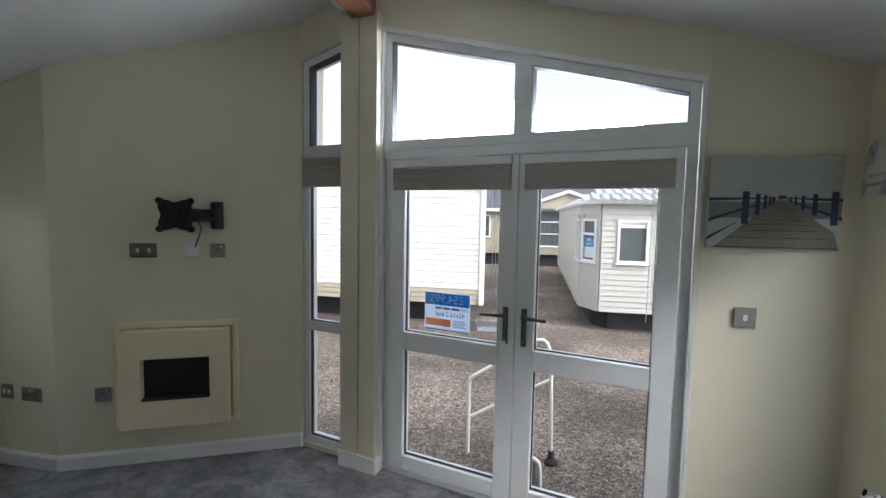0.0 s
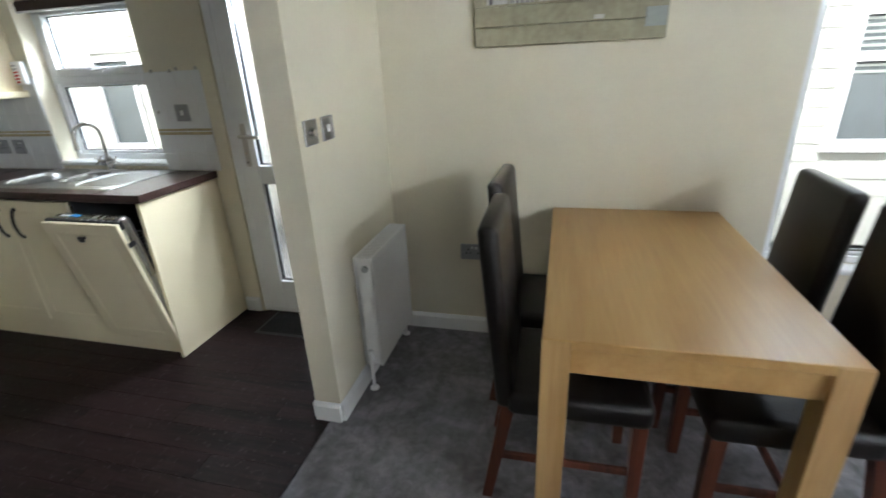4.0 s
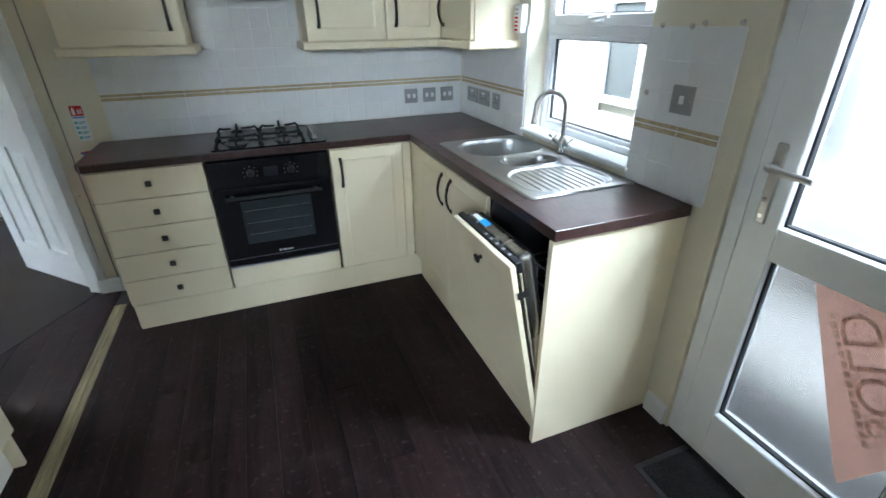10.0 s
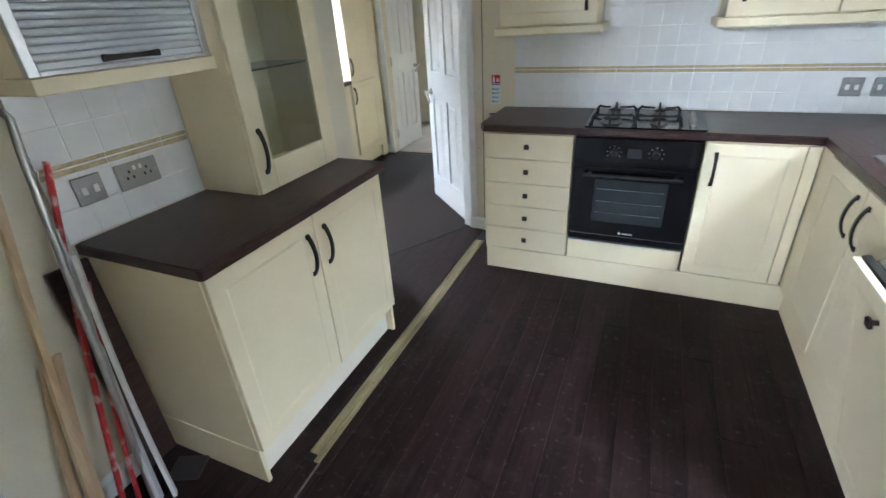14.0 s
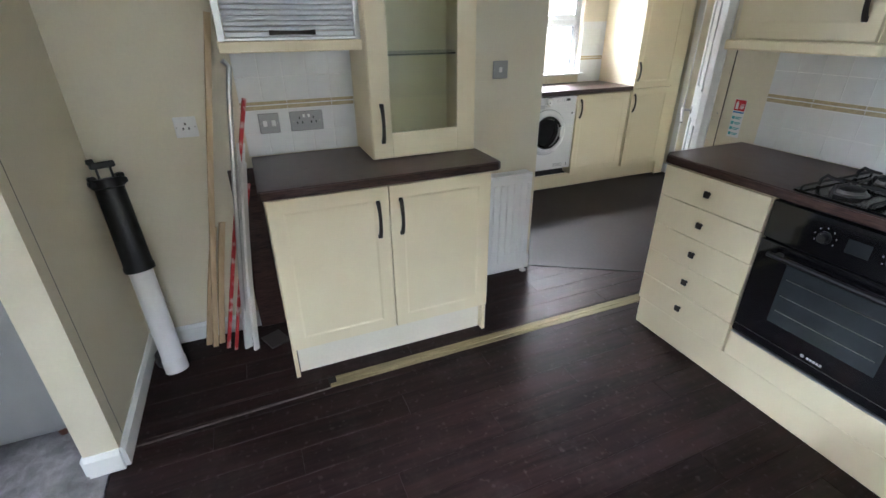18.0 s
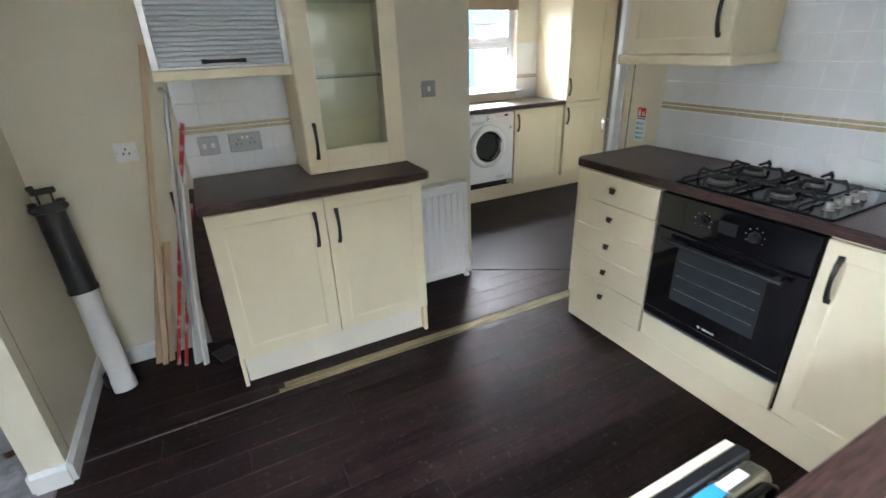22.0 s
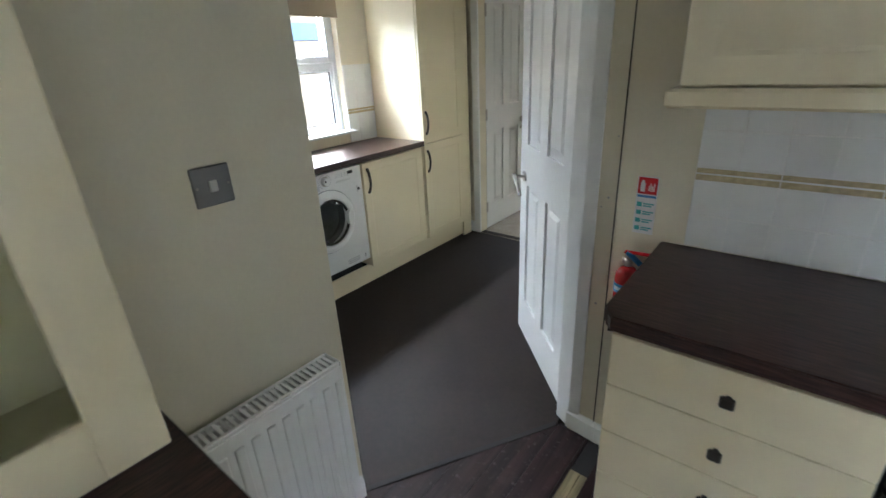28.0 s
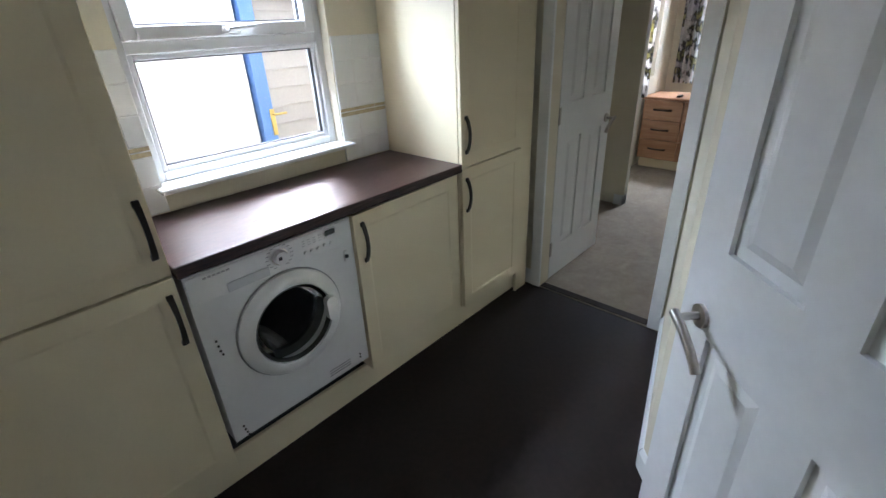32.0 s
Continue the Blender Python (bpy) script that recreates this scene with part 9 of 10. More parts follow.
box(_bm, (-3.145, -1.972, 0.0005), (-2.915, -1.31, 0.009), 0.004)
part("mat_surface", _bm, M_MAT, mt)
_bm = bm_new()
for _a, _b in (((-2.935, -1.992, 0.0005), (-2.895, -1.30, 0.0035)), ((-3.145, -1.992, 0.0005), (-2.935, -1.973, 0.0035))):
    box(_bm, _a, _b, 0.0015)
part("mat_border", _bm, M_BLACK, mt, "black rubber edge")

# plates and small things in the kitchen
HW = face((0, -4.156, 0), (0, 1))
for _x in (2.779, 2.905, 3.03):
    plate("steel_switch", HW, _x, 1.040, 0.088, 0.088, "brushed steel double appliance switch on the tiles", "switch", 2, category="switch")
WW = face((XW + 0.0135, 0, 0), (1, 0))
for _y in (-3.965, -3.80, -3.64):
    plate("steel_socket", WW, _y, 1.052, 0.148 if _y != -3.64 else 0.088, 0.088, "brushed steel socket on the window wall tiles", "socket", 2 if _y != -3.64 else 1)
plate("steel_switch", WW, -2.335, 1.235, 0.090, 0.090, "dark steel cooker switch by the back door", "switch", 1, category="switch")
kp = thing("heating_controller", (-3.13, -3.425, 1.44), "white heating controller with a row of red keys", "controller")
_m = face((XW, 0, 0), (1, 0))
_bm = bm_new()
box(_bm, (-3.436, -0.040, 1.415), (-3.362, 0.0, 1.545), 0.008, seg=2)
part("case", put(_bm, _m), M_WHITE, kp)
for _k in range(6):
    _bm = bm_new()
    box(_bm, (-3.425, -0.0415, 1.427 + _k * 0.018), (-3.395, -0.0395, 1.437 + _k * 0.018), 0.001)
    part("key", put(_bm, _m), M_RED if _k < 4 else M_GREY, kp)
# suction hooks left on the tiles
for _y, _z in ((-2.48, 1.455), (-2.36, 1.452), (-2.315, 1.462), (-2.19, 1.462), (-2.50, 1.24)):
    _bm = bm_new()
    tube(_bm, (XW + 0.0125, _y, _z), (XW + 0.020, _y, _z), 0.010, 0.006, seg=12)
    solo("mirror_clip", _bm, M_SATIN, "small metal clip fixed to the tiles", "clip", "clips on the tiles")

# old screw holes and scuffs in the boards by the doorway
for _x, _z, _r in ((-0.825, 1.02, 0.004), (-0.802, 0.985, 0.003), (-0.815, 0.62, 0.005), (-0.84, 1.22, 0.0025)):
    _bm = bm_new()
    _d = Vector((0.128, -0.02, 0)).normalized()
    _p = Vector((-0.865, -4.17, 0)) + _d * (_x + 0.865) + Vector((0, 0.0, _z))
    tube(_bm, _p, _p + Vector((0.0, 0.0016, 0)), _r, _r * 0.8, seg=10)
    solo("screw_hole", _bm, M_GREY, "small filled screw hole in the wall board", "mark", "old screw holes")


# ---- outside ----
GROUND = -0.62
M_SLAT = mat("dim_blind_slat", (0.26, 0.28, 0.26), 0.7)
_bm = bm_new()
prism(_bm, [(-400, -400), (400, -400), (400, 400), (-400, 400)], GROUND - 0.3, GROUND)
solo("ground", _bm, M_GRAVEL, "brown wet gravel yard", "ground", kind="structure")
_rng = random.Random(4)
_bm = bm_new()
prism(_bm, [(-4.55, -11), (-3.36, -11), (-3.36, 2.2), (-4.55, 2.2)], GROUND - 0.02, GROUND + 0.012)
solo("pavement_side", _bm, mat("dark_side_ground", (0.045, 0.045, 0.046), 0.55, var=0.35, scale=3, grain=60, bump=0.05), "dark ground strip between the caravans", "pavement", kind="structure")
_bm = bm_new()
prism(_bm, [(-5.72, -11), (-4.555, -11), (-4.555, 2.2), (-5.72, 2.2)], GROUND - 0.02, GROUND + 0.020)
solo("pavement_slab", _bm, mat("pale_concrete", (0.46, 0.45, 0.43), 0.75, var=0.15, scale=2, grain=50, bump=0.04), "pale concrete base beside the next caravan", "pavement", kind="structure")
# shallow puddles
M_PUDDLE = mat("rain_water", (0.10, 0.10, 0.10), 0.04, var=0.1, bump=0, spec=0.8)
for _x, _y, _r in ((-0.9, 9.2, 0.62), (-2.3, 8.0, 0.5)):
    _bm = bm_new()
    _w = [_rng.uniform(0.6, 1.25) for _ in range(9)]
    prism(_bm, [(_x + _r * 1.5 * _w[k // 2] * math.cos(k * math.pi / 9), _y + _r * 0.7 * _w[k // 2] * math.sin(k * math.pi / 9)) for k in range(18)], GROUND - 0.01, GROUND + 0.004)
    solo("puddle", _bm, M_PUDDLE, "shallow rain puddle on the gravel", "puddle", "puddles", kind="structure")
# loose stones near the doors
_v, _f = [], []
for _k in range(5200):
    _x, _y = _rng.uniform(-3.2, 2.2), 3.3 + 7.2 * _rng.random() ** 1.4
    _r = _rng.uniform(0.007, 0.022)
    _a = _rng.uniform(0, 6.28)
    _i = len(_v)
    for _j in range(4):
        _b = _a + _j * 1.57 + _rng.uniform(-0.4, 0.4)
        _q = _r * _rng.uniform(0.7, 1.2)
        _v.append((_x + _q * math.cos(_b), _y + _q * math.sin(_b), GROUND - 0.001))
    _v.append((_x, _y, GROUND + _r * _rng.uniform(0.5, 0.9)))
    _f += [(_i + _j, _i + (_j + 1) % 4, _i + 4) for _j in range(4)]
_me = bpy.data.meshes.new("gravel_stones")
_me.from_pydata(_v, [], _f)
M_STONE, _n, _l, _b = nodes_of("gravel_stone")
_g, _rp = _n.new("ShaderNodeNewGeometry"), _n.new("ShaderNodeValToRGB")
_rp.color_ramp.elements[0].color, _rp.color_ramp.elements[1].color = (0.05, 0.034, 0.027, 1), (0.27, 0.23, 0.20, 1)
_l.new(_g.outputs["Random Per Island"], _rp.inputs[0])
_l.new(_rp.outputs[0], _b.inputs["Base Color"])
_b.inputs["Roughness"].default_value = 0.55
_me.materials.append(M_STONE)
tagged(new("gravel_stones", _me), "loose brown and grey gravel stones", "gravel", kind="stuff")


def siding(parent, m, w, z0, z1, pitch, material, holes=(), name="siding_board"):
    """Lapped boards on a facade, broken at its windows. x along it, y into it."""
    n = int(round((z1 - z0) / pitch))
    for k in range(n):
        a, b = z0 + k * pitch, z0 + (k + 1) * pitch
        spans = [(0.0, w)]
        for h0, h1, hz0, hz1 in holes:
            if hz0 < b - 0.01 and hz1 > a + 0.01:
                spans = [q for s0, s1 in spans for q in ((s0, min(s1, h0)), (max(s0, h1), s1)) if q[1] - q[0] > 0.02]
        bm = bm_new()
        for s0, s1 in spans:
            prof = [(-0.019, a), (-0.020, a + 0.010), (-0.005, b - 0.004), (-0.004, b), (0.02, b), (0.02, a)]
            r0 = [bm.verts.new((s0, y, z)) for y, z in prof]
            r1 = [bm.verts.new((s1, y, z)) for y, z in prof]
            bm.faces.new(r0)
            bm.faces.new(r1[::-1])
            for i in range(6):
                bm.faces.new((r0[i], r1[i], r1[(i + 1) % 6], r0[(i + 1) % 6]))
        part(name, put(bm, m), material, parent)


def far_window(parent, m, x0, x1, z0, z1, bars=(), mullions=(), blind=False):
    """A white window on a facade: frame with its bars, sill and dark glass."""
    bm = bm_new()
    f = 0.075 if blind else 0.055
    box(bm, (x0, -0.045, z0), (x0 + f, 0.03, z1), 0.006)
    box(bm, (x1 - f, -0.045, z0), (x1, 0.03, z1), 0.006)
    for z in (z0, z1 - f, *bars):
        box(bm, (x0 + f, -0.045, z), (x1 - f, 0.03, z + f), 0.006)
    for x in mullions:
        box(bm, (x, -0.043, z0 + f), (x + f * 0.8, 0.03, z1 - f), 0.006)
    w = part("window", put(bm, m), M_UPVC, parent, "white framed window")
    bm = bm_new()
    box(bm, (x0 + f * 0.5, 0.0, z0 + f * 0.5), (x1 - f * 0.5, 0.012, z1 - f * 0.5))
    part("pane", put(bm, m), M_FARGLASS, w, "dark reflecting glass")
    bm = bm_new()
    box(bm, (x0 - 0.03, -0.075, z0 - 0.03), (x1 + 0.03, 0.0, z0), 0.008)
    part("window_sill", put(bm, m), M_UPVC, w)
    if blind:
        bm = bm_new()
        n = int((z1 - z0) / 0.05)
        for k in range(n):
            z = z0 + 0.06 + k * 0.05
            if (z0 + z1) / 2 < z < z1 - 0.08:
                box(bm, (x0 + f, -0.010, z), (x1 - f, -0.002, z + 0.022))
        part("blind", put(bm, m), M_SLAT, w, "pale slatted blind")
    return w


def cladding_core(parent, outline, z0, z1, material, name="wall"):
    bm = bm_new()
    prism(bm, outline, z0, z1)
    return part(name, bm, material, parent)


# the caravan along the west side
wn = thing("caravan", (-7.2, -3.5, GROUND), "cream sided caravan close along the window side", "caravan")
cladding_core(wn, [(-8.6, -12), (-5.70, -12), (-5.70, 5.2), (-8.6, 5.2)], -0.28, 2.52, M_SIDING)
# set-back block under the cladding, its near-black colour standing in for shade
cladding_core(wn, [(-8.4, -11.8), (-5.85, -11.8), (-5.85, 5.0), (-8.4, 5.0)], GROUND, -0.28, M_UNDERSHADE_METAL, "chassis")
_m = face((-5.67, -12, 0), (1, 0))
_o = [(12 + 1.93, 12 + 2.98, 0.6, 1.72), (12 - 5.8, 12 - 5.2, 0.62, 1.68), (12 - 3.56, 12 - 3.02, 0.38, 1.62)]
siding(wn, _m, 17.2, -0.29, 2.5, 0.155, M_SIDING, _o)
for _a, _b, _c, _d in _o:
    far_window(wn, _m, _a, _b, _c, _d, (1.3,) if _a > 13 else (), (), _a > 13)
_bm = bm_new()
prism(_bm, [(-8.8, -12.2), (-5.45, -12.2), (-5.45, 5.4), (-8.8, 5.4)], 2.50, lambda x, y: 2.62 + (0.25 if x < -7 else 0.0))
part("roof", _bm, M_ROOFTILE, wn)
_bm = bm_new()
box(_bm, (-5.52, -12.2, 2.44), (-5.42, 5.4, 2.51), 0.02)
part("gutter", _bm, M_UPVC, wn)

def resettle(ob, old, now, k=1.0):
    """Moves a whole building so that its corner at old comes to stand at now, k times as large."""
    ob.matrix_basis = Matrix.Translation((*now, GROUND)) @ Matrix.Scale(k, 4) @ Matrix.Translation((-old[0], -old[1], -GROUND)) @ ob.matrix_basis


# the white caravan across the yard
nl = thing("caravan", (-3.6, 13.5, GROUND), "white sided caravan with a tan skirt across the yard", "caravan")
cladding_core(nl, [(-6.1, 9.73), (-1.13, 9.73), (-2.5, 19), (-6.1, 19)], -0.16, 2.15, M_SIDING_WHITE)
# near-black to imitate the shade beneath this caravan
cladding_core(nl, [(-5.9, 10.1), (-1.5, 10.1), (-2.7, 18.8), (-5.9, 18.8)], GROUND, -0.16, M_UNDERSHADE_METAL, "chassis")
_m = face((-6.1, 9.70, 0), (0, -1))
siding(nl, _m, 4.98, 0.13, 2.15, 0.112, M_SIDING_WHITE)
siding(nl, _m, 4.98, -0.17, 0.13, 0.10, M_SIDING_TAN, (), "skirt_board")
_bm = bm_new()
box(_bm, (-1.17, 9.66, -0.18), (-1.07, 9.76, 2.16), 0.012)
part("corner_trim", _bm, M_UPVC, nl)
_bm = bm_new()
prism(_bm, [(-6.3, 9.55), (-3.6, 9.55), (-3.6, 19.2), (-6.3, 19.2)], lambda x, y: 2.14 + 0.2 * (x + 6.3), lambda x, y: 2.20 + 0.2 * (x + 6.3))
prism(_bm, [(-3.6, 9.55), (-0.95, 9.55), (-2.3, 19.2), (-3.6, 19.2)], lambda x, y: 2.14 + 0.2 * (-0.95 - x), lambda x, y: 2.20 + 0.2 * (-0.95 - x))
part("roof", _bm, M_ROOFTILE, nl)
_bm = bm_new()
for _sg, _a, _b in ((1, -6.1, -3.6), (-1, -3.6, -1.13)):
    prism(_bm, [(_a, 9.71), (_b, 9.71), (_b, 9.80), (_a, 9.80)], 2.14, lambda x, y: 2.15 + 0.2 * min(x + 6.3, -0.95 - x))
part("gable", _bm, M_SIDING_WHITE, nl)

resettle(nl, (-1.13, 9.70), (-0.87, 9.0))

# the cream caravan with a bay corner
nr = thing("caravan", (2.8, 14, GROUND), "cream sided caravan with a bay corner and grey tiled roof", "caravan")
_out = [(1.26, 10.03), (4.9, 10.03), (4.9, 20), (0.93, 20), (0.93, 10.62)]
cladding_core(nr, _out, -0.17, 2.10, M_SIDING)
# shade below the bay caravan, put into the block's colour
cladding_core(nr, [(1.5, 10.35), (4.7, 10.35), (4.7, 19.8), (1.2, 19.8), (1.2, 10.8)], GROUND, -0.17, M_UNDERSHADE_METAL, "chassis")
_m = face((1.26, 10.0, 0), (0, -1))
_h = [(0.31, 0.93, 0.86, 1.76)]
siding(nr, _m, 3.64, -0.18, 2.10, 0.114, M_SIDING, _h)
far_window(nr, _m, *_h[0])
_bm = bm_new()
box(_bm, (0.36, -0.012, 1.60), (0.88, -0.002, 1.71))
part("roller_blind", put(_bm, _m), M_SHADE, nr, "pale roller blind")
_d = Vector((0.93 - 1.26, 10.62 - 10.03, 0))
_bayn = Vector((_d.y, -_d.x, 0)).normalized()
_bayn = _bayn if _bayn.y < 0 else -_bayn
_bl = _d.length
_p0 = Vector((0.93, 10.62, 0)) + _bayn * 0.03
_m = face(_p0, _bayn)
if (_m @ Vector((1, 0, 0)) - _p0).dot(Vector((1.26, 10.03, 0)) - _p0) < 0:
    _m = face(Vector((1.26, 10.03, 0)) + _bayn * 0.03, _bayn)
_h = [(0.08, 0.58, 0.84, 1.78)]
siding(nr, _m, _bl, -0.18, 2.10, 0.114, M_SIDING, _h)
far_window(nr, _m, *_h[0], bars=(1.42,))
_bm = bm_new()
box(_bm, (0.17, -0.014, 0.93), (0.50, -0.010, 1.38))
_sg = part("sale_poster", put(_bm, _m), mat("pale_poster_card", (0.62, 0.72, 0.80), 0.6), nr, "blue and white for sale poster")
_bm = bm_new()
box(_bm, (0.17, -0.017, 1.17), (0.50, -0.014, 1.38))
part("poster_heading", put(_bm, _m), M_SIGNBLUE, _sg)
_sm = _m @ Matrix.Translation((0, -0.018, 0))
lettering("for_text", "FOR", _sm, 0.335, 1.325, 0.08, M_WHITE, _sg)
lettering("sale_text", "SALE", _sm, 0.335, 1.235, 0.10, M_WHITE, _sg)
_m = face((0.90, 20, 0), (-1, 0))
siding(nr, _m, 9.38, -0.18, 2.10, 0.114, M_SIDING, [(8.72, 9.28, 0.84, 1.78)])
far_window(nr, _m, 8.72, 9.28, 0.84, 1.78)
_bm = bm_new()
prism(_bm, [(1.1, 9.82), (5.1, 9.82), (5.1, 20.2), (0.72, 20.2), (0.72, 10.5)], 2.09, 2.16)
part("fascia", _bm, M_UPVC, nr)
# rows of roof tiles on a hip towards the yard
for _k in range(9):
    _bm = bm_new()
    _y0 = 9.76 + _k * 0.36
    _z = 2.15 + _k * 0.13
    _x0 = 0.95 + _k * 0.30
    for _j in range(int((5.1 - _x0) / 0.2)):
        _x = _x0 + _j * 0.2
        path_tube(_bm, [(_x + 0.1, _y0, _z + 0.01), (_x + 0.1, _y0 + 0.37, _z + 0.14)], 0.052, 7)
        box(_bm, (_x, _y0, _z), (_x + 0.2, _y0 + 0.03, _z + 0.03))
    prism(_bm, [(_x0 - 0.1, _y0), (5.1, _y0), (5.1, _y0 + 0.37), (_x0 - 0.1, _y0 + 0.37)], lambda x, y: _z - 0.02 + (y - _y0) * 0.36, lambda x, y: _z + 0.01 + (y - _y0) * 0.36)
    part("tile_row", _bm, M_ROOFTILE, nr)
_bm = bm_new()
prism(_bm, [(0.74, 10.5), (3.6, 13.0), (3.6, 20.2), (0.74, 20.2)], lambda x, y: 2.14 + 0.36 * (x - 0.74), lambda x, y: 2.18 + 0.36 * (x - 0.74))
part("side_roof", _bm, M_ROOFTILE, nr)

resettle(nr, (1.26, 10.0), (1.385, 9.28), 0.91)

# the tan lodge at the far end
fl = thing("lodge", (-1, 26, GROUND), "far tan lodge with a grey tiled gable roof", "lodge")
cladding_core(fl, [(-9, 24.03), (6, 24.03), (6, 32), (-9, 32)], 0.02, 2.30, M_SIDING_TAN)
# the lodge's shaded underside as a dark coloured block
cladding_core(fl, [(-8.9, 24.15), (5.9, 24.15), (5.9, 31), (-8.9, 31)], GROUND, 0.02, M_UNDERSHADE_METAL, "chassis")
_m = face((-9, 24.0, 0), (0, -1))
_h = [(8.65, 9.80, 0.42, 2.30), (5.6, 6.2, 0.85, 2.0)]
siding(fl, _m, 15.0, 0.0, 2.30, 0.125, M_SIDING_TAN, _h)
far_window(fl, _m, *_h[0], bars=(1.05, 1.66))
far_window(fl, _m, *_h[1])
_bm = bm_new()
prism(_bm, [(-9.4, 23.7), (6.4, 23.7), (6.4, 28), (-9.4, 28)], lambda x, y: 2.25 + (y - 23.7) * 0.34, lambda x, y: 2.32 + (y - 23.7) * 0.34)
part("roof", _bm, M_ROOFDARK, fl)
_bm = bm_new()
box(_bm, (-9.4, 23.66, 2.20), (-0.8, 23.72, 2.36), 0.01)
part("fascia", _bm, M_UPVC, fl)
_gb = lambda x: 3.25 - 0.36 * abs(x - 1.15)
_bm = bm_new()
for _a, _b in ((-0.9, 1.15), (1.15, 3.2)):
    prism(_bm, [(_a, 23.9), (_b, 23.9), (_b, 24.1), (_a, 24.1)], 2.25, lambda x, y: _gb(x))
part("gable", _bm, M_SIDING_TAN, fl)
_bm = bm_new()
for _a, _b in ((-1.15, 1.15), (1.15, 3.45)):
    prism(_bm, [(_a, 23.7), (_b, 23.7), (_b, 23.9), (_a, 23.9)], lambda x, y: _gb(x) - 0.06, lambda x, y: _gb(x) + 0.10)
part("bargeboard", _bm, M_UPVC, fl)
_bm = bm_new()
for _a, _b in ((-1.2, 1.15), (1.15, 3.5)):
    prism(_bm, [(_a, 23.72), (_b, 23.72), (_b, 28), (_a, 28)], lambda x, y: _gb(x) + 0.10, lambda x, y: _gb(x) + 0.15)
part("gable_roof", _bm, M_ROOFDARK, fl)

resettle(fl, (-0.35, 24.0), (0.25, 21.0), 0.86)

# white handrail of the entrance steps
hr = thing("handrail", (0, 4.2, GROUND), "white tubular handrail of the outside steps", "handrail")
M_RAIL = mat("white_painted_tube", (0.80, 0.80, 0.78), 0.35, var=0.06)
_bm = bm_new()
_top = [(-0.41, 4.2, GROUND), (-0.41, 4.2, 0.05), (-0.40, 4.2, 0.09), (-0.37, 4.2, 0.115), (0.19, 4.2, 0.49)]
_top += [(0.19 + 0.10 * math.sin(a), 4.2, 0.42 + 0.085 * math.cos(a)) for a in (0.5, 1.0, 1.5)] + [(0.31, 4.2, 0.34), (0.34, 4.2, GROUND)]
path_tube(_bm, _top, 0.018, 12)
part("hoop", _bm, M_RAIL, hr, smooth=True)
_bm = bm_new()
path_tube(_bm, [(-0.40, 4.2, -0.27), (0.32, 4.2, 0.15)], 0.014, 10)
part("middle_bar", _bm, M_RAIL, hr, smooth=True)
_bm = bm_new()
path_tube(_bm, [(0.09, 3.75, -0.58), (0.09, 3.75, -0.42)] + [(0.16 + 0.07 * math.cos(a), 3.75, -0.42 + 0.07 * math.sin(a)) for a in (2.5, 1.9, 1.2, 0.6, 0.0)] + [(0.24, 3.75, -0.60)], 0.018, 10)
part("lower_hoop", _bm, M_RAIL, hr, smooth=True)
_bm = bm_new()
lathe(_bm, [(0.06, GROUND), (0.06, GROUND + 0.02), (0.028, GROUND + 0.05), (0.026, GROUND + 0.12)], (0.34, 4.2, 0), 14)
part("foot_socket", _bm, M_UNDERSHADE_METAL, hr, "dark metal foot", smooth=True)
st = thing("entrance_step", (-0.2, 3.75, GROUND), "dark checkered metal step below the doors", "step")
_bm = bm_new()
box(_bm, (-0.12, 3.45, -0.44), (0.20, 3.9, -0.41), 0.008)
part("tread", _bm, M_UNDERSHADE_METAL, st)
for _x in (-0.09, 0.17):
    _bm = bm_new()
    box(_bm, (_x - 0.02, 3.5, GROUND), (_x + 0.02, 3.85, -0.44), 0.006)
    part("leg", _bm, M_UNDERSHADE_METAL, st)

# sheds outside the utility window
sh = thing("white_shed", (3.9, -3.9, GROUND), "white rendered shed outside the utility window", "shed")
_bm = bm_new()
box(_bm, (3.5, -5.61, GROUND), (6.2, 3.8, 2.7), 0.01)
part("wall", _bm, M_SIDING_WHITE, sh)
_bm = bm_new()
box(_bm, (3.38, -5.6, 2.68), (6.4, 4.0, 2.80), 0.02)
part("roof_edge", _bm, M_UPVC, sh)
bs = thing("beige_shed", (3.9, -7.6, GROUND), "beige clad shed with a blue door frame", "shed")
_bm = bm_new()
box(_bm, (3.56, -9.8, GROUND), (6.0, -5.62, 2.3), 0.01)
part("wall", _bm, M_SIDING_TAN, bs)
_m = face((3.55, -9.8, 0), (-1, 0))
siding(bs, face((3.55, -5.78, 0), (-1, 0)), 4.0, GROUND, 1.72, 0.15, mat("beige_board_cladding", (0.46, 0.435, 0.39), 0.6, var=0.08, scale=1.5))
_bm = bm_new()
box(_bm, (3.46, -5.755, GROUND), (3.56, -5.635, 1.9), 0.006)
part("door_post", _bm, M_BLUE, bs, "blue painted door post")
_bm = bm_new()
box(_bm, (3.45, -7.4, 1.72), (3.56, -5.62, 1.90), 0.006)
part("beam", _bm, M_BLUE, bs, "blue painted beam")
_bm = bm_new()
box(_bm, (3.448, -5.755, 0.66), (3.462, -5.715, 0.88), 0.003)
path_tube(_bm, [(3.455, -5.735, 0.84), (3.41, -5.735, 0.84), (3.405, -5.76, 0.84), (3.405, -5.84, 0.84)], 0.010, 10)
part("brass_handle", _bm, M_BRASS, bs, "brass lever handle", smooth=True)
_bm = bm_new()
tube(_bm, (3.44, -5.72, 1.81), (3.455, -5.72, 1.81), 0.025, seg=16)
part("lamp_cap", _bm, M_WHITE, bs, "small round white cap")

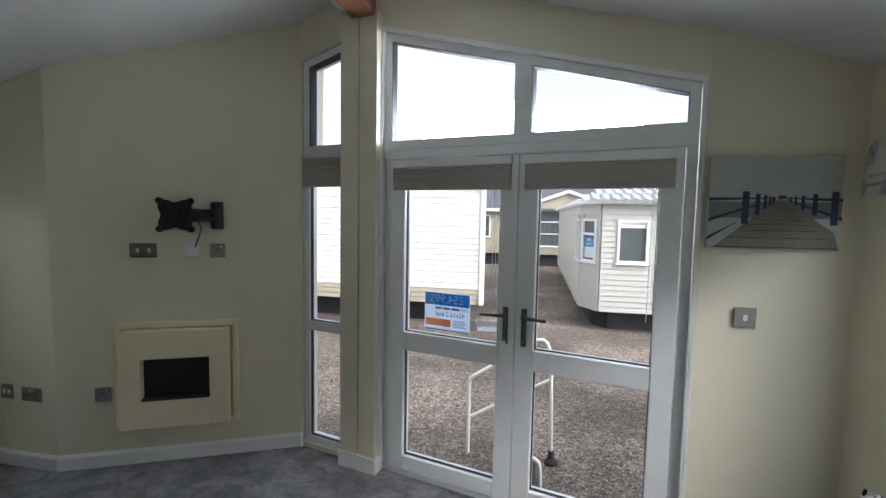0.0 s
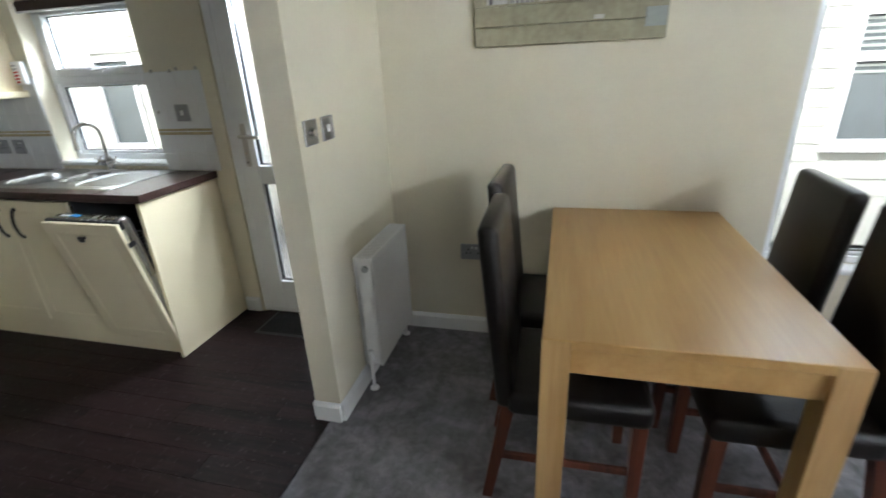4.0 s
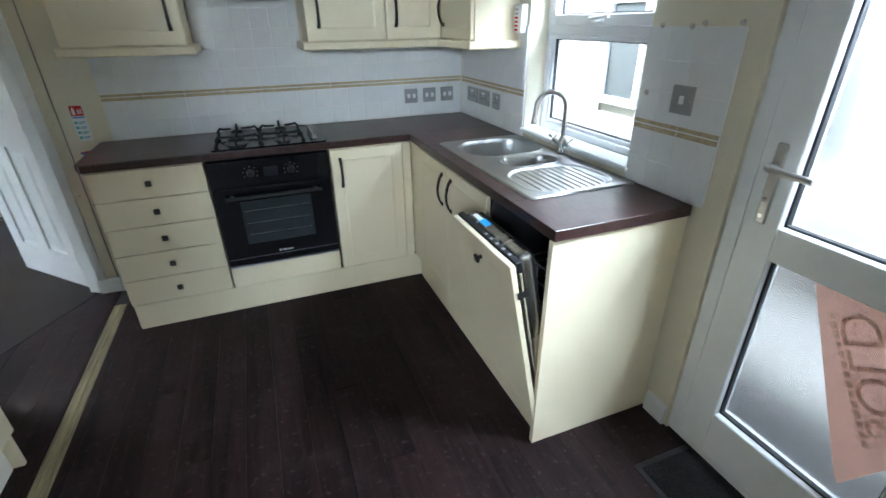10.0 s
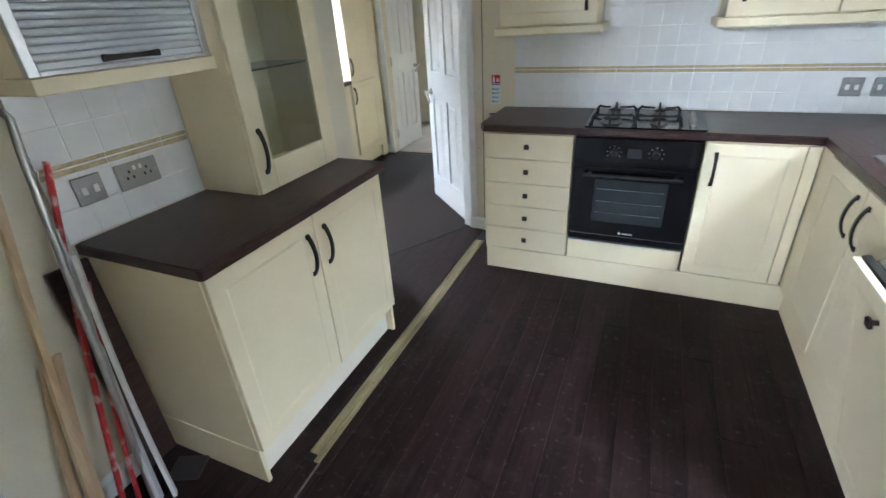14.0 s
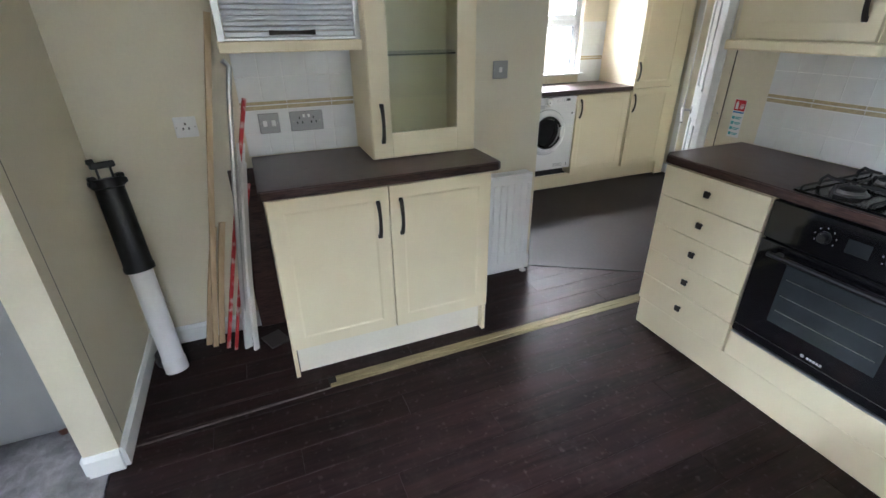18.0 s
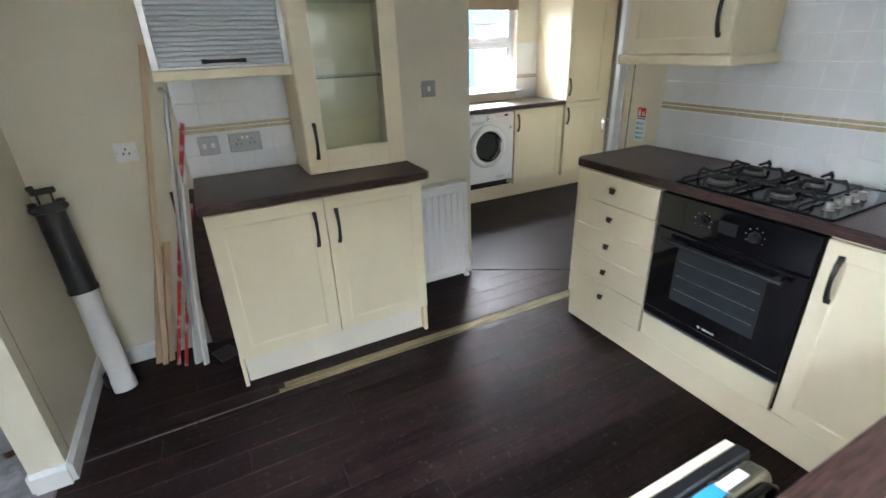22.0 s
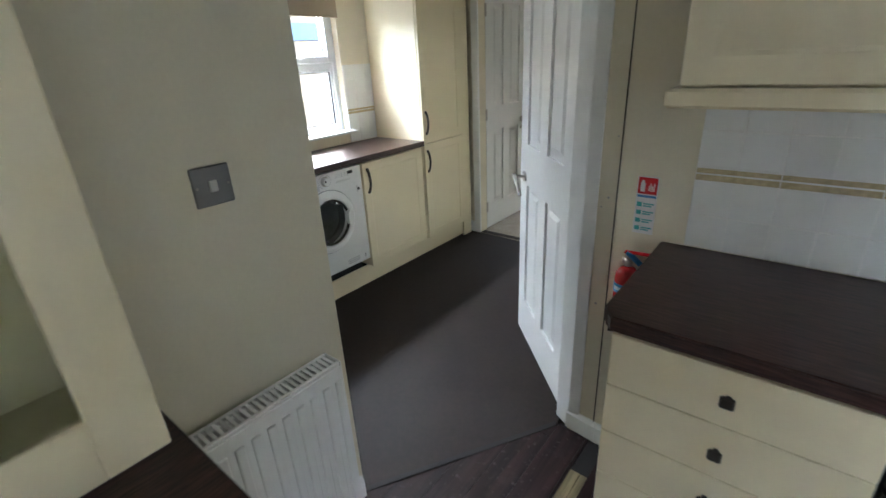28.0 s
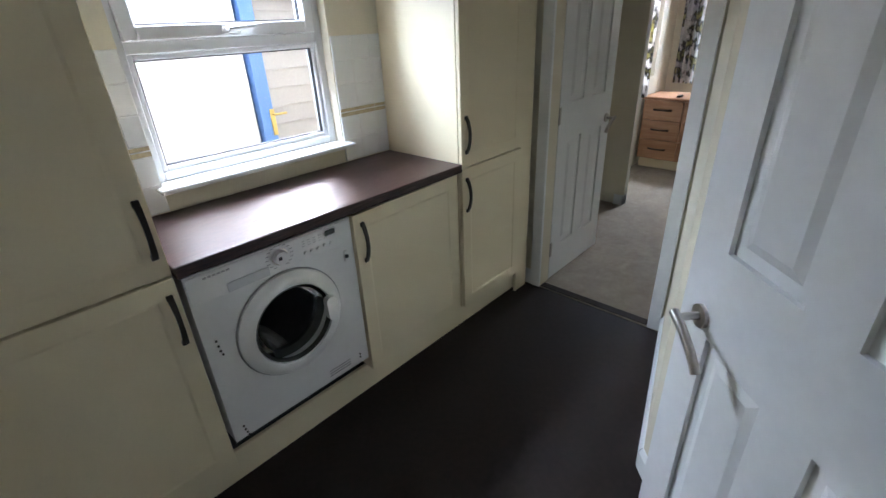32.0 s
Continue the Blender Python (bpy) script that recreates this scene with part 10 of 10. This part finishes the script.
# bush behind the bedroom
bu = thing("bush", (0.9, -11.2, GROUND), "dense green bush behind the bedroom window", "bush")
_bm = bm_new()
for _k in range(7):
    _a = _k * 0.9
    path_tube(_bm, [(0.9, -11.2, GROUND), (0.9 + 0.25 * math.cos(_a), -11.2 + 0.25 * math.sin(_a), 0.2), (0.9 + 0.8 * math.cos(_a), -11.2 + 0.6 * math.sin(_a), 1.3)], [0.04, 0.025, 0.008], 7)
part("stems", _bm, M_REDWOOD, bu, "brown woody stems")
_v, _f = [], []
for _k in range(3200):
    _a, _r, _z = _rng.uniform(0, 6.28), _rng.random() ** 0.6, _rng.random()
    _w = 1.15 * (1 - 0.6 * (_z - 0.4) ** 2 * 2)
    _p = Vector((0.9 + _w * 1.3 * _r * math.cos(_a), -11.2 + _w * 0.8 * _r * math.sin(_a), GROUND + 0.2 + 2.4 * _z + _rng.uniform(-0.1, 0.1)))
    _u = Vector((_rng.gauss(0, 1), _rng.gauss(0, 1), _rng.gauss(0, 1))).normalized()
    _t = _u.orthogonal().normalized()
    _s = _rng.uniform(0.03, 0.06)
    _i = len(_v)
    _v += [_p - _u * _s, _p + _t * _s * 0.45, _p + _u * _s, _p - _t * _s * 0.45]
    _f.append((_i, _i + 1, _i + 2, _i + 3))
_me = bpy.data.meshes.new("leaves")
_me.from_pydata(_v, [], _f)
_me.transform(WORLD[bu].inverted())
_me.materials.append(mat("green_leaves", (0.07, 0.12, 0.035), 0.5, var=0.35, scale=4))
_lv = new("leaves", _me)
_lv.parent = bu
tagged(_lv, "small green leaves", kind="stuff")


# ---- tiles and planks, piece by piece ----
TILE_MESHES = {}


def tile_mesh(w, h, material, t=0.007, bevel=0.0014):
    """A glazed tile with rounded edges: x along the wall, y into it, z up, from its lower left corner."""
    key = (round(w, 4), round(h, 4), material.name)
    if key not in TILE_MESHES:
        g, b = 0.0012, bevel
        v = [(g, t, g), (w - g, t, g), (w - g, t, h - g), (g, t, h - g),
             (g, b, g), (w - g, b, g), (w - g, b, h - g), (g, b, h - g),
             (g + b, 0, g + b), (w - g - b, 0, g + b), (w - g - b, 0, h - g - b), (g + b, 0, h - g - b)]
        f = [(8, 9, 10, 11)]
        for a in (0, 4):
            for i in range(4):
                f.append((a + i, a + (i + 1) % 4, a + 4 + (i + 1) % 4, a + 4 + i))
        me = bpy.data.meshes.new("tile")
        me.from_pydata([Vector(p) for p in v], [], f)
        me.materials.append(material)
        bm = bm_new()
        bm.from_mesh(me)
        bmesh.ops.recalc_face_normals(bm, faces=bm.faces)
        bm.to_mesh(me)
        bm.free()
        TILE_MESHES[key] = me
    return TILE_MESHES[key]


_tr = random.Random(11)


def lay(parent, m, name, me, x, z, tilt=0.12):
    ob = new(name, me)
    ob.parent = parent
    ob.matrix_parent_inverse = Matrix.Identity(4)
    ob.matrix_local = WORLD[parent].inverted() @ m @ Matrix.Translation((x, 0, z)) @ Matrix.Rotation(radians(_tr.gauss(0, tilt)), 4, "X") @ Matrix.Rotation(radians(_tr.gauss(0, tilt)), 4, "Z")
    return ob


def splashback(name, m, areas, borders, label, back=0.0075):
    """Tiles in rows on a grout bed. m: the tiles' face, x along it, y into the wall; areas: (x0, x1, z0, z1, first); borders: (x0, x1, z0)."""
    bm = bm_new()
    for x0, x1, z0, z1, _ in areas:
        box(bm, (x0, 0.0014, z0), (x1, back, z1))
    for x0, x1, z0 in borders:
        box(bm, (x0, 0.0014, z0), (x1, back, z0 + 0.04))
    w = solo(name, put(bm, m), M_GROUT, label, "tiling", kind="structure")
    for x0, x1, z0, z1, first in areas:
        xs = [x0]
        while xs[-1] < x1 - 0.004:
            step = first if len(xs) == 1 and first else 0.1
            xs.append(min(x1, xs[-1] + step))
        zs = [z0]
        while zs[-1] < z1 - 0.004:
            zs.append(min(z1, zs[-1] + 0.1))
        for a, b in zip(xs, xs[1:]):
            for c, d in zip(zs, zs[1:]):
                if b - a > 0.012 and d - c > 0.012:
                    lay(w, m, "tile", tile_mesh(b - a, d - c, M_TILE), a, c)
    for x0, x1, z0 in borders:
        a = x0
        while a < x1 - 0.01:
            b = min(x1, a + 0.2)
            lay(w, m, "border_tile", tile_mesh(b - a, 0.019, M_BORDER), a, z0 + 0.001, 0.05)
            lay(w, m, "border_tile", tile_mesh(b - a, 0.016, M_BORDER), a, z0 + 0.022, 0.05)
            a = b
    return w


# behind the hob; x runs from the window corner towards the doorway
_m = face((XW, -4.159, 0), (0, 1))
_flip = (_m.col[0][0] < 0)
HX = (lambda x: -(x - XW)) if _flip else (lambda x: x - XW)
def hspan(a, b):
    return tuple(sorted((HX(a), HX(b))))
_a = hspan(-3.135, -1.07)
_h = hspan(-2.125, -1.575)
splashback("splashback_hob", _m, [(*_a, 0.912, 1.112, 0), (*_a, 1.152, 1.352, 0), (*_h, 1.353, 1.653, 0)], [(*_a, 1.112)], "white square wall tiles with a beige border behind the hob")
# the window wall of the kitchen
_m = face((XW + 0.0115, 0, 0), (1, 0))
_sx = 1 if _m.col[0][1] > 0 else -1
def wspan(a, b):
    return tuple(sorted((_sx * a, _sx * b)))
splashback("splashback_window", _m, [(*wspan(-4.157, -3.342), 0.912, 1.112, 0), (*wspan(-4.157, -3.342), 1.152, 1.452, 0), (*wspan(-2.538, -2.175), 0.912, 1.112, 0), (*wspan(-2.538, -2.175), 1.152, 1.452, 0)],
           [(*wspan(-4.157, -3.342), 1.112), (*wspan(-2.538, -2.175), 1.112)], "white square wall tiles beside the kitchen window")
# above the dresser's worktop
_m = face((-0.2905, 0, 0), (-1, 0))
_sx = 1 if _m.col[0][1] > 0 else -1
splashback("splashback_dresser", _m, [(*wspan(-1.875, -2.38), 0.912, 1.112, 0), (*wspan(-1.875, -2.38), 1.152, 1.352, 0)], [(*wspan(-1.875, -2.38), 1.112)], "white square wall tiles with a beige border above the dresser top")
# beside the utility window
_m = face((XE - 0.0115, 0, 0), (-1, 0))
_sx = 1 if _m.col[0][1] > 0 else -1
_ar, _bo = [], []
for _p, _q in ((-4.055, -4.218), (-5.012, -5.28)):
    _ar += [(*wspan(_p, _q), 0.912, 1.112, 0), (*wspan(_p, _q), 1.152, 1.452, 0)]
    _bo.append((*wspan(_p, _q), 1.112))
splashback("splashback_utility", _m, _ar, _bo, "white square wall tiles beside the utility window")

# kitchen floor: dark planks laid along the room
fk = thing("floor_kitchen", (0, 0, -0.02), "dark brown wood-effect plank floor", "floor", kind="structure")
_bm = bm_new()
prism(_bm, [(XW, -1.21), (-0.26, -1.21), (-0.26, -3.45), (-0.70, -4.17), (XW, -4.17)], -0.020, -0.004)
part("underlay", _bm, M_GROUT_FLOOR, fk)


def plank(outline):
    """One plank over a flat outline, its own origin at its first corner so that its grain lies along it."""
    bm = bm_new()
    prism(bm, outline, -0.008, 0.0)
    bmesh.ops.bevel(bm, geom=[e for e in bm.edges if all(v.co.z > -0.001 for v in e.verts)], offset=0.0009, segments=1, affect="EDGES")
    x0, y0 = outline[0]
    me = finish("plank", bm, M_PLANK)
    q = pose(x0, y0, 0, 0, 0, 90)
    me.transform(q.inverted())
    ob = new("plank", me)
    ob.parent = fk
    ob.matrix_local = WORLD[fk].inverted() @ q
    return ob


def clip_line(poly, p, d):
    """The part of an outline to the left of the line from p along d."""
    out = []
    side = lambda q: d[0] * (q[1] - p[1]) - d[1] * (q[0] - p[0])
    for a, b in zip(poly, poly[1:] + poly[:1]):
        sa, sb = side(a), side(b)
        if sa >= 0:
            out.append(a)
        if sa * sb < 0:
            u = sa / (sa - sb)
            out.append((a[0] + (b[0] - a[0]) * u, a[1] + (b[1] - a[1]) * u))
    return out


_w, _g = 0.122, 0.0003
_x = XW
_k = 0
while _x < -0.26:
    _edges = [-1.202] + [-1.202 - 1.2 * ((_k * 0.37) % 1.0) - 1.2 * j for j in range(1 if (_k * 0.37) % 1.0 < 0.1 else 0, 4)]
    _edges = [e for e in _edges if e > -4.1] + [-4.165]
    for _y1, _y0 in zip(_edges, _edges[1:]):
        if _y1 - _y0 < 0.03:
            continue
        _a, _b = _x + _g, min(_x + _w, -0.252) - _g
        # the bare strip lies between the two fields of planks
        for _c, _d in ((_a, min(_b, -0.913)), (max(_a, -0.843), _b)) if _b > -0.913 and _a < -0.843 else ((_a, _b),):
            if _d - _c < 0.006:
                continue
            _o = [(_c, _y0 + _g), (_d, _y0 + _g), (_d, _y1 - _g), (_c, _y1 - _g)]
            _o = clip_line(_o, (-0.70, -4.165), (0.430, 0.715))
            if len(_o) >= 3:
                plank(_o)
    _x += _w
    _k += 1
_bm = bm_new()
box(_bm, (-0.884, -3.98, -0.008), (-0.846, -2.06, 0.0012), 0.001)
part("bare_strip", _bm, M_PLY, fk, "bare pine strip where a cabinet stood")
_bm = bm_new()
box(_bm, (-0.912, -3.98, -0.008), (-0.886, -2.03, 0.0006), 0.001)
part("bare_strip", _bm, M_PLY, fk, "bare pine strip where a cabinet stood")
for _y0, _y1 in ((-2.055, -1.205),):
    plank([(-0.912, _y0 + 0.03), (-0.844, _y0 + 0.03), (-0.844, _y1), (-0.912, _y1)])
_bm = bm_new()
prism(_bm, [(-0.918, -2.03), (-0.909, -2.03), (-0.935, -1.215), (-0.944, -1.215)], -0.001, 0.0014)
part("floor_edge", _bm, mat("dusty_floor_edge", (0.11, 0.095, 0.088), 0.7, var=0.5, scale=14), fk, "dusty raised edge of the floor sheet")
for _j in range(14):
    _bm = bm_new()
    tube(_bm, (-0.865, -2.1 - _j * 0.125, -0.003), (-0.865, -2.1 - _j * 0.125, -0.0008), 0.003, seg=7)
    part("nail_head", _bm, M_DARKIN, fk)
